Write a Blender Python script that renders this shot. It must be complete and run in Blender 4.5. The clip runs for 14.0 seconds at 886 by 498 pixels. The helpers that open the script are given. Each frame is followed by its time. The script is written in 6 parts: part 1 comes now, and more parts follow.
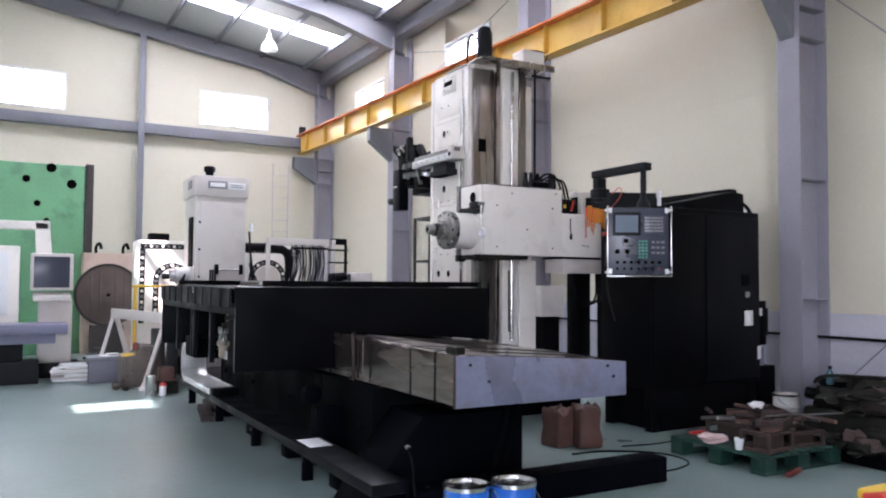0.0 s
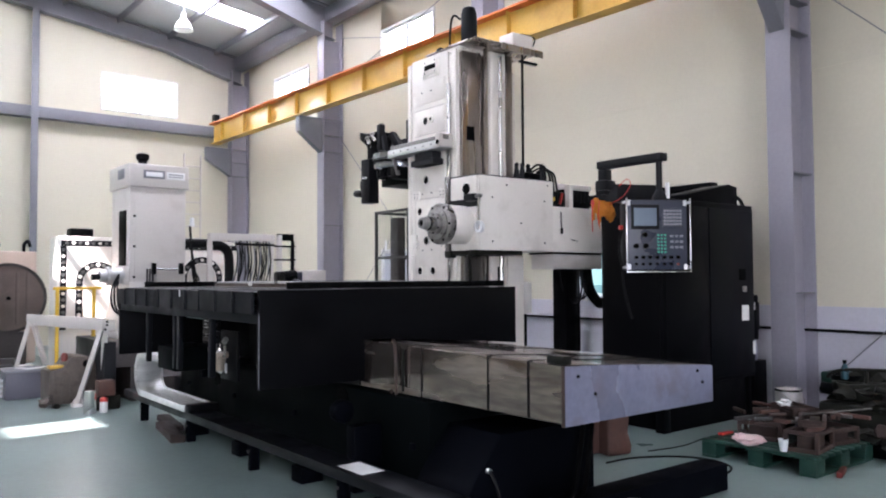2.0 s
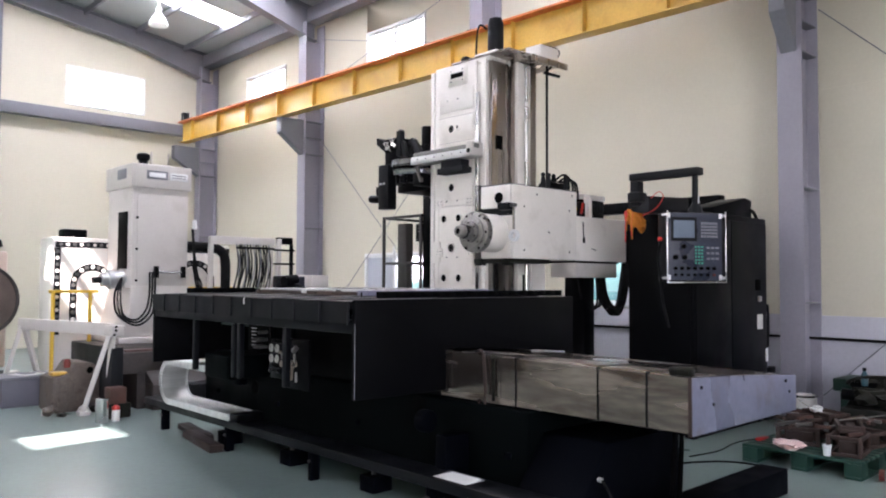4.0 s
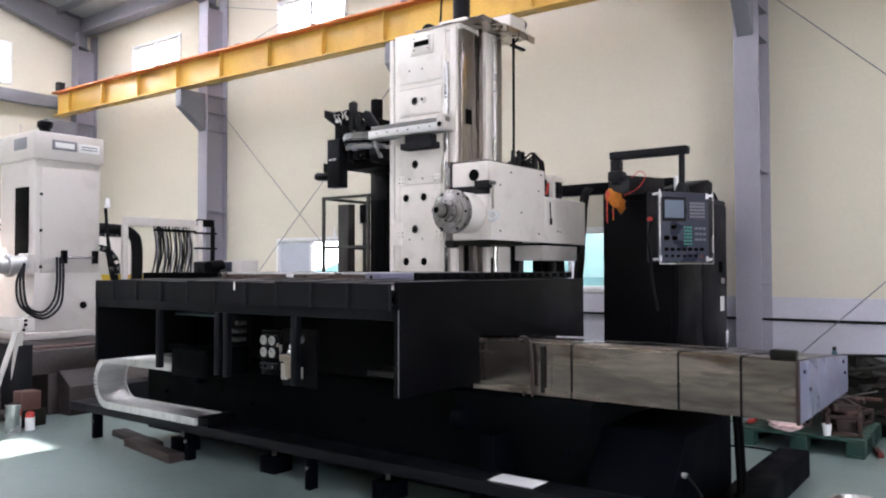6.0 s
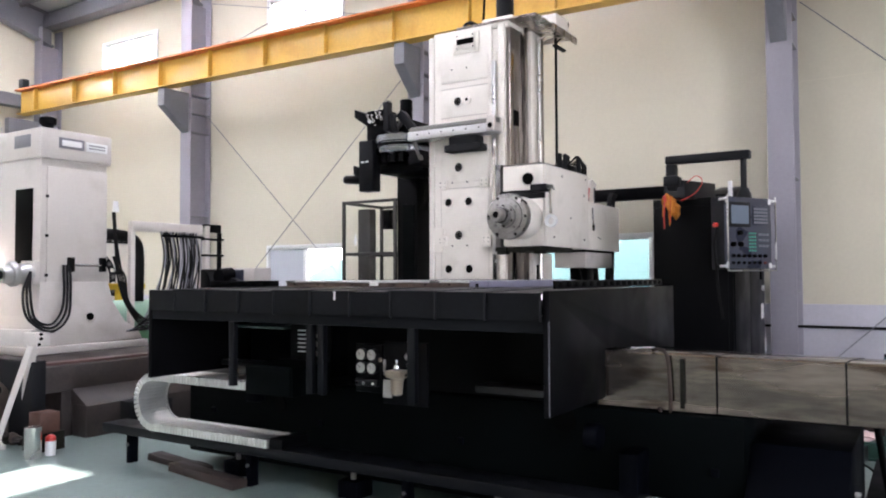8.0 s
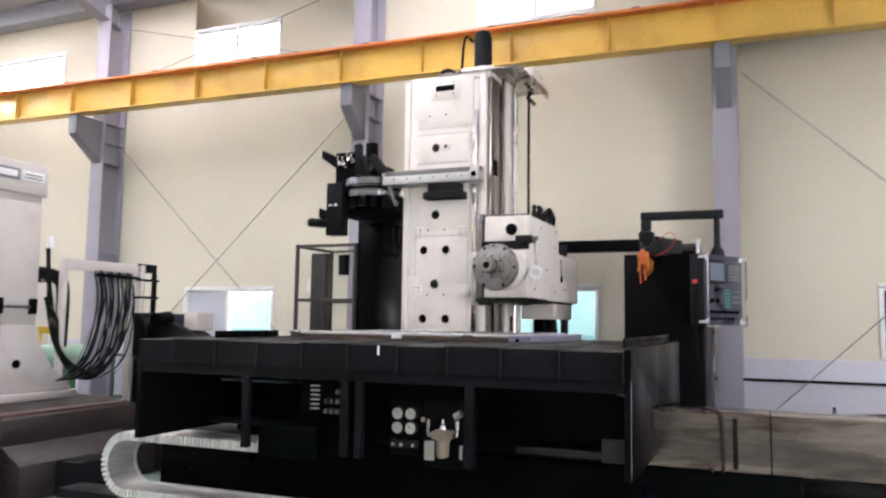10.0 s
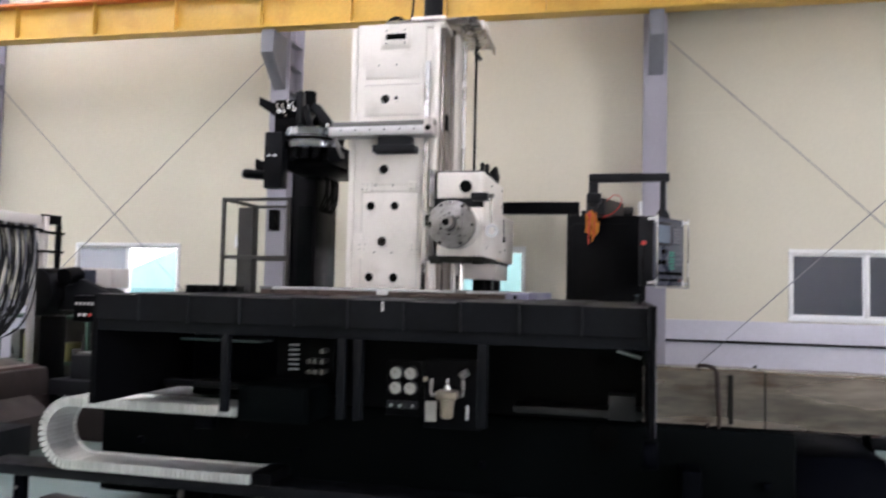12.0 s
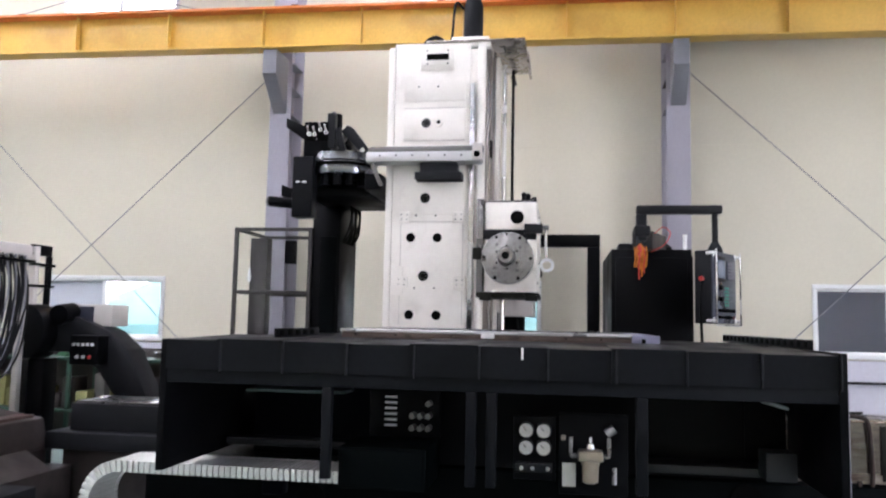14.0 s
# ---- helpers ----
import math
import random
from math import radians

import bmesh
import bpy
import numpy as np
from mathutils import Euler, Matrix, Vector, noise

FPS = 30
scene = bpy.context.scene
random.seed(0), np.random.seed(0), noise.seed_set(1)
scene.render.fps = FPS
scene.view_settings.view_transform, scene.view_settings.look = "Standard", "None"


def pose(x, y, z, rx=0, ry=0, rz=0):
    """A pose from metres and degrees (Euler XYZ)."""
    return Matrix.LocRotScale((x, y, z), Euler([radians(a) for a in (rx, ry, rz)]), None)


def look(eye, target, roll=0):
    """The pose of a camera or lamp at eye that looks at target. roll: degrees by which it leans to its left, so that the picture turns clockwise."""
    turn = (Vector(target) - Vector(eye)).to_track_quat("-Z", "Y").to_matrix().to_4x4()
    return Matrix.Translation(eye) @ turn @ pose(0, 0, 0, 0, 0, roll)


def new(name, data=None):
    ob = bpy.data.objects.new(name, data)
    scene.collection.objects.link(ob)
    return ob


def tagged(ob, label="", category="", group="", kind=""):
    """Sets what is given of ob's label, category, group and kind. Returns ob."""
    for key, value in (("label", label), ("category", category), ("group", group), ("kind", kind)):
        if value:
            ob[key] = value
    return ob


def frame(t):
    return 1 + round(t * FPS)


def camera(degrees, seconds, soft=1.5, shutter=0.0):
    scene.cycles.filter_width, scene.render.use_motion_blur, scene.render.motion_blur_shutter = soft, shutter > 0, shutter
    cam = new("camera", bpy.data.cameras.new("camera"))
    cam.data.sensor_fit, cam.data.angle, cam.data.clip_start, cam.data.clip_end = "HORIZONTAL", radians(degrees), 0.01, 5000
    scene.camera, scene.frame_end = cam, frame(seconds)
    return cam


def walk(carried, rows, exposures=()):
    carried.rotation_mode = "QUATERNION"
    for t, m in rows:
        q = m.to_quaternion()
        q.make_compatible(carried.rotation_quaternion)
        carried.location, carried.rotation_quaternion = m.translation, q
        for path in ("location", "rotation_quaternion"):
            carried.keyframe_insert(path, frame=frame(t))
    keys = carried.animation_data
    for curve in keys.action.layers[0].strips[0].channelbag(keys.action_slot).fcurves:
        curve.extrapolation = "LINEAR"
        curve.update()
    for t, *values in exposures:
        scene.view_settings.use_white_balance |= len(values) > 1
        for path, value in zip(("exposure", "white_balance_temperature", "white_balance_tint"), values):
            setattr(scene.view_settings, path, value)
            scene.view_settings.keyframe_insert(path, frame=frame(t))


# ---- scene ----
cam = camera(59.7, 14.0, soft=2.0, shutter=0.4)
METRES, EYE, TILT, LEAN, TURN = 8.0, 1.5, 0.0, 0.0, -29.7
PATH = [
    (0, (0.085, 0.029, 1.454), (1.066, 1.77, 1.541), 0.4),
    (0.5, (-0.025, 0.391, 1.457), (0.974, 2.122, 1.514), 0.4),
    (1, (-0.266, 0.642, 1.484), (0.782, 2.345, 1.521), 1.1),
    (1.5, (-0.41, 0.93, 1.475), (0.758, 2.553, 1.499), 0.9),
    (2, (-0.534, 1.179, 1.481), (0.7, 2.751, 1.556), -0.3),
    (2.2, (-0.654, 1.241, 1.511), (0.616, 2.784, 1.587), 0.0),
    (4.3, (-1.407, 1.979, 1.534), (0.003, 3.396, 1.617), 0.2),
    (4.5, (-1.438, 2.109, 1.51), (0.012, 3.484, 1.596), -0.0),
    (5, (-1.441, 2.417, 1.485), (0.037, 3.76, 1.594), -0.1),
    (5.5, (-1.596, 2.733, 1.487), (-0.065, 4.017, 1.565), 0.4),
    (6, (-1.635, 3.004, 1.478), (-0.032, 4.198, 1.531), -0.1),
    (6.5, (-1.669, 3.301, 1.507), (-0.042, 4.456, 1.653), -0.1),
    (7, (-1.84, 3.558, 1.482), (-0.177, 4.654, 1.668), 0.8),
    (7.5, (-1.877, 3.867, 1.483), (-0.188, 4.934, 1.576), 0.3),
    (7.7, (-1.91, 3.95, 1.48), (-0.223, 5.021, 1.559), -0.1),
    (9.8, (-2.146, 5.006, 1.511), (-0.329, 5.829, 1.656), 0.6),
    (10, (-2.235, 5.059, 1.532), (-0.398, 5.827, 1.72), 0.8),
    (10.5, (-2.302, 5.184, 1.527), (-0.405, 5.746, 1.82), 1.6),
    (11, (-2.233, 5.303, 1.492), (-0.309, 5.771, 1.777), 0.2),
    (11.5, (-2.207, 5.556, 1.466), (-0.267, 5.99, 1.682), 0.7),
    (12, (-2.227, 5.803, 1.471), (-0.284, 6.262, 1.573), 1.3),
    (12.5, (-2.096, 6.062, 1.45), (-0.217, 6.747, 1.447), 1.0),
    (13, (-1.986, 6.301, 1.475), (-0.112, 6.999, 1.456), 0.8),
    (13.5, (-1.977, 6.595, 1.524), (-0.032, 7.06, 1.577), 1.1),
    (14, (-1.898, 6.82, 1.506), (0.07, 7.126, 1.694), 1.2),
]
walk(cam, [(t, look(eye, target, roll)) for t, eye, target, roll in PATH], exposures=[(0, 2.48, 6050, 23), (2.2, 2.55, 6150, 23), (4.4, 2.52, 6300, 23), (5.6, 2.5, 6300, 23), (6.5, 2.8, 6350, 23), (7.5, 2.68, 6350, 23), (10, 2.75, 6550, 23), (11.5, 2.63, 6550, 23), (12.1, 2.60, 6400, 23), (12.7, 2.66, 6200, 23), (13.4, 2.67, 6200, 23), (14, 2.77, 6200, 23)])

# ---------------------------------------------------------------- light
world = bpy.data.worlds.new("sky")
scene.world = world
world.use_nodes = True
wn = world.node_tree.nodes
sky = wn.new("ShaderNodeTexSky")
sky.sky_type, sky.sun_disc = "NISHITA", False
SUN_FROM = Vector((-0.52, -0.36, 0.775)).normalized()
sky.sun_elevation = math.asin(SUN_FROM.z)
sky.sun_rotation = math.atan2(SUN_FROM.x, SUN_FROM.y)
world.node_tree.links.new(sky.outputs[0], wn["Background"].inputs[0])
wn["Background"].inputs[1].default_value = 0.15
sun = new("sun", bpy.data.lights.new("sun", "SUN"))
sun.data.energy, sun.data.angle, sun.data.color = 5.0, radians(0.5), (1.0, 0.95, 0.86)
sun.matrix_world = look((0, 0, 20), Vector((0, 0, 20)) - SUN_FROM)


def opening_light(name, eye, target, w, h, watts, colour):
    lamp = new(name, bpy.data.lights.new(name, "AREA"))
    lamp.data.shape, lamp.data.size, lamp.data.size_y = "RECTANGLE", w, h
    lamp.data.energy, lamp.data.color = watts, colour
    lamp.matrix_world = look(eye, target)
    return lamp


DAY = (0.90, 0.95, 1.0)
opening_light("door_daylight", (-5.0, -7.9, 2.6), (-5.0, 0, 2.2), 5.6, 5.0, 150, DAY)

# ---------------------------------------------------------------- materials


def mat(name, colour, rough=0.6, metal=0.0, vary=0.12, grain=40.0, stain=1.6, bump=0.06, dark=None, dark_amount=0.0, spec=0.5, stretch=None, per_object=0.0, soft=0.1):
    """A painted, cast or worn surface: fine grain, broad stains, bump."""
    m = bpy.data.materials.new(name)
    m.use_nodes = True
    n, l = m.node_tree.nodes, m.node_tree.links
    b = n["Principled BSDF"]
    tc = n.new("ShaderNodeTexCoord")
    mp = n.new("ShaderNodeMapping")
    l.new(tc.outputs["Object"], mp.inputs[0])
    if stretch:
        mp.inputs["Scale"].default_value = stretch
    fine, broad = n.new("ShaderNodeTexNoise"), n.new("ShaderNodeTexNoise")
    fine.inputs["Scale"].default_value, fine.inputs["Detail"].default_value = grain, 5
    broad.inputs["Scale"].default_value, broad.inputs["Detail"].default_value = stain, 6
    l.new(mp.outputs[0], fine.inputs["Vector"])
    l.new(mp.outputs[0], broad.inputs["Vector"])
    mixn = n.new("ShaderNodeMath")
    mixn.operation = "MULTIPLY_ADD"
    l.new(fine.outputs[0], mixn.inputs[0])
    mixn.inputs[1].default_value = 0.45
    l.new(broad.outputs[0], mixn.inputs[2])
    mr = n.new("ShaderNodeMapRange")
    mr.interpolation_type = "SMOOTHSTEP"
    mr.inputs["From Min"].default_value, mr.inputs["From Max"].default_value = 0.4, 1.05
    mr.inputs["To Min"].default_value, mr.inputs["To Max"].default_value = 1 - vary, 1 + vary
    l.new(mixn.outputs[0], mr.inputs[0])
    hsv = n.new("ShaderNodeHueSaturation")
    hsv.inputs["Color"].default_value = (*colour, 1)
    l.new(mr.outputs[0], hsv.inputs["Value"])
    out = hsv.outputs[0]
    if per_object:
        oi = n.new("ShaderNodeObjectInfo")
        pr = n.new("ShaderNodeMapRange")
        pr.inputs["To Min"].default_value, pr.inputs["To Max"].default_value = 1 - per_object, 1 + per_object
        l.new(oi.outputs["Random"], pr.inputs[0])
        h2 = n.new("ShaderNodeHueSaturation")
        l.new(out, h2.inputs["Color"])
        l.new(pr.outputs[0], h2.inputs["Value"])
        out = h2.outputs[0]
    if dark:
        ramp = n.new("ShaderNodeMapRange")
        ramp.interpolation_type = "SMOOTHSTEP"
        ramp.inputs["From Min"].default_value, ramp.inputs["From Max"].default_value = 0.62 - soft, 0.62 + soft
        ramp.inputs["To Max"].default_value = dark_amount
        sp = n.new("ShaderNodeTexNoise")
        sp.inputs["Scale"].default_value, sp.inputs["Detail"].default_value = stain * 2.7, 8
        l.new(mp.outputs[0], sp.inputs["Vector"])
        l.new(sp.outputs[0], ramp.inputs[0])
        mx = n.new("ShaderNodeMix")
        mx.data_type = "RGBA"
        l.new(ramp.outputs[0], mx.inputs["Factor"])
        l.new(out, mx.inputs[6])
        mx.inputs[7].default_value = (*dark, 1)
        out = mx.outputs[2]
    l.new(out, b.inputs["Base Color"])
    rr = n.new("ShaderNodeMapRange")
    rr.interpolation_type = "SMOOTHSTEP"
    rr.inputs["To Min"].default_value, rr.inputs["To Max"].default_value = max(0.03, rough - 0.12), min(1, rough + 0.12)
    rr.inputs["From Min"].default_value, rr.inputs["From Max"].default_value = 0.3, 0.7
    l.new(broad.outputs[0], rr.inputs[0])
    l.new(rr.outputs[0], b.inputs["Roughness"])
    b.inputs["Metallic"].default_value = metal
    b.inputs["Specular IOR Level"].default_value = spec
    bp = n.new("ShaderNodeBump")
    bp.inputs["Strength"].default_value, bp.inputs["Distance"].default_value = bump, 0.01
    l.new(fine.outputs[0], bp.inputs["Height"])
    l.new(bp.outputs[0], b.inputs["Normal"])
    return m


def glow(name, colour, strength):
    m = bpy.data.materials.new(name)
    m.use_nodes = True
    b = m.node_tree.nodes["Principled BSDF"]
    b.inputs["Base Color"].default_value = (*colour, 1)
    b.inputs["Emission Color"].default_value = (*colour, 1)
    b.inputs["Emission Strength"].default_value = strength
    return m


def glass(name, colour=(1, 1, 1), rough=0.02):
    m = bpy.data.materials.new(name)
    m.use_nodes = True
    b = m.node_tree.nodes["Principled BSDF"]
    b.inputs["Base Color"].default_value = (*colour, 1)
    b.inputs["Transmission Weight"].default_value, b.inputs["Roughness"].default_value, b.inputs["IOR"].default_value = 1.0, rough, 1.1
    return m


M_FLOOR = mat("green_floor_paint", (0.20, 0.262, 0.245), 0.25, vary=0.16, grain=22, stain=0.35, bump=0.03, dark=(0.11, 0.13, 0.118), dark_amount=0.55, soft=0.3)
for nd in M_FLOOR.node_tree.nodes:
    if nd.type == "TEX_NOISE" and nd.inputs["Scale"].default_value < 3:
        nd.inputs["Detail"].default_value = 5.0
    if nd.type == "MAP_RANGE" and abs(nd.inputs["To Max"].default_value - 0.37) < 0.001:
        nd.inputs["To Min"].default_value, nd.inputs["To Max"].default_value = 0.27, 0.34
M_WALL = mat("cream_wall_panel", (0.63, 0.588, 0.475), 0.65, vary=0.05, grain=25, stain=0.35, bump=0.03)
M_PLINTH = mat("pale_plinth_paint", (0.52, 0.51, 0.57), 0.6, vary=0.08, grain=25, stain=0.9)
M_STEEL_GREY = mat("grey_frame_paint", (0.19, 0.19, 0.215), 0.5, vary=0.12, grain=30, stain=0.9)
M_ROOF = mat("pale_roof_sheet", (0.42, 0.44, 0.44), 0.5, vary=0.08, grain=20, stain=0.5)
M_YELLOW = mat("crane_yellow_paint", (0.63, 0.385, 0.07), 0.42, vary=0.18, grain=30, stain=0.8, dark=(0.45, 0.22, 0.03), dark_amount=0.35)
M_ORANGE = mat("orange_rail_paint", (0.62, 0.17, 0.035), 0.5, vary=0.15, grain=30, stain=1.1, dark=(0.3, 0.05, 0.03), dark_amount=0.5)
M_WHITE = mat("ivory_machine_paint", (0.82, 0.775, 0.72), 0.42, vary=0.05, grain=35, stain=1.5, bump=0.04, dark=(0.45, 0.40, 0.33), dark_amount=0.25)
M_PALE = mat("grey_ivory_paint", (0.58, 0.54, 0.51), 0.5, vary=0.06, grain=35, stain=1.2, dark=(0.4, 0.36, 0.32), dark_amount=0.3)
M_BLACK = mat("satin_black_sheet", (0.0024, 0.0025, 0.0031), 0.42, spec=0.06, vary=0.25, grain=60, stain=2.0, bump=0.03)
M_PLATE = mat("satin_charcoal_sheet", (0.0048, 0.0053, 0.0068), 0.42, spec=0.10, vary=0.35, grain=40, stain=3.0, bump=0.04)
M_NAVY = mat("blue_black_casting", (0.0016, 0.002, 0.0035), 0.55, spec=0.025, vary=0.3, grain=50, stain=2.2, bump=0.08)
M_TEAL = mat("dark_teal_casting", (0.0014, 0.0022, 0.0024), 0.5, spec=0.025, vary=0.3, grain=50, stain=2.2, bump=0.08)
M_RUBBER = mat("black_rubber", (0.007, 0.007, 0.0075), 0.55, spec=0.08, vary=0.2)
M_STEEL = mat("worn_cover_steel", (0.225, 0.19, 0.168), 0.25, metal=0.85, vary=0.5, grain=18, stain=2.2, bump=0.035, dark=(0.085, 0.055, 0.04), dark_amount=0.9, stretch=(0.8, 0.4, 2.6))
M_ENDPLATE = mat("blue_grey_plate", (0.18, 0.185, 0.26), 0.34, metal=0.3, vary=0.22, grain=25, stain=2.2, bump=0.04, dark=(0.12, 0.085, 0.08), dark_amount=0.4)
M_CABDOOR = mat("satin_cabinet_door", (0.0042, 0.0045, 0.0058), 0.40, spec=0.1, vary=0.3, grain=40, stain=1.5, bump=0.03)
M_RIM = mat("polished_rim_steel", (0.20, 0.21, 0.23), 0.18, metal=1.0, vary=0.15, grain=40, stain=6)
M_CHROME = mat("bright_steel", (0.62, 0.61, 0.60), 0.25, metal=1.0, vary=0.1, grain=50)
M_STAIN = mat("stainless_guard", (0.40, 0.36, 0.33), 0.28, metal=1.0, vary=0.12, grain=12, stretch=(6, 6, 0.4))
M_IRON = mat("machined_iron", (0.17, 0.165, 0.16), 0.35, metal=0.8, vary=0.18, grain=40)
M_FLANGE = mat("worn_flange_steel", (0.27, 0.26, 0.25), 0.36, metal=0.75, vary=0.2, grain=35, stain=7, dark=(0.16, 0.14, 0.13), dark_amount=0.5)
M_GALV = mat("galvanised_chain", (0.62, 0.62, 0.60), 0.35, metal=0.7, vary=0.12, grain=40, per_object=0.1)
M_DARKGREY = mat("charcoal_paint", (0.013, 0.0135, 0.0155), 0.45, spec=0.12, vary=0.2, grain=40)
M_PVC = mat("white_window_pvc", (0.78, 0.78, 0.78), 0.4, vary=0.03)
M_RUST = mat("rusty_steel", (0.036, 0.019, 0.014), 0.8, vary=0.35, grain=35, stain=5, bump=0.2, dark=(0.05, 0.03, 0.025), dark_amount=0.7, per_object=0.25)
M_BROWN = mat("red_brown_block", (0.072, 0.032, 0.023), 0.75, vary=0.25, grain=25, stain=4, bump=0.15, per_object=0.15)
# old dark timber, taken darker still for the shadow beside the trough
M_WOOD = mat("dark_shaded_timber", (0.024, 0.015, 0.012), 0.8, vary=0.35, grain=12, stain=3, bump=0.2, stretch=(6, 1, 6), per_object=0.2)
M_GREEN = mat("green_pallet_plastic", (0.010, 0.042, 0.030), 0.5, vary=0.2, grain=25, stain=3)
M_GREENP = mat("green_casting_paint", (0.13, 0.33, 0.17), 0.55, vary=0.15, grain=20, stain=0.9, dark=(0.06, 0.15, 0.09), dark_amount=0.5)
M_BLUE = mat("blue_pail_paint", (0.02, 0.13, 0.50), 0.3, vary=0.06)
M_PAPER = mat("white_paper", (0.75, 0.74, 0.73), 0.8, vary=0.04)
M_RAG = mat("orange_cloth", (0.56, 0.19, 0.018), 0.85, vary=0.2, grain=60)
M_RED = mat("red_plastic", (0.55, 0.04, 0.03), 0.4, vary=0.08)
M_DARKRED = mat("dull_red_paint", (0.17, 0.028, 0.022), 0.5, vary=0.2, stain=3)
# grey parts low in the housing, with its shade put into the colour
M_SHADE = mat("shaded_grey_paint", (0.009, 0.0095, 0.010), 0.5, vary=0.2, stain=3)
M_YEL = mat("safety_yellow", (0.72, 0.45, 0.04), 0.45, vary=0.1)
# near black: the shade inside bores and slots, and small black parts
M_HOLE = mat("bore_shade_black", (0.002, 0.002, 0.002), 0.6, spec=0.03, vary=0.2)
M_SCREEN = mat("grey_blue_screen", (0.15, 0.185, 0.235), 0.12, vary=0.06)
M_PANEL = mat("slate_panel", (0.034, 0.038, 0.058), 0.35, vary=0.1)
M_GREENKEY = mat("green_keys", (0.05, 0.34, 0.24), 0.4, vary=0.1)
M_LILAC = mat("lavender_paint", (0.20, 0.195, 0.27), 0.45, vary=0.12)
M_PEACH = mat("primer_peach", (0.55, 0.42, 0.34), 0.6, vary=0.12, stain=2.5)
M_DRUM = mat("brown_drum_steel", (0.11, 0.078, 0.066), 0.6, vary=0.3, stain=3)
M_BED = mat("brown_grey_bed", (0.030, 0.022, 0.020), 0.5, vary=0.4, stain=2.5, grain=30, bump=0.1, dark=(0.012, 0.009, 0.009), dark_amount=0.7)
M_TABLESIDE = mat("brown_table_edge", (0.085, 0.06, 0.05), 0.45, metal=0.3, vary=0.4, grain=30, stain=6, dark=(0.03, 0.02, 0.018), dark_amount=0.8)
# white dials and label, greyed to hold the shade inside the housing
M_DIAL = mat("shaded_dial_face", (0.36, 0.35, 0.32), 0.25, vary=0.06)
M_BRONZE = mat("beige_filter_bowl", (0.24, 0.20, 0.15), 0.4, vary=0.1)
M_GLASS = glass("window_glass")
M_SKYLIGHT = glow("skylight_sheet", (0.93, 0.97, 1.0), 4.0)
M_OUTSIDE = glow("bright_outdoors", (0.95, 1.0, 1.0), 2.3)
M_ALU = mat("brushed_aluminium", (0.50, 0.50, 0.50), 0.38, metal=0.7, vary=0.1, grain=50)
M_OILY = mat("oily_black_iron", (0.013, 0.013, 0.010), 0.5, spec=0.12, vary=0.4, stain=5, bump=0.15, dark=(0.006, 0.006, 0.006), dark_amount=0.8)
M_BLIND = mat("frosted_pane", (0.50, 0.52, 0.58), 0.5, vary=0.04)

# ---------------------------------------------------------------- builders
ORIGIN = {}


def thing(name, loc, label, category, group="", kind=""):
    ob = new(name)
    ob.empty_display_size = 0.2
    ob.location = loc
    ORIGIN[ob] = Vector(loc)
    return tagged(ob, label, category, group, kind)


def finish(bm, smooth=35):
    bmesh.ops.recalc_face_normals(bm, faces=bm.faces)
    for f in bm.faces:
        f.smooth = True
    for e in bm.edges:
        if len(e.link_faces) == 2:
            e.smooth = e.calc_face_angle(0) < radians(smooth)


def part(name, bm, material, parent, label=""):
    """One mesh object under a thing or part; the mesh is drawn in world metres."""
    o = ORIGIN[parent]
    bmesh.ops.translate(bm, vec=-o, verts=bm.verts)
    finish(bm)
    me = bpy.data.meshes.new(name)
    bm.to_mesh(me)
    bm.free()
    me.materials.append(material)
    ob = new(name, me)
    ob.parent = parent
    ORIGIN[ob] = o
    return tagged(ob, label)


def single(name, bm, material, label, category, kind="", group=""):
    """A top-level mesh drawn in world metres."""
    finish(bm)
    co = [v.co for v in bm.verts]
    lo = Vector((min(c.x for c in co) + max(c.x for c in co), min(c.y for c in co) + max(c.y for c in co), 2 * min(c.z for c in co))) / 2
    bmesh.ops.translate(bm, vec=-lo, verts=bm.verts)
    me = bpy.data.meshes.new(name)
    bm.to_mesh(me)
    bm.free()
    me.materials.append(material)
    ob = new(name, me)
    ob.location = lo
    ORIGIN[ob] = lo
    return tagged(ob, label, category, group, kind)


def join(bm, other):
    me = bpy.data.meshes.new("tmp")
    other.to_mesh(me)
    other.free()
    bm.from_mesh(me)
    bpy.data.meshes.remove(me)
    return bm


def box(x0, x1, y0, y1, z0, z1, bevel=0.004, bm=None, turn=None):
    b = bmesh.new()
    bmesh.ops.create_cube(b, size=1)
    bmesh.ops.scale(b, vec=(abs(x1 - x0), abs(y1 - y0), abs(z1 - z0)), verts=b.verts)
    if bevel:
        bmesh.ops.bevel(b, geom=b.edges[:], offset=min(bevel, 0.45 * min(abs(x1 - x0), abs(y1 - y0), abs(z1 - z0))), segments=2, affect="EDGES", profile=0.5)
    if turn:
        bmesh.ops.transform(b, matrix=turn, verts=b.verts)
    bmesh.ops.translate(b, vec=((x0 + x1) / 2, (y0 + y1) / 2, (z0 + z1) / 2), verts=b.verts)
    return join(bm, b) if bm is not None else b


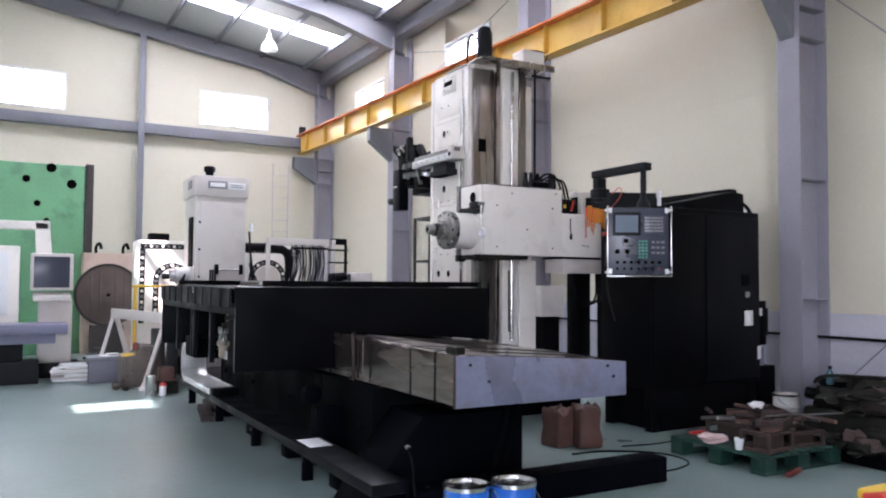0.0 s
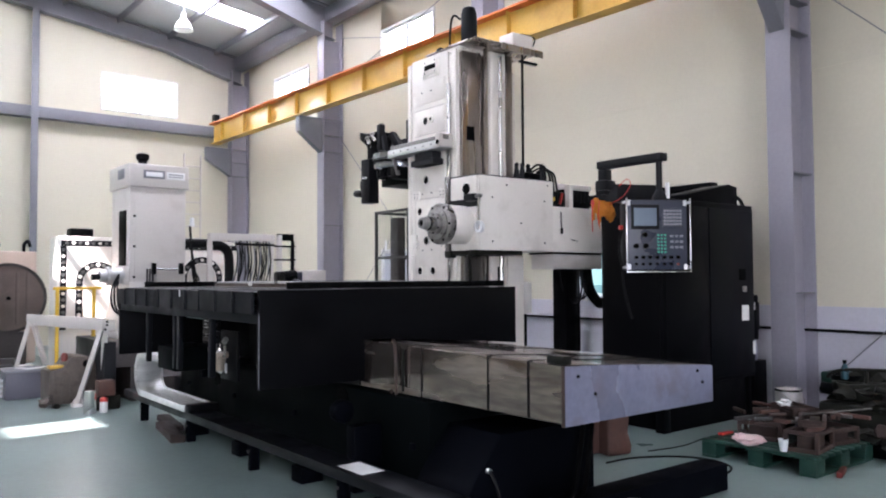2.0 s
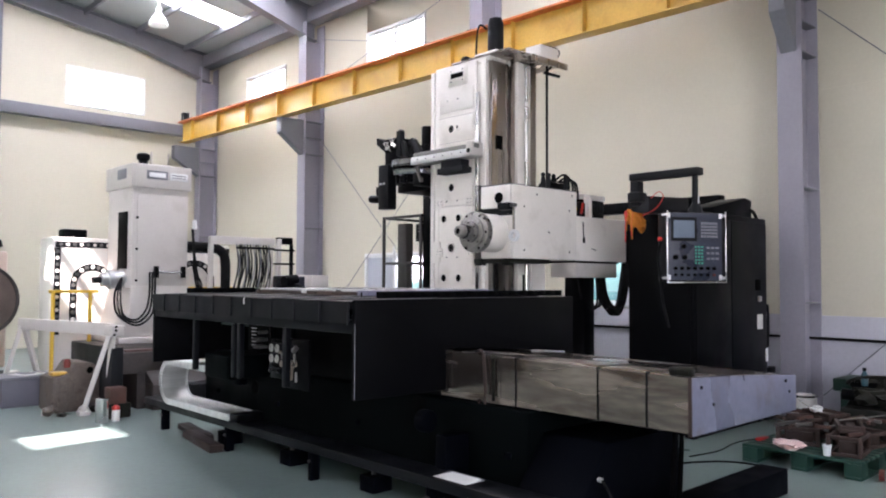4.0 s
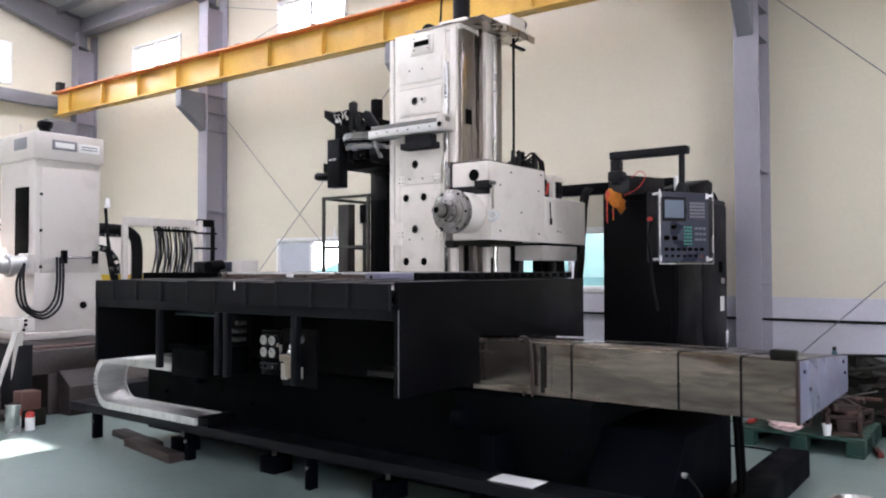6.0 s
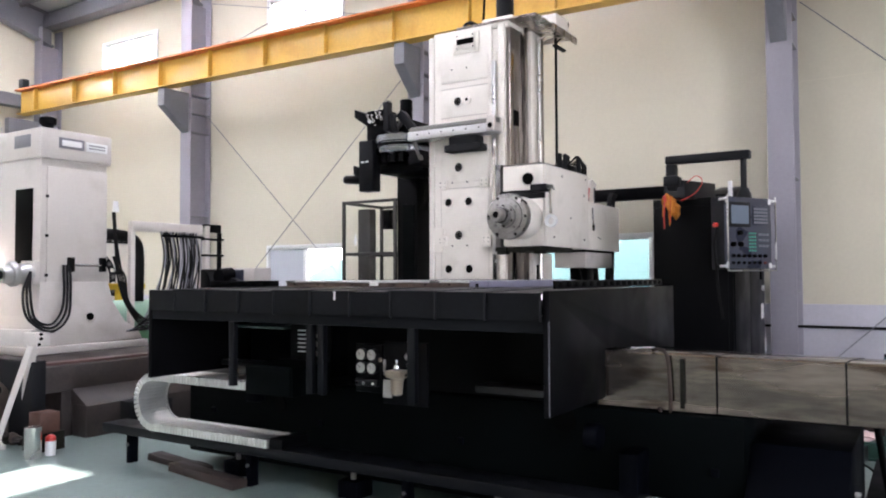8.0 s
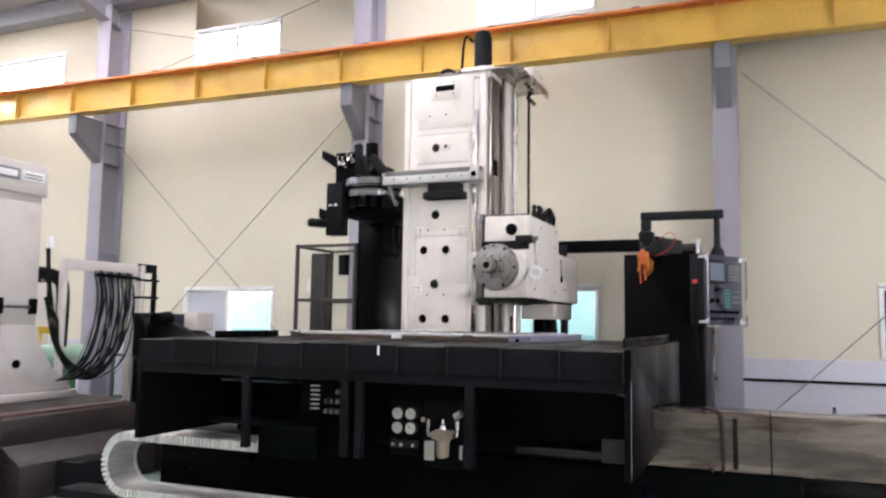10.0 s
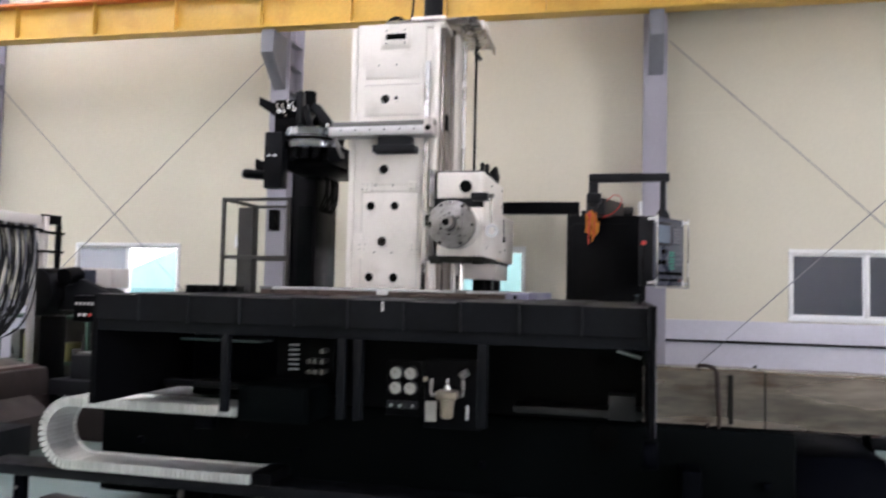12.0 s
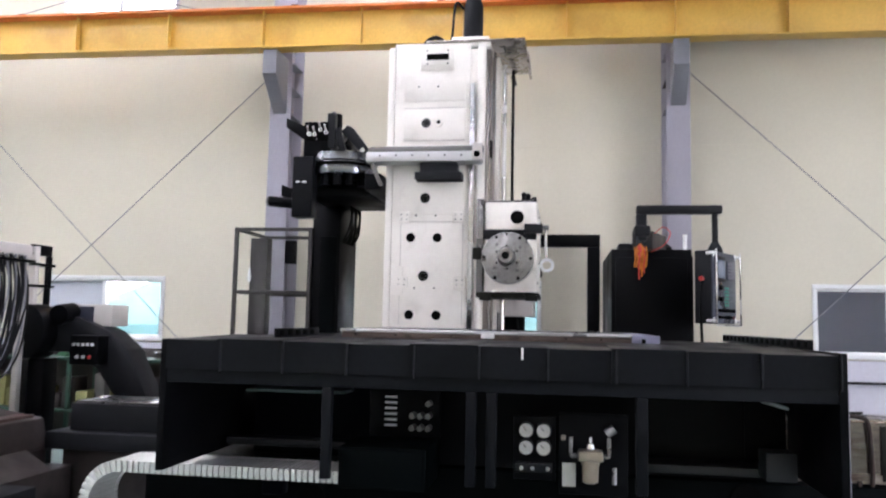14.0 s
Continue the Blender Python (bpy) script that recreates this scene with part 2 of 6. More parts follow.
def rod(p, q, r, bm=None, seg=20, r2=None, bevel=0.0):
    p, q = Vector(p), Vector(q)
    b = bmesh.new()
    bmesh.ops.create_cone(b, cap_ends=True, segments=seg, radius1=r, radius2=r if r2 is None else r2, depth=(q - p).length)
    if bevel:
        caps = [e for e in b.edges if any(len(f.verts) > 4 for f in e.link_faces)]
        bmesh.ops.bevel(b, geom=caps, offset=bevel, segments=2, affect="EDGES", profile=0.5)
    m = Matrix.Translation((p + q) / 2) @ (q - p).to_track_quat("Z", "Y").to_matrix().to_4x4()
    bmesh.ops.transform(b, matrix=m, verts=b.verts)
    return join(bm, b) if bm is not None else b


def prism(points, axis, a, c, bm=None, bevel=0.0):
    """A polygon in the plane across axis, drawn out from a to c."""
    b = bmesh.new()

    def at(p, w):
        return {"x": (w, p[0], p[1]), "y": (p[0], w, p[1]), "z": (p[0], p[1], w)}[axis]
    lo = [b.verts.new(at(p, a)) for p in points]
    hi = [b.verts.new(at(p, c)) for p in points]
    b.faces.new(lo)
    b.faces.new(hi)
    for i in range(len(points)):
        j = (i + 1) % len(points)
        b.faces.new((lo[i], lo[j], hi[j], hi[i]))
    bmesh.ops.recalc_face_normals(b, faces=b.faces)
    if bevel:
        bmesh.ops.bevel(b, geom=b.edges[:], offset=bevel, segments=2, affect="EDGES", profile=0.5)
    return join(bm, b) if bm is not None else b


def spline(points, n=8):
    P = [Vector(p) for p in points]
    P = [P[0] * 2 - P[1]] + P + [P[-1] * 2 - P[-2]]
    out = []
    for i in range(1, len(P) - 2):
        for k in range(n):
            t = k / n
            a, b, c, d = P[i - 1], P[i], P[i + 1], P[i + 2]
            out.append(0.5 * ((2 * b) + (c - a) * t + (2 * a - 5 * b + 4 * c - d) * t * t + (3 * b - a - 3 * c + d) * t ** 3))
    return out + [P[-2]]


def tube(points, r, bm=None, seg=8, n=8, smooth=True):
    pts = spline(points, n) if smooth and len(points) > 2 else [Vector(p) for p in points]
    b = bmesh.new()
    rings = []
    up = Vector((0.3, 0.2, 1)).normalized()
    for i, p in enumerate(pts):
        d = (pts[min(i + 1, len(pts) - 1)] - pts[max(i - 1, 0)]).normalized()
        s = d.cross(up)
        if s.length < 0.05:
            s = d.cross(Vector((1, 0, 0)))
        s.normalize()
        u = s.cross(d)
        rings.append([b.verts.new(p + r * (math.cos(a) * s + math.sin(a) * u)) for a in [2 * math.pi * k / seg for k in range(seg)]])
        up = u
    for a, c in zip(rings, rings[1:]):
        for k in range(seg):
            b.faces.new((a[k], a[(k + 1) % seg], c[(k + 1) % seg], c[k]))
    b.faces.new(rings[0])
    b.faces.new(rings[-1])
    return join(bm, b) if bm is not None else b


def ring(c, axis, r_out, r_in, depth, bm=None, seg=32):
    """A flat washer centred at c, its hole along axis."""
    c, axis = Vector(c), Vector(axis).normalized()
    s = axis.orthogonal().normalized()
    u = axis.cross(s)
    b = bmesh.new()
    loops = []
    for r, w in ((r_out, -0.5), (r_out, 0.5), (r_in, 0.5), (r_in, -0.5)):
        loops.append([b.verts.new(c + axis * w * depth + r * (math.cos(2 * math.pi * k / seg) * s + math.sin(2 * math.pi * k / seg) * u)) for k in range(seg)])
    for i in range(4):
        a, d = loops[i], loops[(i + 1) % 4]
        for k in range(seg):
            b.faces.new((a[k], a[(k + 1) % seg], d[(k + 1) % seg], d[k]))
    return join(bm, b) if bm is not None else b


def lathe(c, profile, seg=28, bm=None):
    """Turned about the vertical through c; profile of (radius, height)."""
    b = bmesh.new()
    loops = []
    for r, z in profile:
        loops.append([b.verts.new((c[0] + r * math.cos(2 * math.pi * k / seg), c[1] + r * math.sin(2 * math.pi * k / seg), c[2] + z)) for k in range(seg)])
    for a, d in zip(loops, loops[1:]):
        for k in range(seg):
            b.faces.new((a[k], a[(k + 1) % seg], d[(k + 1) % seg], d[k]))
    b.faces.new(loops[0])
    b.faces.new(loops[-1])
    return join(bm, b) if bm is not None else b


def lump(c, size, seed, bm=None, rough=0.25, sub=2):
    """An uneven closed lump for cloth and scrap."""
    b = bmesh.new()
    bmesh.ops.create_icosphere(b, subdivisions=sub, radius=1)
    for v in b.verts:
        k = 1 + rough * noise.noise(v.co * 2.1 + Vector((seed * 7.1, seed * 3.3, 0))) * 2
        v.co = Vector((v.co.x * size[0] * k, v.co.y * size[1] * k, v.co.z * size[2] * k))
    bmesh.ops.translate(b, vec=c, verts=b.verts)
    return join(bm, b) if bm is not None else b


def wall_x(x0, x1, y0, y1, z0, z1, holes):
    """A wall along y with rectangular openings (y0, y1, z0, z1)."""
    b = bmesh.new()
    ys = sorted({y0, y1, *[h[0] for h in holes], *[h[1] for h in holes]})
    for a, c in zip(ys, ys[1:]):
        cuts = sorted((h[2], h[3]) for h in holes if h[0] <= a and h[1] >= c)
        z = z0
        for lo, hi in cuts:
            if lo > z:
                box(x0, x1, a, c, z, lo, 0, b)
            z = hi
        if z1 > z:
            box(x0, x1, a, c, z, z1, 0, b)
    bmesh.ops.remove_doubles(b, verts=b.verts, dist=0.0005)
    return b


def wall_y(y0, y1, x0, x1, z0, z1, holes):
    b = wall_x(y0, y1, x0, x1, z0, z1, holes)
    bmesh.ops.transform(b, matrix=Matrix(((0, 1, 0, 0), (1, 0, 0, 0), (0, 0, 1, 0), (0, 0, 0, 1))), verts=b.verts)
    return b

# ---------------------------------------------------------------- hall
WX, WN, WS, WW = 7.965, 20.5, -8.0, -11.3
ROOF_X = 7.82
RIDGE_X, EAVE, SLOPE = -1.75, 7.29, 0.148
COLS = (20.34, 15.54, 10.45, 5.46, 0.45, -4.6)
single("floor", box(WW - 0.2, WX + 0.2, WS - 0.2, WN + 0.2, -0.2, 0, 0), M_FLOOR, "worn green painted concrete floor of the hall", "floor", "structure")
single("ground", box(-150, 150, -150, 150, -0.5, -0.25, 0), mat("outdoor_asphalt", (0.2, 0.2, 0.19), 0.9), "pale yard ground outside the hall", "ground", "structure")

HIGH = [(16.98, 18.78), (12.21, 13.98), (7.10, 8.84), (2.05, 3.80), (-2.9, -1.1)]
LOW = [(12.19, 13.97), (7.08, 8.84), (2.1, 3.85)]
holes = [(a, b, 5.79, 6.45) for a, b in HIGH] + [(a, b, 1.165, 2.05) for a, b in LOW]
single("wall_east", wall_x(WX, WX + 0.18, WS, WN, 1.15, 7.6, holes), M_WALL, "cream insulated panel wall with two rows of windows", "wall", "structure")
single("plinth_east", box(WX - 0.035, WX + 0.18, WS, WN, 0, 1.148, 0.004), M_PLINTH, "pale lilac painted concrete plinth under the cream wall", "wall", "structure")
single("wall_stripe", box(WX - 0.075, WX - 0.037, WS, WN, 0.875, 0.905, 0.006), M_RUBBER, "thin black pipe running along the plinth", "pipe", "structure")
single("panel_seam", box(WX - 0.006, WX - 0.001, WS, WN, 3.768, 3.780, 0), M_WALL, "thin horizontal joint in the cream wall panels", "trim", "structure")
FARW = [(-5.5, -3.65), (-0.65, 1.2), (4.32, 6.15)]
single("wall_north", wall_y(WN, WN + 0.18, WW, WX, 0, 8.6, [(a, b, 5.52, 6.44) for a, b in FARW]), M_WALL, "cream panel gable wall with high windows", "wall", "structure")
single("wall_south", wall_y(WS - 0.18, WS, WW, WX + 0.18, 0, 8.6, [(-7.8, -2.2, 0, 5.2)]), M_WALL, "cream gable wall with an open loading door", "wall", "structure")
single("wall_west", wall_x(WW - 0.18, WW, WS, WN, 0, 7.6, []), M_WALL, "plain cream side wall", "wall", "structure")


def roof_z(x):
    return EAVE + SLOPE * (ROOF_X - x) if x > RIDGE_X else EAVE + SLOPE * (ROOF_X - 2 * RIDGE_X + x)


# roof sheets, with the skylight strips and two added sun gaps left open
SKY = [(17.45, 18.28), (14.25, 15.05), (8.9, 9.75), (-1.0, -0.15)]
# unseen openings, added so sun reaches the floor patch and the rotary table frame
SUN_GAPS = [(-4.83, -3.98, 5.15, 6.2), (-2.95, -2.2, 9.0, 9.62)]
gaps = [(1.08, 7.1, a, c) for a, c in SKY] + [(2 * RIDGE_X - 7.1, 2 * RIDGE_X - 1.08, a, c) for a, c in SKY] + SUN_GAPS
bm = bmesh.new()
ys = sorted({WS - 0.2, WN + 0.2, *[g[2] for g in gaps], *[g[3] for g in gaps]})
for a, c in zip(ys, ys[1:]):
    for x0, x1 in ((RIDGE_X, WX + 0.2), (WW - 0.2, RIDGE_X)):
        p = x0
        for g in sorted(g for g in gaps if g[2] <= a and g[3] >= c and x0 <= g[0] < x1) + [(x1, x1, 0, 0)]:
            if g[0] > p:
                prism([(p, roof_z(p)), (g[0], roof_z(g[0])), (g[0], roof_z(g[0]) + 0.1), (p, roof_z(p) + 0.1)], "y", a, c, bm)
            p = g[1]
single("ceiling", bm, M_ROOF, "pale grey ribbed metal roof sheets on purlins", "roof", "structure")
for a, c in SKY:
    sk = thing("skylight", ((7.1 + 1.0) / 2, (a + c) / 2, roof_z(4)), "bright translucent skylight strip between the roof purlins", "skylight", "roof skylights", "structure")
    # side -1: unseen mirrored panes, added to light faces towards -x
    for side in (1, -1):
        for k in range(5):
            p, q = 7.08 - 1.2 * k, 7.08 - 1.2 * (k + 1)
            p, q = (p, q) if side == 1 else (2 * RIDGE_X - p, 2 * RIDGE_X - q)
            part("pane", prism([(p, roof_z(p) + 0.03), (q, roof_z(q) + 0.03), (q, roof_z(q) + 0.045), (p, roof_z(p) + 0.045)], "y", a, c), M_SKYLIGHT, sk)

bm = bmesh.new()
for k in range(16):
    x = 7.05 - 1.2 * k
    z = roof_z(x)
    box(x - 0.03, x + 0.03, WS, WN, z - 0.13, z - 0.004, 0.004, bm)
single("purlin_rows", bm, M_STEEL_GREY, "grey steel purlins under the roof sheets", "purlin", "structure")
single("eave_beam", box(7.56, 7.86, WS, WN, 6.96, 7.27, 0.02), M_STEEL_GREY, "grey eaves beam joining the column heads", "beam", "structure")


def rafter_z(x):
    return 6.86 + SLOPE * (ROOF_X - x)


def steel_frame(y):
    """One column with its crane bracket, and its half of the roof frame."""
    c = thing("column", (7.70, y, 0), "lavender grey steel H column with a crane bracket", "column", "steel columns along the wall", "structure")
    part("front_flange", box(7.46, 7.48, y - 0.14, y + 0.14, 0.02, 6.95, 0.004), M_COL, c)
    part("web", box(7.48, 7.91, y - 0.012, y + 0.012, 0.02, 6.57, 0), M_COL, c)
    part("back_flange", box(7.91, 7.93, y - 0.14, y + 0.14, 0.02, 6.95, 0.004), M_COL, c)
    part("base_plate", box(7.36, 7.93, y - 0.2, y + 0.2, 0, 0.02, 0.003), M_COL, c)
    bx = 7.075 + (11.2 - y) * 0.0223
    part("bracket", prism([(7.455, 4.86), (bx - 0.06, 4.86), (bx - 0.06, 4.55), (7.455, 4.14)], "y", y - 0.09, y + 0.09, bevel=0.006), M_STEEL_GREY, c)
    for z in (4.15, 4.5, 4.84, 2.6, 1.3):
        part("stiffener", box(7.482, 7.908, y - 0.13, y + 0.13, z - 0.008, z + 0.008, 0), M_STEEL_GREY, c)
    r = thing("rafter", (3.0, y, 7.0), "dark grey steel roof rafter with a haunched end", "rafter", "roof rafters", "structure")
    for side in (1, -1):
        X = (lambda x: x) if side == 1 else (lambda x: 2 * RIDGE_X - x)
        web = [(X(7.75), rafter_z(7.75) - 0.28), (X(5.8), rafter_z(5.8)), (X(RIDGE_X), rafter_z(RIDGE_X)), (X(RIDGE_X), rafter_z(RIDGE_X) + 0.40), (X(7.75), rafter_z(7.75) + 0.40)]
        part("web", prism(web, "y", y - 0.012, y + 0.012), M_STEEL_GREY, r)
        low = web[:3]
        for p, q in zip(low, low[1:]):
            part("lower_flange", prism([p, q, (q[0], q[1] - 0.025), (p[0], p[1] - 0.025)], "y", y - 0.12, y + 0.12), M_STEEL_GREY, r)
        p, q = web[4], web[3]
        part("upper_flange", prism([p, q, (q[0], q[1] - 0.025), (p[0], p[1] - 0.025)], "y", y - 0.12, y + 0.12), M_STEEL_GREY, r)


M_COL = mat("lavender_grey_paint", (0.30, 0.285, 0.33), 0.5, vary=0.1, grain=25, stain=0.8)
for y in COLS:
    steel_frame(y)

# gable posts and girt
for x in (2.87, -1.75):
    g = thing("gable_post", (x, 20.3, 0), "grey steel post of the gable wall", "post", "gable posts", "structure")
    part("flange", box(x - 0.075, x + 0.075, 20.22, 20.24, 0, rafter_z(x), 0.003), M_STEEL_GREY, g)
    part("web", box(x - 0.01, x + 0.01, 20.24, 20.49, 0, rafter_z(x), 0), M_STEEL_GREY, g)
single("gable_girt", box(WW, 7.3, 20.26, 20.49, 5.12, 5.38, 0.01), M_STEEL_GREY, "grey steel girt across the gable wall", "beam", "structure")

# crane runway
crane = thing("crane_runway", (7.08, 8, 4.86), "yellow steel crane runway beam with an orange rail flange", "crane beam", "", "structure")
TURN_B = Matrix.Rotation(0.0223, 4, "Z")
CB = Vector((7.075, 11.2, 0))


def along(x0, x1, y0, y1, z0, z1, bevel=0.004):
    b = box(x0, x1, y0, y1, z0, z1, bevel)
    bmesh.ops.transform(b, matrix=Matrix.Translation(CB) @ TURN_B, verts=b.verts)
    return b


part("bottom_flange", along(-0.11, 0.11, -19, 8.72, 4.865, 4.89), M_YELLOW, crane)
part("web", along(-0.012, 0.012, -19, 8.72, 4.89, 5.34), M_YELLOW, crane)
part("top_flange", along(-0.15, 0.15, -19, 8.72, 5.34, 5.375), M_ORANGE, crane, "orange top flange")
part("rail", along(-0.03, 0.03, -19, 8.72, 5.375, 5.42), M_ORANGE, crane, "faded orange rail")
for k in range(23):
    part("stiffener", along(-0.10, -0.014, 8.13 - 1.255 * k - 0.006, 8.13 - 1.255 * k + 0.006, 4.892, 5.338, 0), M_YELLOW, crane)
for k in range(15):
    part("rail_clip", along(-0.09, -0.04, 8.2 - 1.85 * k - 0.05, 8.2 - 1.85 * k + 0.05, 5.377, 5.415, 0.006), M_RUST, crane, "dark rail clip")
part("end_stop", along(-0.07, 0.07, 8.57, 8.72, 5.422, 5.60), M_DARKGREY, crane, "dark grey buffer stop")


def window_e(name, y0, y1, z0, z1, low):
    w = thing(name, (WX + 0.05, (y0 + y1) / 2, z0), "white two-pane sliding window in the cream wall", "window", "low windows" if low else "high windows", "structure")
    x0, x1 = WX - 0.02, WX + 0.09
    t = 0.055
    f = box(x0, x1, y0, y1, z0, z0 + t, 0.004)
    box(x0, x1, y0, y1, z1 - t, z1, 0.004, f)
    box(x0, x1, y0, y0 + t, z0 + t, z1 - t, 0.004, f)
    box(x0, x1, y1 - t, y1, z0 + t, z1 - t, 0.004, f)
    part("window_frame", f, M_PVC, w)
    ym = (y0 + y1) / 2
    part("mullion", box(x0 + 0.01, x1 - 0.02, ym - 0.03, ym + 0.03, z0 + t, z1 - t, 0.004), M_PVC, w)
    for a, c in ((y0 + t, ym - 0.03), (ym + 0.03, y1 - t)):
        s = part("sash", box(WX + 0.02, WX + 0.05, a, c, z0 + t, z0 + t + 0.03, 0.003, box(WX + 0.02, WX + 0.05, a, c, z1 - t - 0.03, z1 - t, 0.003)), M_PVC, w)
        g = part("pane", box(WX + 0.03, WX + 0.036, a, c, z0 + t, z1 - t, 0), M_BLIND if low and a > 12.9 else M_GLASS, w)
        g.visible_shadow = False


for i, (a, b) in enumerate(HIGH):
    window_e("window_high", a, b, 5.79, 6.45, False)
for i, (a, b) in enumerate(LOW):
    window_e("window_low", a, b, 1.165, 2.05, True)
for a, b in FARW:
    w = thing("window_gable", ((a + b) / 2, WN, 5.52), "bright high window in the gable wall", "window", "gable windows", "structure")
    f = box(a, b, WN - 0.02, WN + 0.1, 5.52, 5.57, 0.004)
    box(a, b, WN - 0.02, WN + 0.1, 6.39, 6.44, 0.004, f)
    for x in (a, b - 0.05, (a + b) / 2 - 0.025):
        box(x, x + 0.05, WN - 0.02, WN + 0.1, 5.57, 6.39, 0.004, f)
    part("window_frame", f, M_PVC, w)
    g = part("pane", box(a + 0.05, b - 0.05, WN + 0.03, WN + 0.036, 5.57, 6.39, 0), M_GLASS, w)
    g.visible_shadow = False
# bright yard outside the gable and side windows
single("backdrop_north", box(-8, 9, WN + 3.0, WN + 3.05, 3.5, 10, 0), M_OUTSIDE, "overexposed sky outside the gable windows", "backdrop", "structure")
# neighbouring sheds seen through the low windows
single("shed_wall", box(10.2, 10.4, -6, 6.5, -0.25, 4.6, 0), mat("slate_cladding", (0.055, 0.06, 0.075), 0.7, vary=0.1), "slate grey wall of the neighbouring shed", "building", "structure")
single("shed_roof", prism([(10.0, 7.1), (16.5, 7.1), (16.5, 16.5), (10.0, 16.5)], "z", 1.2, 1.35), mat("turquoise_sheet", (0.10, 0.24, 0.25), 0.5, vary=0.1), "turquoise sheet roof of a low shed outside", "building", "structure")
single("shed_base", box(10.3, 16.2, 7.4, 16.2, -0.25, 1.199, 0), M_WALL, "pale base wall of the low shed outside", "building", "structure")
single("backdrop_east", box(24.0, 24.1, -30, 60, 1.6, 26, 0), glow("hazy_sky", (0.93, 0.97, 1.0), 1.1), "white hazy sky beyond the side windows", "backdrop", "structure")
single("turquoise_shed", prism([(6.8, -0.25), (17.5, -0.25), (17.5, 1.35), (15.6, 1.5), (13.9, 2.15), (6.8, 2.25)], "x", 10.8, 11.0), mat("turquoise_cladding", (0.22, 0.40, 0.41), 0.5, vary=0.1), "turquoise clad wall of a shed outside", "building", "structure")
# wall cross bracing
for (y0, z0, z0b), (y1, z1, z1b) in (((10.8, 0.17, 4.73), (15.4, 4.47, 0.47)), ((0.65, 0.27, 4.69), (5.28, 4.69, 0.25))):
    br = thing("wall_brace", (7.85, (y0 + y1) / 2, 0.2), "thin grey steel cross bracing rods against the wall", "brace", "wall bracing", "structure")
    part("rod", rod((7.86, y0, z0), (7.86, y1, z1), 0.0065, seg=8), M_STEEL_GREY, br)
    part("rod", rod((7.845, y0, z0b), (7.845, y1, z1b), 0.0065, seg=8), M_STEEL_GREY, br)
    part("upper_rod", rod((7.86, y0, 5.52), (7.86, y1, 6.63), 0.0065, seg=8), M_STEEL_GREY, br)
    part("upper_rod", rod((7.845, y0, 6.72), (7.845, y1, 5.6), 0.0065, seg=8), M_STEEL_GREY, br)

# high-bay lamp
lamp = thing("high_bay_lamp", (5.36, 17.89, 6.95), "white bell-shaped high-bay lamp hanging from the roof", "lamp")
part("shade", lathe((5.36, 17.89, 6.95), [(0.20, 0.0), (0.205, 0.02), (0.15, 0.16), (0.06, 0.28), (0.06, 0.38), (0.03, 0.4)]), M_PVC, lamp)
part("stem", rod((5.36, 17.89, 7.34), (5.36, 17.89, roof_z(5.36)), 0.02, seg=10), M_STEEL_GREY, lamp)

M_GREYGREEN = mat("grey_green_enamel", (0.10, 0.15, 0.145), 0.45, vary=0.2, stain=4)
# ---------------------------------------------------------------- boring mill: bed
bed = thing("machine_bed", (2.8, 7, 0), "long blue-black cast bed of the boring mill", "machine bed")
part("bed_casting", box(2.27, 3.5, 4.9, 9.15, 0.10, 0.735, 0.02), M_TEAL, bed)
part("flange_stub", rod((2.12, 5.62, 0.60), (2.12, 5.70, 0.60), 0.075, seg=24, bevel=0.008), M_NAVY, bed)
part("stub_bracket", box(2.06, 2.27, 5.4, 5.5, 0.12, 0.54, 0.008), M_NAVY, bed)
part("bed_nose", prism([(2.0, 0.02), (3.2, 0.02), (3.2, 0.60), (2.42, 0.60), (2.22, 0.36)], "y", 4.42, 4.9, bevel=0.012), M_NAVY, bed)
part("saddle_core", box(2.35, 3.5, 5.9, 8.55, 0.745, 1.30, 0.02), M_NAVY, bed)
# solid discs, the dark of the open bores is only their colour
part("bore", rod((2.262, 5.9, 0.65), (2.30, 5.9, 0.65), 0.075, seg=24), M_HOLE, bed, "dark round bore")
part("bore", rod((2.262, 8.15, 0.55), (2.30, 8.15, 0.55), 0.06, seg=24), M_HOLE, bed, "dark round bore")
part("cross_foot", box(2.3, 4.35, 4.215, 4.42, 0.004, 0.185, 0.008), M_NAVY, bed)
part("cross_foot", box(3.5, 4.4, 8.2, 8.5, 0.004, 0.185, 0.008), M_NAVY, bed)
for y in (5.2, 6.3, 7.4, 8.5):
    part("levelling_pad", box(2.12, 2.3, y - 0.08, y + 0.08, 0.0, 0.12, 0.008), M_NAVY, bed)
    part("levelling_screw", rod((2.19, y, 0.12), (2.19, y, 0.24), 0.02, seg=10), M_IRON, bed)
for k, y in enumerate((5.05, 6.6, 7.75, 8.85)):
    part("pipe_clip", box(2.245, 2.27, y - 0.02, y + 0.02, 0.43, 0.47, 0.003), M_NAVY, bed)
part("stop_block", box(2.18, 2.27, 8.3, 8.42, 0.56, 0.72, 0.008), M_NAVY, bed)
for k in range(9):
    part("cap_screw", rod((2.255, 5.2 + 0.45 * k, 0.20), (2.275, 5.2 + 0.45 * k, 0.20), 0.022, seg=12), M_NAVY, bed)
part("nipple", rod((2.3, 4.405, 0.42), (2.3, 4.38, 0.42), 0.015, seg=10), M_CHROME, bed, "bright grease nipple")
part("hose", tube([(2.3, 4.38, 0.42), (2.29, 4.3, 0.32), (2.3, 4.28, 0.15), (2.4, 4.3, 0.19)], 0.009), M_RUBBER, bed)
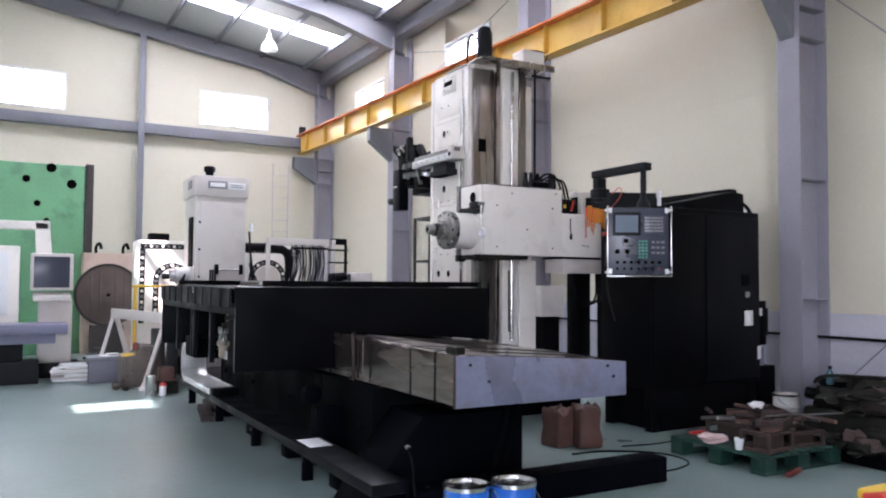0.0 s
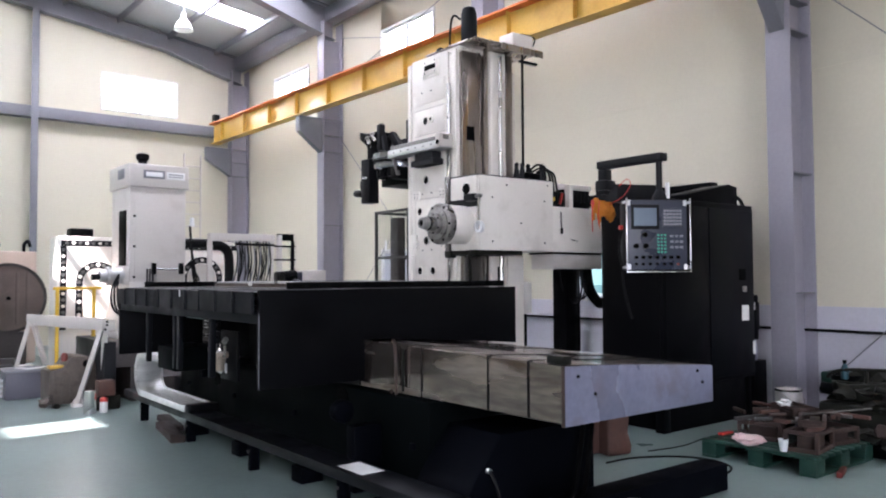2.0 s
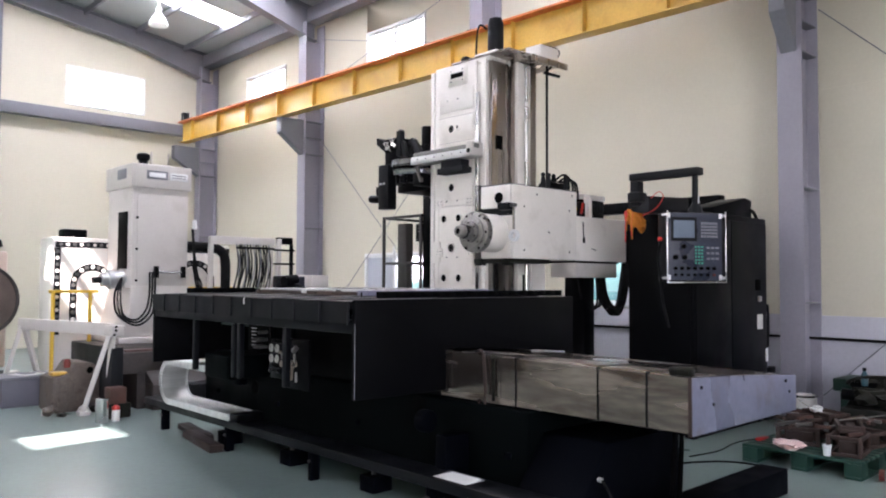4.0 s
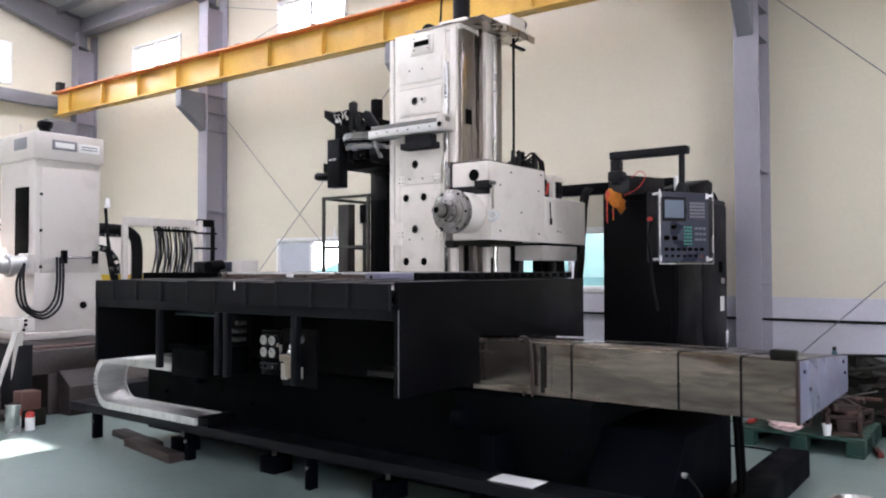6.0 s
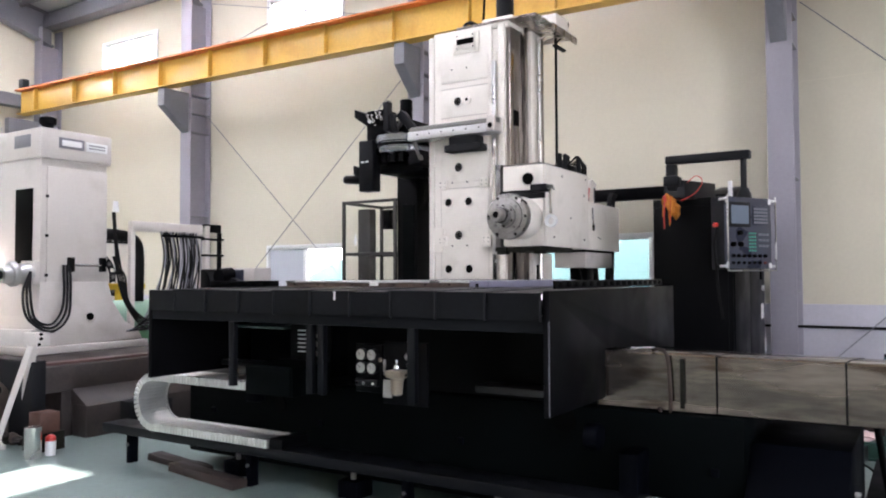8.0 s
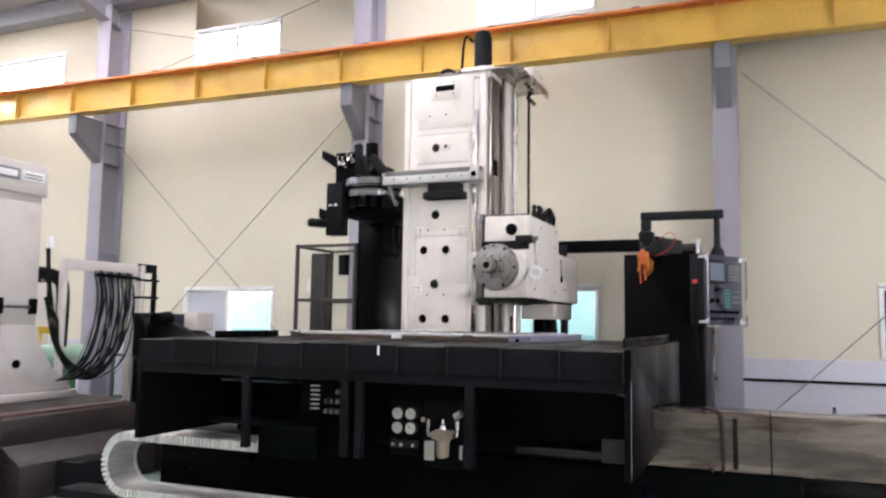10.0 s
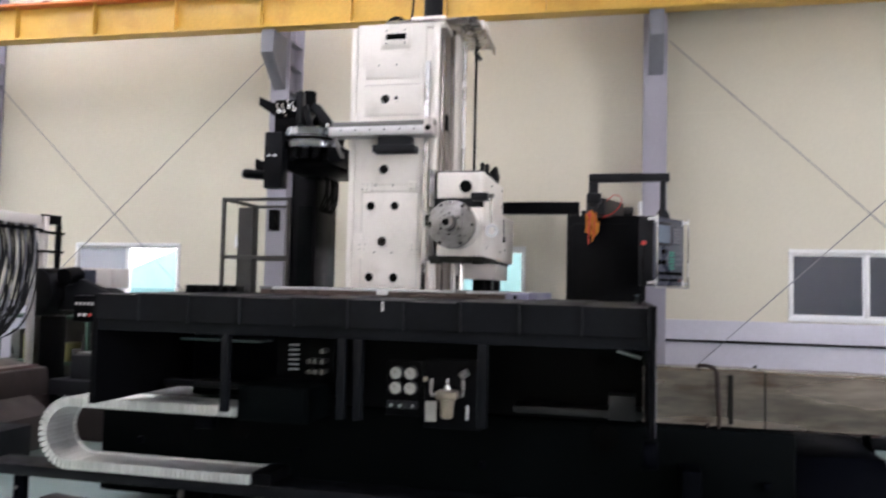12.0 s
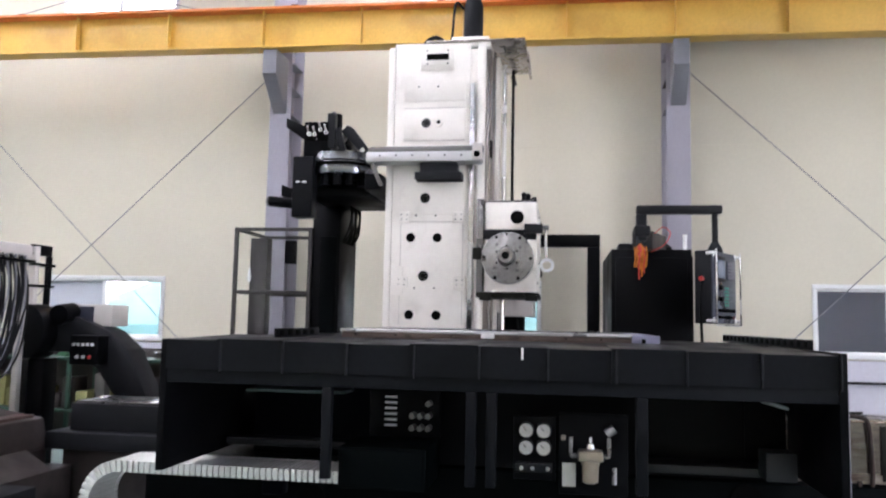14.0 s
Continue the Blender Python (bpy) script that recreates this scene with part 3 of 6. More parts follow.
for k, (a, c) in enumerate(((3.02, 2.86), (3.10, 2.95))):
    part("hose", tube([(a, 4.36, 0.73), (a - 0.01, 4.34, 0.6), ((a + c) / 2, 4.31, 0.42), (c, 4.28, 0.24), (c - 0.03, 4.30, 0.20)], 0.016), M_HOLE, bed, "thick black hose")

# chain trough in front of the bed
trough = thing("chain_trough", (1.98, 6.8, 0), "long black steel cable trough on small feet", "cable trough")
part("channel", prism([(1.87, 0.262), (2.1, 0.262), (2.1, 0.33), (1.87, 0.33)], "y", 3.98, 9.7, bevel=0.006), M_PLATE, trough)
for y in (4.15, 5.5, 6.85, 8.2, 9.55):
    part("foot", box(2.0, 2.08, y - 0.025, y + 0.025, 0.0, 0.261, 0.006), M_NAVY, trough)
    part("bolt", rod((2.0, y, 0.15), (1.985, y, 0.15), 0.012, seg=6), M_IRON, trough)
single("paper_sheet", box(1.90, 2.06, 5.06, 5.34, 0.332, 0.335, 0), M_PAPER, "white paper sheet lying on the black cable trough", "paper")

# drag chain
chain = thing("drag_chain", (1.95, 8.5, 0.332), "galvanised steel drag chain looped beside the bed", "drag chain")
PITCH, R = 0.031, 0.188
path = []
n = int(1.19 / PITCH)
for k in range(n):
    path.append((7.88 + PITCH * k, 0.362, 0.0))
m = int(math.pi * R / PITCH)
for k in range(m + 1):
    a = math.pi * k / m
    path.append((7.88 + PITCH * n + R * math.sin(a), 0.36 + R - R * math.cos(a), a))
for k in range(1, n + 1):
    path.append((7.88 + PITCH * n - PITCH * k, 0.36 + 2 * R, math.pi))
# inner block is black filler that keeps the gaps between links dark
lb = box(-0.12, 0.12, -0.0158, 0.0158, -0.021, 0.020, 0.002)
lb.faces.ensure_lookup_table()
inner = len(lb.faces)
box(-0.12, 0.12, -0.0128, 0.0128, -0.028, -0.0215, 0.002, lb)
box(-0.135, -0.121, -0.0125, 0.0125, -0.030, 0.029, 0.004, lb)
box(0.121, 0.135, -0.0125, 0.0125, -0.030, 0.029, 0.004, lb)
lb.faces.ensure_lookup_table()
for k, face_ in enumerate(lb.faces):
    face_.material_index = 1 if k < inner else 0
finish(lb)
lm = bpy.data.meshes.new("link")
lb.to_mesh(lm)
lb.free()
lm.materials.append(M_GALV)
lm.materials.append(M_RUBBER)
for y, z, a in path:
    ob = new("link", lm)
    ob.parent = chain
    ob.matrix_basis = Matrix.Translation(Vector((1.98, y, z)) - ORIGIN[chain]) @ Matrix.Rotation(a, 4, "X")
# black tubes along the path, added to darken the gaps as well
for x in (1.885, 1.93, 1.98, 2.03, 2.075):
    part("cable", tube([(x, y, z) for y, z, a in path], 0.019, seg=8, smooth=False), M_RUBBER, chain, "black cable inside the chain")
part("bracket", box(1.86, 2.12, 7.72, 7.86, 0.70, 0.78, 0.006), M_BLACK, chain)
part("bracket", box(1.86, 2.12, 7.74, 7.86, 0.332, 0.40, 0.006), M_BLACK, chain)
rng = random.Random(12)
for y0, y1, x, a, h in ((8.2, 9.05, 1.99, -9, 0.065), (8.75, 9.5, 2.16, -8, 0.05)):
    b = box(x - 0.065, x + 0.065, y0, y1, 0.0, h, 0.006)
    bmesh.ops.subdivide_edges(b, edges=[e for e in b.edges if e.calc_length() > 0.5], cuts=7)
    for v in b.verts:
        if v.co.z > 0.01:
            v.co += Vector((noise.noise(v.co * 6) * 0.012, 0, noise.noise(v.co * 5 + Vector((3, 1, 7))) * 0.010))
    c0 = Vector((x, (y0 + y1) / 2, 0))
    bmesh.ops.transform(b, matrix=Matrix.Translation(c0) @ Matrix.Rotation(radians(a), 4, "Z") @ Matrix.Translation(-c0), verts=b.verts)
    single("timber_block", b, M_WOOD, "old dark split timber plank lying on the floor by the trough", "timber", group="timber blocks")

# ---------------------------------------------------------------- saddle housing
hs = thing("saddle_housing", (2.6, 7.2, 0.75), "black sheet-steel saddle housing with an open front", "machine housing")
part("end_panel", prism([(1.53, 0.79), (2.30, 0.79), (2.30, 1.068), (2.40, 1.066), (2.60, 1.052), (2.95, 1.028), (3.30, 1.002), (3.62, 0.975), (3.71, 0.968), (3.71, 1.41), (1.53, 1.41)], "y", 5.655, 5.69, bevel=0.003), M_BLACK, hs)
part("end_panel", box(1.53, 3.71, 8.655, 8.69, 0.79, 1.40, 0.004), M_BLACK, hs)
part("lower_fascia", box(1.535, 1.565, 5.69, 8.655, 1.20, 1.285, 0.003), M_PLATE, hs)
segs = [5.692, 6.0, 6.3, 6.59, 6.88, 7.18, 7.47, 7.78, 8.08, 8.38, 8.653]
for i, (a, c) in enumerate(zip(segs, segs[1:])):
    k = 0.004 * (i % 3)
    b = prism([(1.508 - k, 1.262), (1.514 - k, 1.262), (1.514 - k, 1.392 + k), (2.3, 1.405 + k), (2.3, 1.412 + k), (1.508 - k, 1.399 + k)], "y", a + 0.002, c + (0.02 if i < 9 else -0.002))
    part("cover_plate", b, M_PLATE, hs)
    part("plate_lip", box(1.490, 1.506, a - 0.006, a + 0.002, 1.258, 1.402, 0.002), M_DARKGREY, hs)
    part("rear_plate", box(2.301, 3.69, a + 0.002, c - 0.002, 1.398 + k, 1.404 + k, 0), M_BLACK, hs)
for y, w in ((7.875, 0.045), (7.215, 0.045), (7.125, 0.045), (6.48, 0.05)):
    part("post", box(1.535, 1.575, y - w / 2, y + w / 2, 0.79, 1.20, 0.003), M_PLATE, hs)
part("rear_panel", box(2.31, 2.335, 5.88, 7.55, 0.74, 1.25, 0), M_BLACK, hs)
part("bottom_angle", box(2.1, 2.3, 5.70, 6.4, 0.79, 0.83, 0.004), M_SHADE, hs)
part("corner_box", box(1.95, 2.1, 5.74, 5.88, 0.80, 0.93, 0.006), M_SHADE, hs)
part("light_strip", rod((2.18, 5.84, 1.148), (2.2, 5.71, 1.112), 0.009, seg=8), M_PVC, hs, "white cable tie end")
for y0, y1, x0, x1 in ((8.15, 8.62, 1.6, 2.25), (5.72, 5.80, 1.75, 3.65)):
    tr = part("perforated_strip", box(x0, x1, y0, y0 + 0.012, 1.415, 1.46, 0.002), M_BLACK, hs)
    k = 0
    while x0 + 0.08 + k * 0.11 < x1 - 0.04:
        part("slot", box(x0 + 0.05 + k * 0.11, x0 + 0.12 + k * 0.11, y0 - 0.002, y0 + 0.014, 1.425, 1.452, 0.002), M_HOLE, tr)
        k += 1
part("tally_mark", box(1.499, 1.503, 6.985, 6.995, 1.35, 1.40, 0), M_PAPER, hs, "white chalk mark")
part("open_tray", box(2.1, 2.28, 7.95, 8.5, 1.115, 1.13, 0.003), M_GREYGREEN, hs, "grey-green sheet tray")
# added black sheet, hides the view past the cover into the housing
part("inner_plate", box(2.285, 2.297, 5.70, 5.9, 0.75, 1.25, 0), M_BLACK, hs)
part("edge_trim", box(1.5265, 1.5295, 5.655, 5.658, 0.80, 1.262, 0), M_STEEL_GREY, hs, "thin grey strip along the sheet edge")
part("floor_bar", box(2.1, 2.2, 7.9, 8.6, 0.83, 0.87, 0.01), M_DARKGREY, hs)

# junction box and terminals
jb = thing("junction_box", (1.78, 7.62, 0.735), "dark grey junction box in the housing", "junction box")
part("body", box(1.62, 1.98, 7.425, 7.835, 0.737, 0.925, 0.006), M_TEAL, jb)
part("lid", box(1.612, 1.622, 7.44, 7.82, 0.75, 0.915, 0.003), M_TEAL, jb)
part("bracket", box(1.98, 2.3, 7.5, 7.8, 0.74, 0.8, 0.004), M_BLACK, jb)
tb = thing("terminal_block", (1.95, 7.6, 0.93), "terminal rail with pale tags above the box", "terminal rail")
part("back_plate", box(1.98, 2.0, 7.42, 7.78, 0.927, 1.17, 0.003), M_BLACK, tb)
for k in range(6):
    part("tag", box(1.965, 1.98, 7.64, 7.70, 0.98 + 0.028 * k, 0.988 + 0.028 * k, 0), M_PVC, tb)
for k in range(7):
    part("fitting", rod((1.90, 7.47 + 0.04 * (k % 3), 0.98 + 0.06 * (k // 3)), (1.98, 7.47 + 0.04 * (k % 3), 0.98 + 0.06 * (k // 3)), 0.014, seg=10), M_IRON, tb)

# gauges and air treatment unit
gp = thing("gauge_panel", (1.77, 6.94, 0.79), "black panel with four round white pressure gauges", "gauge panel")
part("plate", box(1.765, 1.785, 6.845, 7.04, 0.79, 1.08, 0.004), M_BLACK, gp)
for y in (6.9, 6.98):
    for z in (0.94, 1.018):
        g = part("gauge", rod((1.735, y, z), (1.764, y, z), 0.036, seg=28, bevel=0.004), M_DARKGREY, gp)
        part("dial", rod((1.729, y, z), (1.734, y, z), 0.031, seg=28), M_DIAL, g, "white dial")
        part("needle", rod((1.727, y, z), (1.727, y + 0.014, z + 0.016), 0.0016, seg=6), M_HOLE, g)
part("valve_block", box(1.74, 1.764, 6.86, 7.03, 0.83, 0.87, 0.004), M_DARKGREY, gp)
for y in (6.88, 6.95, 7.0):
    part("fitting", rod((1.72, y, 0.85), (1.74, y, 0.85), 0.01, seg=8), M_CHROME, gp)
au = thing("air_filter_unit", (1.72, 6.69, 0.74), "beige air filter regulator with brass and chrome fittings", "air filter")
part("mount", box(1.76, 1.78, 6.52, 6.83, 0.735, 1.1, 0.003), M_BLACK, au)
part("filter_bowl", lathe((1.70, 6.69, 0.80), [(0.02, 0), (0.034, 0.008), (0.036, 0.08), (0.04, 0.082), (0.04, 0.1)]), M_BRONZE, au)
part("regulator_head", box(1.655, 1.745, 6.635, 6.745, 0.90, 0.945, 0.01), M_BRONZE, au)
part("knob", lathe((1.70, 6.69, 0.945), [(0.02, 0), (0.022, 0.01), (0.016, 0.03), (0.008, 0.034), (0.008, 0.06)]), M_CHROME, au)
for y, s in ((6.62, 1), (6.765, -1)):
    part("elbow", tube([(1.70, 6.69 - 0.06 * s, 0.92), (1.70, y - 0.01 * s, 0.92), (1.70, y - 0.012 * s, 0.94), (1.70, y - 0.012 * s, 1.0)], 0.009), M_FLANGE, au)
part("plug", rod((1.70, 6.62, 1.02), (1.70, 6.585, 1.045), 0.02, seg=14), M_FLANGE, au)
part("yellow_tag", box(1.70, 1.71, 6.80, 6.822, 0.985, 1.008, 0.002), M_BRONZE, au)
part("label_plate", box(1.735, 1.74, 6.755, 6.815, 0.775, 0.88, 0.001), M_DIAL, au, "white instruction label")
part("oiler", rod((1.70, 6.585, 0.80), (1.70, 6.585, 0.87), 0.01, seg=10), M_FLANGE, au)

# ---------------------------------------------------------------- work table
tab = thing("work_table", (2.9, 7.1, 1.40), "machined steel work table with a worn bright edge", "machine table")
part("table_core", box(2.175, 3.55, 6.47, 8.0, 1.412, 1.444, 0.003), M_TABLESIDE, tab, "brown oil-stained table edge")
part("table_plate", box(2.165, 3.555, 6.468, 8.005, 1.4445, 1.460, 0.003), M_ALU, tab, "bright ground table top")
part("table_nose", box(2.15, 3.5, 6.33, 6.466, 1.408, 1.456, 0.004), M_LILAC, tab, "lavender painted end bar")
part("name_tag", box(2.159, 2.164, 7.17, 7.24, 1.424, 1.452, 0), M_PAPER, tab, "small white tag")
part("clip", box(2.146, 2.149, 6.40, 6.42, 1.418, 1.44, 0), M_HOLE, tab)
for y in (6.62, 6.8, 7.05, 7.4, 7.7, 7.92):
    part("screw", rod((2.167, y, 1.432), (2.172, y, 1.432), 0.006, seg=8), M_HOLE, tab)
for k in range(5):
    part("slot", box(2.35 + 0.22 * k, 2.375 + 0.22 * k, 6.48, 7.995, 1.4595, 1.4615, 0), M_HOLE, tab)

# ---------------------------------------------------------------- telescopic steel cover
tc = thing("telescopic_cover", (2.95, 4.8, 0.74), "worn steel telescopic way cover in overlapping sections", "way cover")
PROFILE = [(2.34, 0.75), (2.34, 1.035), (2.36, 1.042), (2.60, 1.030), (2.95, 1.006), (3.30, 0.980), (3.58, 0.955), (3.6, 0.945), (3.6, 0.75)]


def cover_section(y0, y1, grow):
    cx, cz = 2.97, 0.75
    P = [(cx + (x - cx) * (1 + grow / 0.63), cz + (z - cz) * (1 + grow / 0.3) - 0.004 * (z < 0.76)) for x, z in PROFILE]
    inner = [(x + (0.004 if x < cx else -0.004) * (abs(x - cx) > 0.5), z - 0.004) for x, z in P]
    return prism(P + inner[::-1], "y", y0, y1)


for y0, y1, g in ((5.05, 5.86, 0.012), (4.435, 5.09, 0.008), (4.12, 4.455, 0.004), (3.86, 4.14, 0.0)):
    part("cover_section", cover_section(y0, y1, g), M_STEEL, tc)
for y, g in ((5.18, 0.0145), (5.05, 0.0135), (4.435, 0.0095), (4.12, 0.0055)):
    part("wiper_strip", cover_section(y - 0.006, y + 0.003, g), M_STEEL if y > 5.1 else M_RUBBER, tc)
part("end_plate", prism([(2.325, 0.735), (2.325, 1.035), (2.60, 1.024), (2.95, 1.001), (3.30, 0.976), (3.61, 0.95), (3.61, 0.735)], "y", 3.845, 3.86, bevel=0.003), M_ENDPLATE, tc, "blue-grey painted end plate with rust")
for x, z in ((2.42, 0.98), (2.55, 0.88), (3.45, 0.93), (3.5, 0.86)):
    part("screw", rod((x, 3.846, z), (x, 3.838, z), 0.009, seg=8), M_HOLE, tc)
part("stop_block", box(2.335, 2.40, 3.862, 3.985, 1.04, 1.085, 0.01), M_OILY, tc, "rusty brown stop block")
part("corner_strip", box(2.316, 2.3245, 3.842, 3.862, 0.735, 1.04, 0.002), M_RUST, tc, "rust-brown corner strip")
part("pull_strap", tube([(2.36, 5.40, 1.068), (2.33, 5.36, 1.075), (2.308, 5.318, 1.065), (2.305, 5.302, 1.03), (2.305, 5.292, 0.90), (2.305, 5.290, 0.77), (2.306, 5.30, 0.705), (2.306, 5.325, 0.685), (2.306, 5.345, 0.705), (2.308, 5.35, 0.76)], 0.011, seg=8), M_RUST, tc, "dark bent pull strap hooked over the cover")
part("strap_plate", box(2.312, 2.318, 5.215, 5.24, 0.76, 1.03, 0.002), M_OILY, tc)
# ---------------------------------------------------------------- machine column
col = thing("machine_column", (5.0, 7.9, 0), "tall ivory cast column of the boring mill", "machine column")
part("column_body", box(4.62, 5.30, 7.50, 8.33, 0.5, 3.90, 0.025), M_WHITE, col)
part("front_plate", box(4.598, 4.619, 7.62, 8.28, 1.0, 3.93, 0.006), M_WHITE, col)
part("edge_strip", box(4.585, 4.615, 8.285, 8.345, 1.0, 3.915, 0.012), M_WHITE, col)
part("edge_strip", box(4.60, 4.63, 7.485, 7.555, 1.0, 3.93, 0.008), M_WHITE, col)
part("slide_rail", box(4.575, 4.598, 7.57, 7.615, 1.3, 3.57, 0.005), M_CHROME, col, "bright steel slide rail")
for z0, z1, y0, y1 in ((3.70, 3.90, 7.76, 8.06), (3.08, 3.34, 7.66, 8.20), (2.42, 2.98, 7.66, 8.20), (1.48, 2.34, 7.66, 8.20), (3.42, 3.66, 7.66, 8.20)):
    part("cover_panel", box(4.588, 4.5985, y0, y1, z0, z1, 0.004), M_WHITE, col)
# column ports: a black disc in each ring stands for its shaded inside
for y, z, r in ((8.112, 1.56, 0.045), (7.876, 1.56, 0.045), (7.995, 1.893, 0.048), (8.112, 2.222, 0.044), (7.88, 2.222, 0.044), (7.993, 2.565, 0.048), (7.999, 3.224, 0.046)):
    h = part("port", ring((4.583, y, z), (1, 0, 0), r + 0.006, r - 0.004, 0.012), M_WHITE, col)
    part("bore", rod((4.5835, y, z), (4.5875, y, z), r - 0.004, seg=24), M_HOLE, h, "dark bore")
    if r > 0.0455:
        for k in range(6):
            a = math.pi * k / 3
            part("bolt_head", rod((4.5795, y + 0.55 * r * math.cos(a), z + 0.55 * r * math.sin(a)), (4.5834, y + 0.55 * r * math.cos(a), z + 0.55 * r * math.sin(a)), 0.0065, seg=6), M_IRON, h)
h = part("pipe_boss", ring((4.575, 7.888, 3.228), (1, 0, 0), 0.038, 0.018, 0.03), M_WHITE, col)
part("bore", rod((4.565, 7.888, 3.228), (4.585, 7.888, 3.228), 0.018, seg=16), M_HOLE, h)
sl = part("slot_plate", box(4.577, 4.589, 7.80, 8.03, 3.735, 3.885, 0.003), M_WHITE, col)
part("slot", box(4.573, 4.579, 7.81, 8.005, 3.785, 3.84, 0.002), M_HOLE, sl, "dark oblong slot")
for y, z in ((7.82, 3.75), (8.0, 3.75), (7.82, 3.87), (8.0, 3.87)):
    part("screw", rod((4.572, y, z), (4.578, y, z), 0.007, seg=8), M_HOLE, sl)
for z in (3.55, 2.415, 1.79):
    for y in (8.07, 7.90):
        part("screw", rod((4.583, y, z), (4.589, y, z), 0.008, seg=8), M_HOLE, col)
for z, y in ((2.4, 8.17), (2.4, 7.7), (1.84, 8.18), (1.84, 7.68)):
    part("pad", box(4.572, 4.598, y - 0.05, y + 0.05, z - 0.05, z + 0.05, 0.004), M_WHITE, col)
    for dy in (-0.025, 0.025):
        for dz in (-0.02, 0.02):
            part("screw", rod((4.568, y + dy, z + dz), (4.573, y + dy, z + dz), 0.005, seg=6), M_HOLE, col)
for z in (3.36, 2.36, 3.07):
    part("panel_groove", box(4.5865, 4.5882, 7.66, 8.20, z - 0.004, z + 0.004, 0), M_PALE, col)
for y in (7.66, 8.20):
    part("panel_groove", box(4.5863, 4.5880, y - 0.003, y + 0.003, 1.48, 2.34, 0), M_PALE, col)
part("side_lug", box(4.57, 4.60, 8.17, 8.275, 1.73, 1.97, 0.004), M_WHITE, col)
part("side_lug", box(4.578, 4.60, 7.63, 7.72, 1.77, 1.875, 0.004), M_WHITE, col)
# guide side towards the spindle head
part("guard_strip", box(4.66, 4.93, 7.45, 7.499, 0.8, 3.95, 0.004), M_STAIN, col, "polished stainless guard")
part("guide_way", box(5.02, 5.24, 7.40, 7.499, 0.75, 3.95, 0.01), M_WHITE, col)
part("guide_way", box(4.95, 5.01, 7.43, 7.499, 0.75, 3.95, 0.006), M_STAIN, col, "bright ground way")
part("guide_way", box(5.26, 5.36, 7.42, 7.56, 1.722, 3.95, 0.006), M_STAIN, col)
part("lower_apron", box(5.262, 5.50, 7.405, 7.60, 0.64, 1.72, 0.01), M_WHITE, col)
part("apron_slot", box(5.10, 5.16, 7.392, 7.402, 0.9, 1.6, 0.002), M_HOLE, col)
part("rear_rib", box(5.301, 5.6, 7.62, 8.2, 0.5, 3.85, 0.03), M_WHITE, col)
part("foot", box(4.45, 5.75, 7.15, 8.5, 0.42, 0.62, 0.03), M_WHITE, col)
part("foot_flange", box(4.4, 5.85, 7.0, 8.55, 0.0, 0.42, 0.03), M_NAVY, col)
for x in (4.95, 5.2, 5.45, 5.68):
    part("foot_bolt", rod((x, 7.2, 0.62), (x, 7.2, 0.66), 0.025, seg=6), M_IRON, col)
part("ball_screw", rod((5.12, 7.36, 0.8), (5.12, 7.36, 3.9), 0.022, seg=14), M_CHROME, col, "bright ball screw")
part("bracket_low", box(4.72, 4.82, 7.44, 7.449, 2.95, 3.1, 0.002), M_HOLE, col)
# head of the column
part("top_plate", box(4.60, 5.56, 7.15, 8.02, 3.955, 3.97, 0.003), M_STAIN, col, "thin stainless top plate")
part("top_lip", box(4.95, 5.56, 7.13, 7.149, 3.90, 3.97, 0.002), M_STAIN, col)
part("top_cap", box(4.62, 5.35, 7.45, 8.30, 3.90, 3.954, 0.008), M_WHITE, col)
part("motor_block", box(4.76, 5.08, 7.48, 7.82, 3.971, 4.06, 0.012), M_WHITE, col)
mt = part("feed_motor", lathe((4.92, 7.64, 4.06), [(0.085, 0), (0.09, 0.02), (0.09, 0.33), (0.07, 0.40), (0.03, 0.42)]), M_DARKGREY, col, "dark grey feed motor")
part("motor_cable", tube([(4.86, 7.72, 4.35), (4.82, 7.78, 4.40), (4.79, 7.80, 4.3), (4.79, 7.82, 4.05), (4.85, 7.88, 3.99)], 0.012), M_RUBBER, mt)
part("side_box", box(5.15, 5.45, 7.18, 7.4, 3.971, 4.13, 0.008), M_WHITE, col)
part("cable", tube([(4.8, 7.85, 4.0), (4.75, 7.95, 4.05), (4.8, 8.05, 4.03), (4.9, 8.1, 3.96)], 0.02), M_RUBBER, col)
part("hanger", tube([(5.2, 7.3, 4.14), (5.4, 7.25, 4.16), (5.5, 7.2, 4.1), (5.42, 7.3, 3.9)], 0.008), M_RUBBER, col)
part("counter_rod", rod((5.40, 7.3, 2.55), (5.40, 7.3, 3.95), 0.014, seg=10), M_RUBBER, col, "thin black rod")
part("rod_arm", box(5.36, 5.62, 7.28, 7.32, 3.86, 3.885, 0.003), M_DARKGREY, col)

# tool arm rail across the column
ar = thing("tool_arm_rail", (4.45, 8.0, 2.84), "silver horizontal tool arm rail on the column", "tool arm")
part("beam", box(4.40, 4.57, 7.50, 8.48, 2.85, 2.935, 0.006), M_ALU, ar)
part("top_rail", box(4.42, 4.50, 7.48, 8.46, 2.937, 2.985, 0.006), M_IRON, ar, "dark steel rail")
part("end_block", box(4.385, 4.56, 7.485, 7.57, 2.86, 3.0, 0.006), M_PALE, ar)
part("end_screw", rod((4.38, 7.53, 2.905), (4.39, 7.53, 2.905), 0.028, seg=8), M_HOLE, ar)
for k in range(6):
    part("screw", rod((4.395, 7.66 + 0.14 * k, 2.90), (4.402, 7.66 + 0.14 * k, 2.90), 0.008, seg=8), M_HOLE, ar)
part("cylinder_box", box(4.44, 4.57, 7.70, 8.02, 2.70, 2.845, 0.008), M_DARKGREY, ar, "charcoal box under the rail")
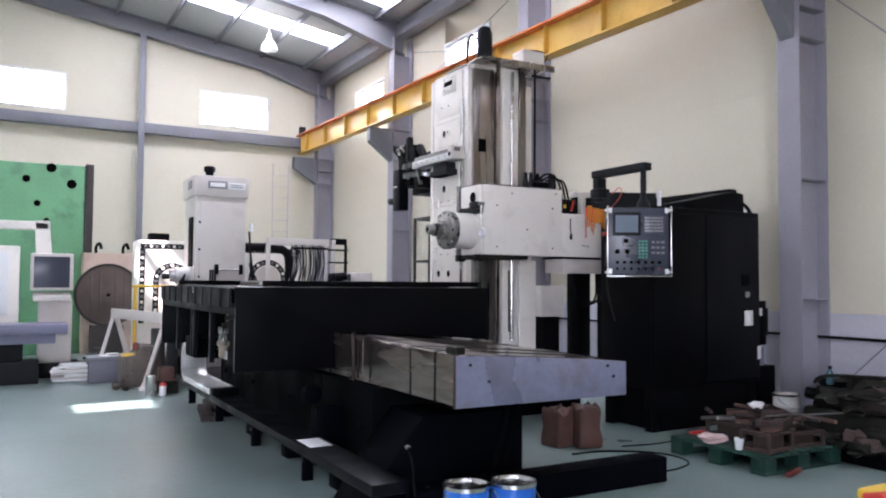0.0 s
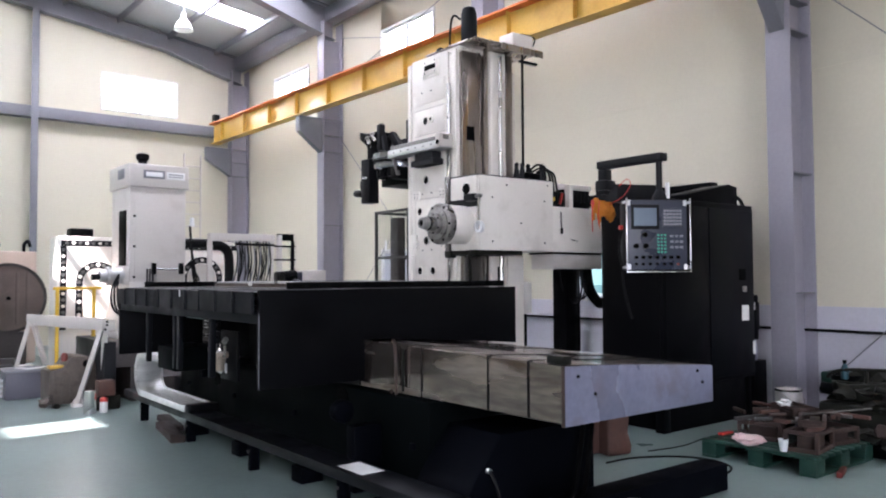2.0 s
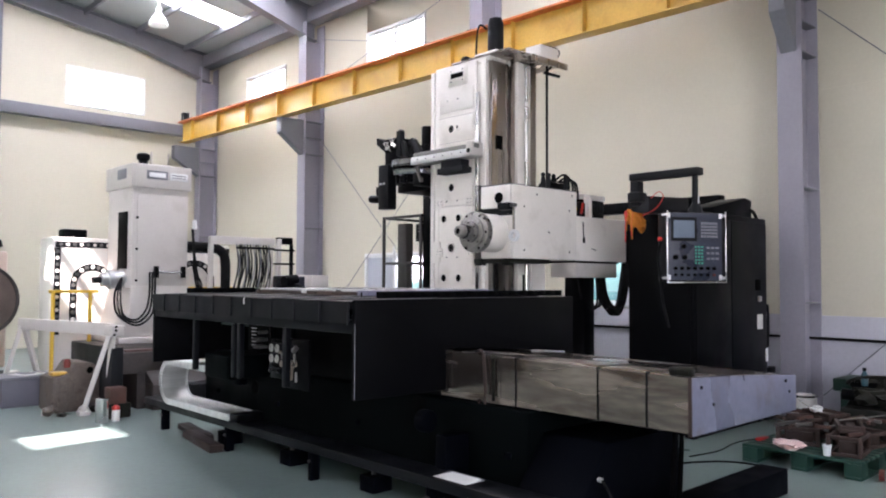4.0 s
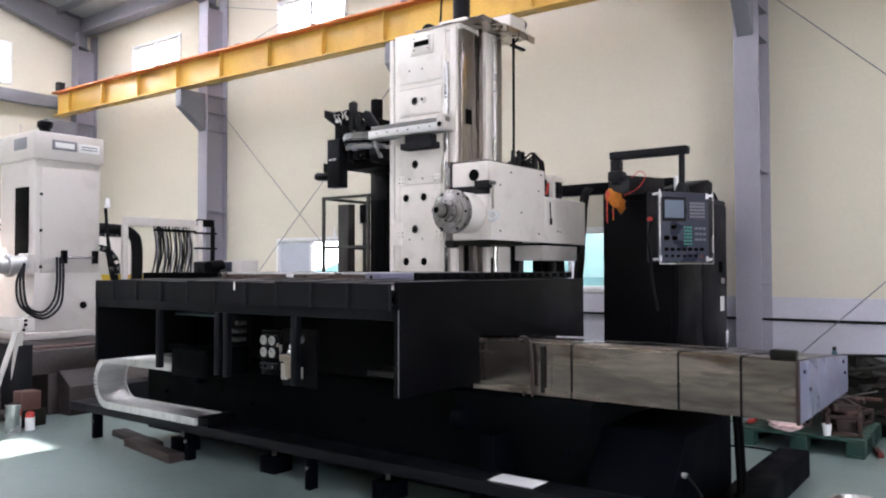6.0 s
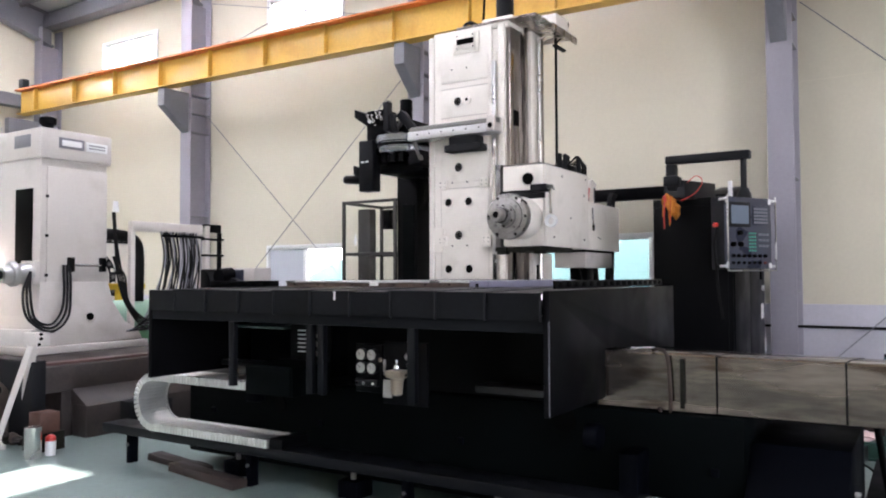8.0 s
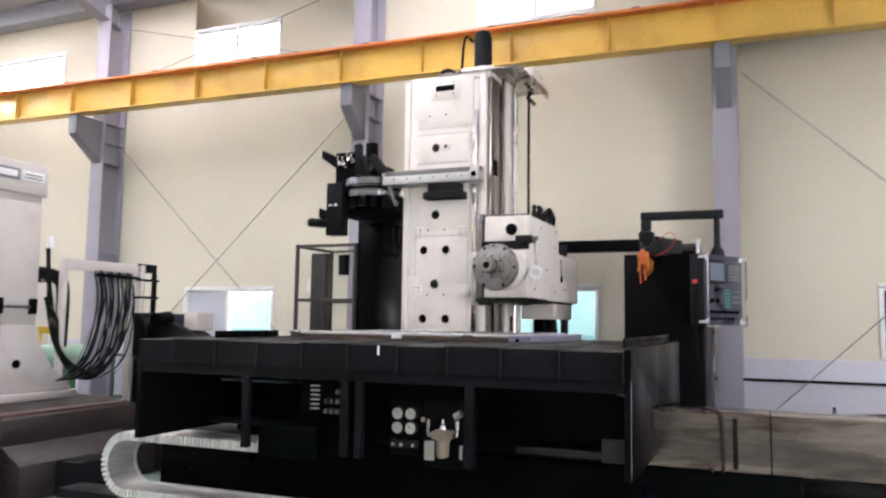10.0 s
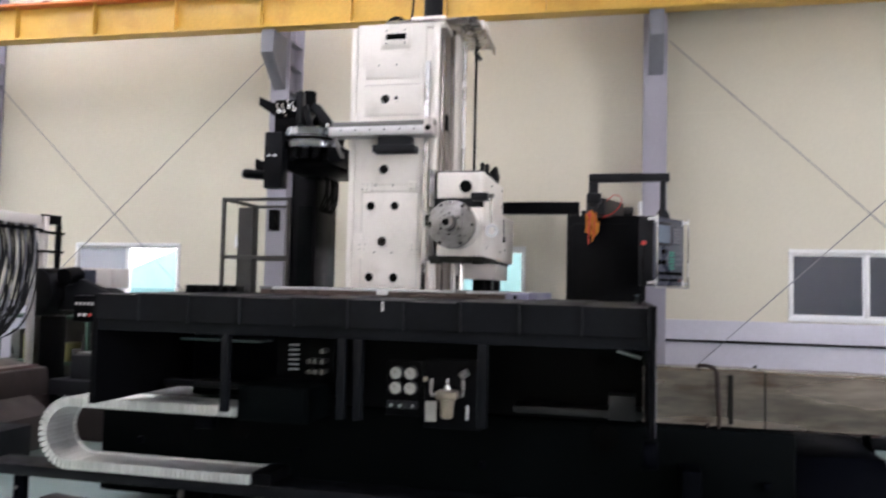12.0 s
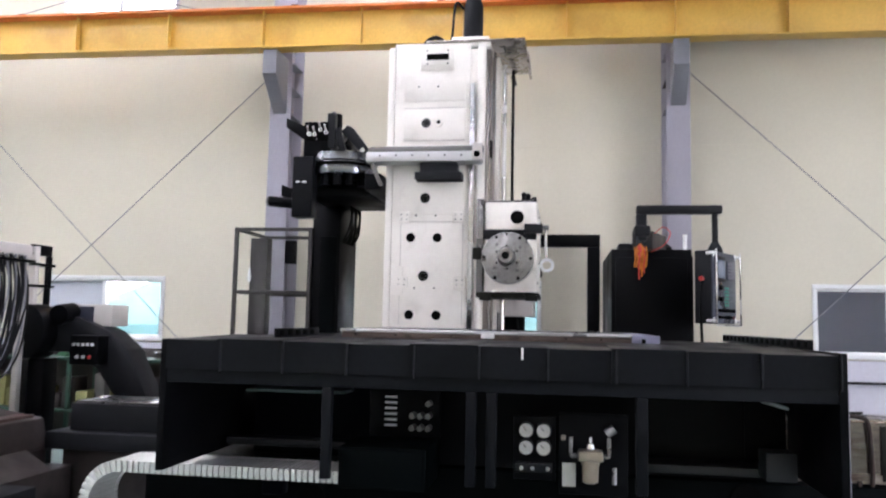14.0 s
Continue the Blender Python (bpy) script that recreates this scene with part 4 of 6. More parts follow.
part("cylinder_base", box(4.42, 4.57, 7.66, 8.06, 2.70, 2.765, 0.006), M_DARKGREY, ar)

# ---------------------------------------------------------------- spindle head
hd = thing("spindle_head", (5.0, 7.28, 1.74), "white spindle head of the boring mill on the column", "spindle head")
part("head_body", box(4.53, 5.59, 7.03, 7.47, 1.76, 2.52, 0.012), M_WHITE, hd)
part("front_upper", box(4.495, 4.529, 7.04, 7.455, 2.285, 2.515, 0.006), M_WHITE, hd)
part("front_lower", box(4.50, 4.529, 7.04, 7.455, 1.765, 2.20, 0.006), M_WHITE, hd)
part("joint_strip", box(4.512, 4.53, 7.035, 7.51, 2.202, 2.283, 0.002), M_DARKGREY, hd)
part("side_slide", box(4.48, 4.9, 7.475, 7.53, 1.73, 2.54, 0.006), M_IRON, hd)
part("sole", box(4.47, 5.1, 7.01, 7.53, 1.715, 1.758, 0.004), M_OILY, hd, "oily dark sole plate")
part("head_cap", box(4.505, 5.57, 7.05, 7.46, 2.5205, 2.532, 0.003), M_IRON, hd, "oil-stained steel top edge")
for x0, y0 in ((4.47, 7.02), (4.47, 7.40)):
    part("foot_clamp", box(x0 - 0.02, x0 + 0.06, y0, y0 + 0.10, 1.69, 1.76, 0.006), M_OILY, hd)
part("side_clamp", box(4.462, 4.50, 7.485, 7.56, 2.03, 2.13, 0.008), M_OILY, hd)
# flat black disc for the shaded inside of the port
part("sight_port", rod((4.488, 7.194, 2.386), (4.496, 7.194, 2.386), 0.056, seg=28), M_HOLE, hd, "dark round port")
part("quill_housing", rod((4.25, 7.25, 2.02), (4.50, 7.25, 2.02), 0.195, seg=48, bevel=0.01), M_WHITE, hd)
fl = part("spindle_flange", rod((4.17, 7.25, 2.02), (4.25, 7.25, 2.02), 0.207, seg=48, bevel=0.014), M_FLANGE, hd, "worn bright steel spindle flange")
part("flange_step", rod((4.152, 7.25, 2.02), (4.17, 7.25, 2.02), 0.158, seg=44, bevel=0.006), M_FLANGE, fl)
for k in range(6):
    a = 2 * math.pi * k / 6 + 0.03
    part("bolt", rod((4.163, 7.25 + 0.184 * math.cos(a), 2.02 + 0.184 * math.sin(a)), (4.172, 7.25 + 0.184 * math.cos(a), 2.02 + 0.184 * math.sin(a)), 0.013, seg=10), M_HOLE, fl)
part("spindle_collar", rod((4.11, 7.25, 2.02), (4.152, 7.25, 2.02), 0.105, seg=36, bevel=0.008), M_FLANGE, fl)
part("spindle_nose", rod((3.97, 7.25, 2.02), (4.11, 7.25, 2.02), 0.056, seg=32, r2=0.078, bevel=0.006), M_FLANGE, fl, "tapered spindle nose")
part("nose_band", ring((4.04, 7.25, 2.02), (1, 0, 0), 0.071, 0.06, 0.018, seg=32), M_DARKGREY, fl)
part("taper_bore", ring((3.965, 7.25, 2.02), (1, 0, 0), 0.05, 0.030, 0.012), M_FLANGE, fl)
part("bore", rod((3.962, 7.25, 2.02), (3.972, 7.25, 2.02), 0.030, seg=20), M_HOLE, fl)
for k in range(6):
    a = 2 * math.pi * k / 6 + 0.5
    part("bolt", rod((4.104, 7.25 + 0.09 * math.cos(a), 2.02 + 0.09 * math.sin(a)), (4.112, 7.25 + 0.09 * math.cos(a), 2.02 + 0.09 * math.sin(a)), 0.009, seg=8), M_HOLE, fl)
for k in range(4):
    a = 2 * math.pi * k / 4 + 0.9
    part("drive_slot", box(4.146, 4.1525, 7.25 + 0.13 * math.cos(a) - 0.012, 7.25 + 0.13 * math.cos(a) + 0.012, 2.02 + 0.13 * math.sin(a) - 0.012, 2.02 + 0.13 * math.sin(a) + 0.012, 0.003), M_IRON, fl)
part("clamp_arm", box(4.40, 4.50, 6.98, 7.13, 2.25, 2.32, 0.006), M_DARKGREY, hd, "charcoal clamp arm")
part("arm_tip", box(4.42, 4.48, 6.93, 6.98, 2.275, 2.31, 0.005), M_IRON, hd)
part("coolant_pipe", tube([(4.45, 6.95, 2.28), (4.45, 6.955, 2.2), (4.45, 6.95, 2.05)], 0.012), M_CHROME, hd)
part("ring_nozzle", ring((4.45, 6.945, 1.985), (1, 0, 0), 0.058, 0.034, 0.04), M_PVC, hd, "white ring nozzle")
for x, z in ((4.7, 2.3), (5.45, 2.3), (4.7, 1.85), (5.45, 1.85), (5.1, 2.05), (4.9, 2.44), (5.5, 2.47)):
    part("screw", rod((x, 7.032, z), (x, 7.024, z), 0.009, seg=8), M_HOLE, hd)
part("rear_box", box(5.592, 6.60, 7.06, 7.47, 1.76, 2.26, 0.012), M_WHITE, hd)
part("rear_bracket", box(5.66, 6.46, 7.1, 7.45, 1.575, 1.738, 0.008), M_PALE, hd)
part("bracket_gasket", box(5.64, 6.48, 7.09, 7.46, 1.7385, 1.7595, 0), M_HOLE, hd)
part("cable_duct", box(5.95, 6.15, 7.2, 7.4, 0.42, 1.574, 0.01), M_BLACK, hd, "black cable duct")
part("scuff", rod((5.9, 7.058, 1.9), (6.0, 7.058, 1.885), 0.004, seg=6), M_HOLE, hd)
part("sensor_lead", tube([(5.72, 7.04, 2.2), (5.715, 7.035, 2.1), (5.72, 7.03, 2.02)], 0.006, seg=6), M_HOLE, hd)
part("lead_tip", rod((5.72, 7.03, 2.02), (5.72, 7.03, 1.96), 0.014, seg=8), M_HOLE, hd)
part("drive_motor", box(5.62, 5.93, 7.16, 7.42, 2.262, 2.44, 0.02), M_BLACK, hd)
for k in range(6):
    part("motor_fin", box(5.64 + 0.048 * k, 5.652 + 0.048 * k, 7.145, 7.16, 2.29, 2.42, 0), M_DARKGREY, hd)
part("white_post", box(5.97, 6.03, 7.14, 7.22, 2.262, 2.53, 0.006), M_WHITE, hd)
part("white_cap", box(5.97, 6.52, 7.30, 7.44, 2.50, 2.56, 0.008), M_WHITE, hd)
part("rear_tank", box(6.04, 6.5, 7.31, 7.43, 2.262, 2.499, 0.01), M_BLACK, hd)
for k in range(7):
    part("vent_finger", box(6.08 + 0.06 * k, 6.105 + 0.06 * k, 7.29, 7.309, 2.36, 2.495, 0.003), M_DARKGREY, hd)
part("oil_unit", box(5.22, 5.47, 7.1, 7.28, 2.533, 2.61, 0.02), M_BLACK, hd)
rng = random.Random(17)
for k in range(9):
    a, b2_, c = rng.random(), rng.random(), rng.random()
    part("plug", lathe((5.18 + 0.05 * k, 7.09 + 0.16 * a, 2.53), [(0.026, 0), (0.032, 0.05), (0.02, 0.08 + 0.08 * b2_), (0.028, 0.10 + 0.08 * b2_), (0.01, 0.12 + 0.08 * b2_)], seg=10), M_BLACK if c < 0.7 else M_DARKGREY, hd)
for k in range(3):
    part("unit_hose", tube([(5.3 + 0.06 * k, 7.12, 2.62), (5.42 + 0.05 * k, 7.08, 2.70 - 0.03 * k), (5.58 + 0.04 * k, 7.09, 2.62), (5.68 + 0.05 * k, 7.15, 2.44)], 0.011, seg=6), M_RUBBER, hd)
part("red_plug", rod((5.80, 7.13, 2.30), (5.84, 7.13, 2.42), 0.016, seg=10), M_RED, hd)
part("yellow_tag", box(5.70, 5.73, 7.135, 7.144, 2.33, 2.37, 0), M_YEL, hd)
for k in range(14):
    x, w, d = 6.36 + 0.02 * (k % 7), 0.03 * (k // 7), 0.018 * (k % 5)
    part("hose", tube([(x, 7.30 + w, 1.62), (x + 0.03, 7.28 + w, 1.36), (x + 0.16, 7.25 + w, 1.22 - d), (x + 0.34, 7.25 + w, 1.25 - d), (x + 0.50, 7.28 + w, 1.58), (x + 0.62 + d, 7.32 + w, 2.05), (x + 0.85, 7.38 + w, 2.40), (x + 1.06, 7.42 + w, 2.52)], 0.017), M_RUBBER, hd)
for k in range(3):
    x = 5.92 + 0.05 * k
    part("thin_hose", tube([(x, 7.28, 1.60), (x + 0.03, 7.24, 1.35), (x + 0.16, 7.20, 1.19 + 0.02 * k), (x + 0.34, 7.24, 1.30), (x + 0.40, 7.3, 1.58)], 0.012), M_RUBBER, hd)

# black cable gantry by the wall
gt = thing("cable_gantry", (7.62, 6.8, 0), "black square-tube cable gantry beside the wall", "cable gantry")
part("cross_arm", box(7.58, 7.72, 6.37, 8.55, 2.45, 2.60, 0.01), M_BLACK, gt)
part("leg", box(7.58, 7.72, 6.37, 6.52, 0.0, 2.449, 0.01), M_BLACK, gt)
part("leg", box(7.58, 7.72, 8.56, 8.75, 0.0, 2.60, 0.01), M_BLACK, gt)

# ---------------------------------------------------------------- control cabinet
cb = thing("control_cabinet", (6.4, 5.98, 0), "large black steel electrical control cabinet on legs", "control cabinet")
part("body", box(5.58, 7.16, 5.62, 6.36, 0.43, 2.23, 0.008), M_BLACK, cb)
part("door", box(5.60, 6.32, 5.606, 5.619, 0.47, 2.17, 0.004), M_BLACK, cb)
d2 = part("door", box(6.34, 7.14, 5.606, 5.619, 0.47, 2.17, 0.004), M_CABDOOR, cb)
part("handle_plate", box(6.86, 6.98, 5.598, 5.606, 1.44, 1.56, 0.004), M_HOLE, d2)
part("latch", box(6.90, 6.95, 5.57, 5.598, 1.32, 1.38, 0.006), M_CHROME, d2, "chrome latch")
part("side_panel", box(5.568, 5.579, 5.66, 6.32, 0.5, 2.15, 0.003), M_BLACK, cb)
part("rating_label", box(6.90, 7.03, 5.60, 5.6055, 1.02, 1.18, 0.001), M_PAPER, cb, "white rating label")
part("hinge_label", box(7.10, 7.15, 5.60, 5.6055, 0.66, 0.80, 0.001), M_PAPER, cb)
for x, y in ((5.66, 5.7), (7.08, 5.7), (5.66, 6.28), (7.08, 6.28)):
    part("leg", box(x - 0.05, x + 0.05, y - 0.05, y + 0.05, 0.0, 0.429, 0.004), M_BLACK, cb)
# black filler box, added for the shadow and dark clutter between the legs
part("plinth", box(5.72, 7.02, 5.66, 6.3, 0.0, 0.429, 0.006), M_BLACK, cb)
part("top_unit", prism([(6.15, 2.231), (7.05, 2.231), (7.05, 2.44), (6.9, 2.46), (6.15, 2.31)], "y", 5.72, 6.02, bevel=0.015), M_BLACK, cb)
part("top_box", box(6.02, 6.30, 6.08, 6.26, 2.231, 2.33, 0.01), M_DARKGREY, cb)
part("cable_loop", tube([(6.9, 5.75, 2.30), (7.05, 5.72, 2.32), (7.15, 5.7, 2.2), (7.18, 5.68, 2.05)], 0.02), M_RUBBER, cb)
sw = thing("side_switch_box", (7.24, 5.72, 0), "black switchgear with pale transformer box beside the cabinet", "switchgear")
part("switch", box(7.165, 7.32, 5.66, 5.84, 0.80, 1.28, 0.01), M_BLACK, sw)
part("terminal_cover", box(7.321, 7.38, 5.68, 5.82, 0.9, 1.2, 0.01), M_DARKGREY, sw)
part("breaker", box(7.18, 7.24, 5.65, 5.659, 1.12, 1.2, 0.002), M_PVC, sw)
part("transformer", box(7.165, 7.285, 5.66, 5.9, 0.58, 0.78, 0.01), M_LILAC, sw)
part("stand", box(7.17, 7.43, 5.64, 6.05, 0.0, 0.579, 0.01), M_BLACK, sw)
part("conduit", tube([(7.22, 5.75, 1.28), (7.24, 5.75, 1.4), (7.23, 5.7, 1.1), (7.22, 5.68, 0.78)], 0.014), M_RUBBER, sw)
bx = thing("breaker_cabinet", (6.9, 8.9, 0), "old beige steel box on a frame behind the column", "electrical box")
part("body", box(6.7, 7.1, 8.9, 9.5, 0.98, 1.42, 0.01), M_PALE, bx)
part("frame", box(6.75, 7.05, 8.95, 9.45, 0.0, 0.979, 0.006), M_BLACK, bx)

# ---------------------------------------------------------------- pendant
pd = thing("control_pendant", (5.32, 5.9, 2.2), "swivel-arm control pendant with screen and keypad", "control pendant")
part("mast", box(5.29, 5.40, 6.06, 6.15, 2.28, 2.53, 0.012), M_DARKGREY, pd)
part("knuckle", box(5.27, 5.42, 6.03, 6.17, 2.32, 2.42, 0.015), M_DARKGREY, pd)
part("root_arm", prism([(5.27, 6.16), (5.42, 6.18), (5.9, 5.95), (5.85, 5.82), (5.40, 6.0)], "z", 2.215, 2.385, bevel=0.008), M_DARKGREY, pd)
part("swivel_arm", box(5.27, 5.38, 5.40, 6.15, 2.53, 2.605, 0.012), M_DARKGREY, pd)
part("drop_post", rod((5.325, 5.46, 2.22), (5.325, 5.46, 2.53), 0.028, seg=18), M_DARKGREY, pd)
part("post_collar", lathe((5.325, 5.46, 2.17), [(0.07, 0), (0.06, 0.05), (0.03, 0.1)], seg=18), M_DARKGREY, pd)
part("arm_cable", tube([(5.40, 5.98, 2.36), (5.42, 5.90, 2.42), (5.40, 5.84, 2.36), (5.36, 5.90, 2.25), (5.31, 6.02, 2.18)], 0.0045), M_RED, pd, "red cable")
PA = Matrix.Translation((5.21, 5.405, 1.855)) @ Matrix.Rotation(math.atan2(-0.30, 0.50), 4, "Z")


def pbox(x0, x1, y0, y1, z0, z1, bevel=0.003):
    """Panel space: x across, y into the panel, z up from its centre."""
    b = box(x0, x1, y0, y1, z0, z1, bevel)
    bmesh.ops.transform(b, matrix=PA, verts=b.verts)
    return b


def prod(p, q, r, seg=12):
    return rod(PA @ Vector(p), PA @ Vector(q), r, seg=seg)


ca = part("case", pbox(-0.285, 0.285, 0.012, 0.16, -0.315, 0.315, 0.01), M_DARKGREY, pd)
face = part("face", pbox(-0.28, 0.28, 0.0, 0.0115, -0.31, 0.31, 0.002), M_PANEL, pd, "slate blue operator panel")
part("screen_bezel", pbox(-0.24, 0.02, -0.006, -0.0005, 0.05, 0.27), M_DARKGREY, face)
part("screen", pbox(-0.215, -0.005, -0.009, -0.0065, 0.08, 0.24, 0), M_SCREEN, face, "pale grey-blue screen")
part("keypad", pbox(0.05, 0.24, -0.006, -0.0005, 0.07, 0.24), M_PANEL, face)
for r in range(5):
    for c in range(6):
        part("key", pbox(0.06 + 0.029 * c, 0.082 + 0.029 * c, -0.011, -0.0065, 0.085 + 0.03 * r, 0.105 + 0.03 * r, 0), M_STEEL_GREY, face)
for r in range(6):
    for c in range(3):
        part("lit_key", pbox(0.0 + 0.032 * c, 0.018 + 0.032 * c, -0.009, -0.0008, -0.16 + 0.03 * r, -0.145 + 0.03 * r, 0), M_GREENKEY, face, "green lamp key")
for r in range(3):
    for c in range(3):
        part("button", pbox(0.12 + 0.045 * c, 0.15 + 0.045 * c, -0.009, -0.0008, -0.12 + 0.05 * r, -0.10 + 0.05 * r, 0), M_STEEL_GREY, face)
for c in range(7):
    part("knob", prod((-0.2 + 0.065 * c, 0, -0.20), (-0.2 + 0.065 * c, -0.022, -0.20), 0.015), M_HOLE, face)
    part("knob", prod((-0.2 + 0.065 * c, 0, -0.26), (-0.2 + 0.065 * c, -0.018, -0.26), 0.012), M_DARKRED if c > 5 else M_HOLE, face)
for x in (-0.262, 0.262):
    for z in (-0.285, 0.285):
        part("corner_clip", pbox(x - 0.016, x + 0.016, -0.004, -0.0005, z - 0.024, z + 0.024, 0.001), M_PVC, face, "white corner clip")
for x, z in ((-0.2, -0.10), (-0.11, -0.10), (-0.12, 0.0)):
    part("dial", prod((x, 0, z), (x, -0.025, z), 0.022), M_HOLE, face)
gd = part("guard_frame", pbox(-0.30, 0.30, -0.045, -0.033, -0.335, -0.323), M_CHROME, pd, "bright wire guard frame")
part("upright", pbox(-0.30, -0.288, -0.045, -0.033, -0.323, 0.325), M_CHROME, gd)
part("upright", pbox(0.288, 0.30, -0.045, -0.033, -0.323, 0.325), M_CHROME, gd)
for x in (-0.294, 0.294):
    for z in (-0.29, 0.29):
        part("stay", prod((x, -0.034, z), (x, 0.05, z), 0.012), M_PVC, gd)
part("stop_button", prod((-0.286, 0.09, 0.07), (-0.318, 0.09, 0.07), 0.02), M_RED, pd, "red stop button")
part("hand_wheel_cable", tube([PA @ Vector((-0.29, 0.09, 0.05)), PA @ Vector((-0.32, 0.09, -0.1)), PA @ Vector((-0.29, 0.1, -0.3)), PA @ Vector((-0.27, 0.1, -0.5)), PA @ Vector((-0.2, 0.12, -0.75))], 0.012), M_RUBBER, pd)
part("signal_tube", rod((5.73, 5.66, 2.203), (5.73, 5.66, 2.385), 0.02, seg=12), M_PVC, pd, "short white tube")

# orange cloth over the arm
gl = thing("orange_cloth", (5.30, 6.12, 2.05), "crumpled yellow-orange cloth bundle hanging on the pendant arm", "cloth")
part("cloth_body", lump((5.33, 6.11, 2.15), (0.12, 0.034, 0.075), 3, rough=0.22, sub=4), M_RAG, gl)
part("fold", lump((5.40, 6.09, 2.10), (0.06, 0.035, 0.075), 8, rough=0.25, sub=3), M_RAG, gl)
part("fold", lump((5.25, 6.13, 2.18), (0.06, 0.04, 0.06), 6, rough=0.25, sub=3), M_RAG, gl)
part("red_end", lump((5.205, 6.135, 2.18), (0.02, 0.02, 0.05), 5, rough=0.3, sub=3), M_RED, gl, "red cloth end")
for k in range(7):
    y, x = 6.075 + 0.016 * k, 5.21 + 0.035 * (k % 4)
    low = (2.04, 1.98, 1.95, 2.02, 1.92, 2.04, 2.06)[k]
    part("strand", tube([(x, y, 2.22), (x - 0.02, y - 0.004, 2.12), (x - 0.012, y + 0.004, 2.04), (x - 0.015, y, low)], 0.006, seg=6), M_RED if k % 3 == 1 else M_RAG, gl)
# ---------------------------------------------------------------- tool changer behind the column
tl = thing("tool_changer", (5.2, 8.95, 0), "black tool changer tower with a chrome-rimmed carousel", "tool changer")
part("tower", box(5.24, 5.82, 8.93, 9.21, 0.0, 2.66, 0.012), M_BLACK, tl)
part("tower_door", box(5.226, 5.239, 8.96, 9.12, 0.4, 2.3, 0.004), M_TEAL, tl)
part("head_block", box(4.72, 5.6, 8.5, 9.1, 2.60, 2.75, 0.015), M_BLACK, tl)
cr = part("carousel", lathe((4.75, 8.77, 2.765), [(0.27, 0), (0.297, 0.008), (0.302, 0.02), (0.302, 0.065), (0.288, 0.075), (0.288, 0.12), (0.304, 0.13), (0.304, 0.195), (0.27, 0.212)], seg=56), M_RIM, tl, "polished steel carousel rim")
part("groove_band", ring((4.75, 8.77, 2.862), (0, 0, 1), 0.292, 0.276, 0.03, seg=56), M_HOLE, cr)
part("hub", lathe((4.75, 8.77, 2.97), [(0.2, 0), (0.18, 0.03), (0.07, 0.04), (0.06, 0.1)], seg=24), M_BLACK, cr)
for k in range(12):
    a = 2 * math.pi * k / 12
    part("tool_pot", rod((4.75 + 0.22 * math.cos(a), 8.77 + 0.22 * math.sin(a), 2.68), (4.75 + 0.22 * math.cos(a), 8.77 + 0.22 * math.sin(a), 2.765), 0.04, seg=12), M_BLACK, cr)
part("side_case", box(4.46, 4.60, 8.965, 9.15, 2.385, 2.92, 0.010), M_CABDOOR, tl)
part("indicator", box(4.453, 4.459, 9.08, 9.115, 2.685, 2.70, 0), M_PVC, tl)
part("indicator", box(4.453, 4.459, 9.02, 9.055, 2.685, 2.70, 0), M_PVC, tl)
part("upper_case", box(4.50, 4.72, 8.84, 9.075, 2.925, 3.235, 0.010), M_BLACK, tl)
vb = part("valve_block", box(4.488, 4.499, 8.85, 9.06, 3.06, 3.215, 0.006), M_HOLE, tl)
for k in range(4):
    yy, zz = 8.865 + 0.052 * k, 3.115 + (0.018, 0.042, 0.0, 0.006)[k]
    part("fitting", ring((4.482, yy, zz), (1, 0, 0), 0.020, 0.009, 0.014, seg=14), M_CHROME, vb)
    part("hose_stub", tube([(4.478, yy, zz + 0.015), (4.45, yy + 0.004, zz + 0.04), (4.46, yy + 0.012, zz + 0.065), (4.50, yy + 0.015, zz + 0.07)], 0.005, seg=6), M_PALE, vb)
part("valve_plug", rod((4.478, 8.95, 3.075), (4.488, 8.95, 3.075), 0.008, seg=8), M_CHROME, vb)
part("wing", prism([(9.07, 3.20), (9.24, 3.275), (9.24, 3.19), (9.07, 3.075)], "x", 4.50, 4.70, bevel=0.004), M_BLACK, tl)
part("barrel", rod((4.54, 9.15, 2.515), (4.54, 9.38, 2.535), 0.048, seg=20, bevel=0.006), M_BLACK, tl)
part("barrel_cap", rod((4.54, 9.381, 2.535), (4.54, 9.395, 2.537), 0.042, seg=20), M_IRON, tl, "pale barrel cap")
part("barrel_bracket", prism([(9.15, 2.52), (9.15, 2.64), (9.27, 2.68), (9.27, 2.58)], "x", 4.52, 4.58, bevel=0.004), M_BLACK, tl)
part("motor", rod((5.1, 8.98, 3.2), (5.1, 8.98, 3.46), 0.07, seg=18, bevel=0.008), M_BLACK, tl)
part("motor_base", box(4.92, 5.3, 8.8, 9.08, 2.75, 3.2, 0.01), M_BLACK, tl)
part("post_block", box(4.50, 4.58, 8.795, 8.865, 3.0, 3.31, 0.008), M_DARKGREY, tl)
part("post_cap", box(4.51, 4.57, 8.80, 8.83, 3.311, 3.325, 0.004), M_IRON, tl)
part("swing_arm", prism([(8.77, 3.17), (8.71, 3.225), (8.66, 3.20), (8.52, 3.02), (8.53, 2.96), (8.58, 2.97)], "x", 4.60, 4.66, bevel=0.006), M_DARKGREY, tl)
part("swing_link", prism([(8.70, 2.99), (8.76, 2.99), (8.80, 3.16), (8.76, 3.19)], "x", 4.52, 4.57, bevel=0.004), M_DARKGREY, tl)
part("swing_pin", rod((4.57, 8.56, 2.99), (4.60, 8.56, 2.99), 0.022, seg=12), M_CHROME, tl)
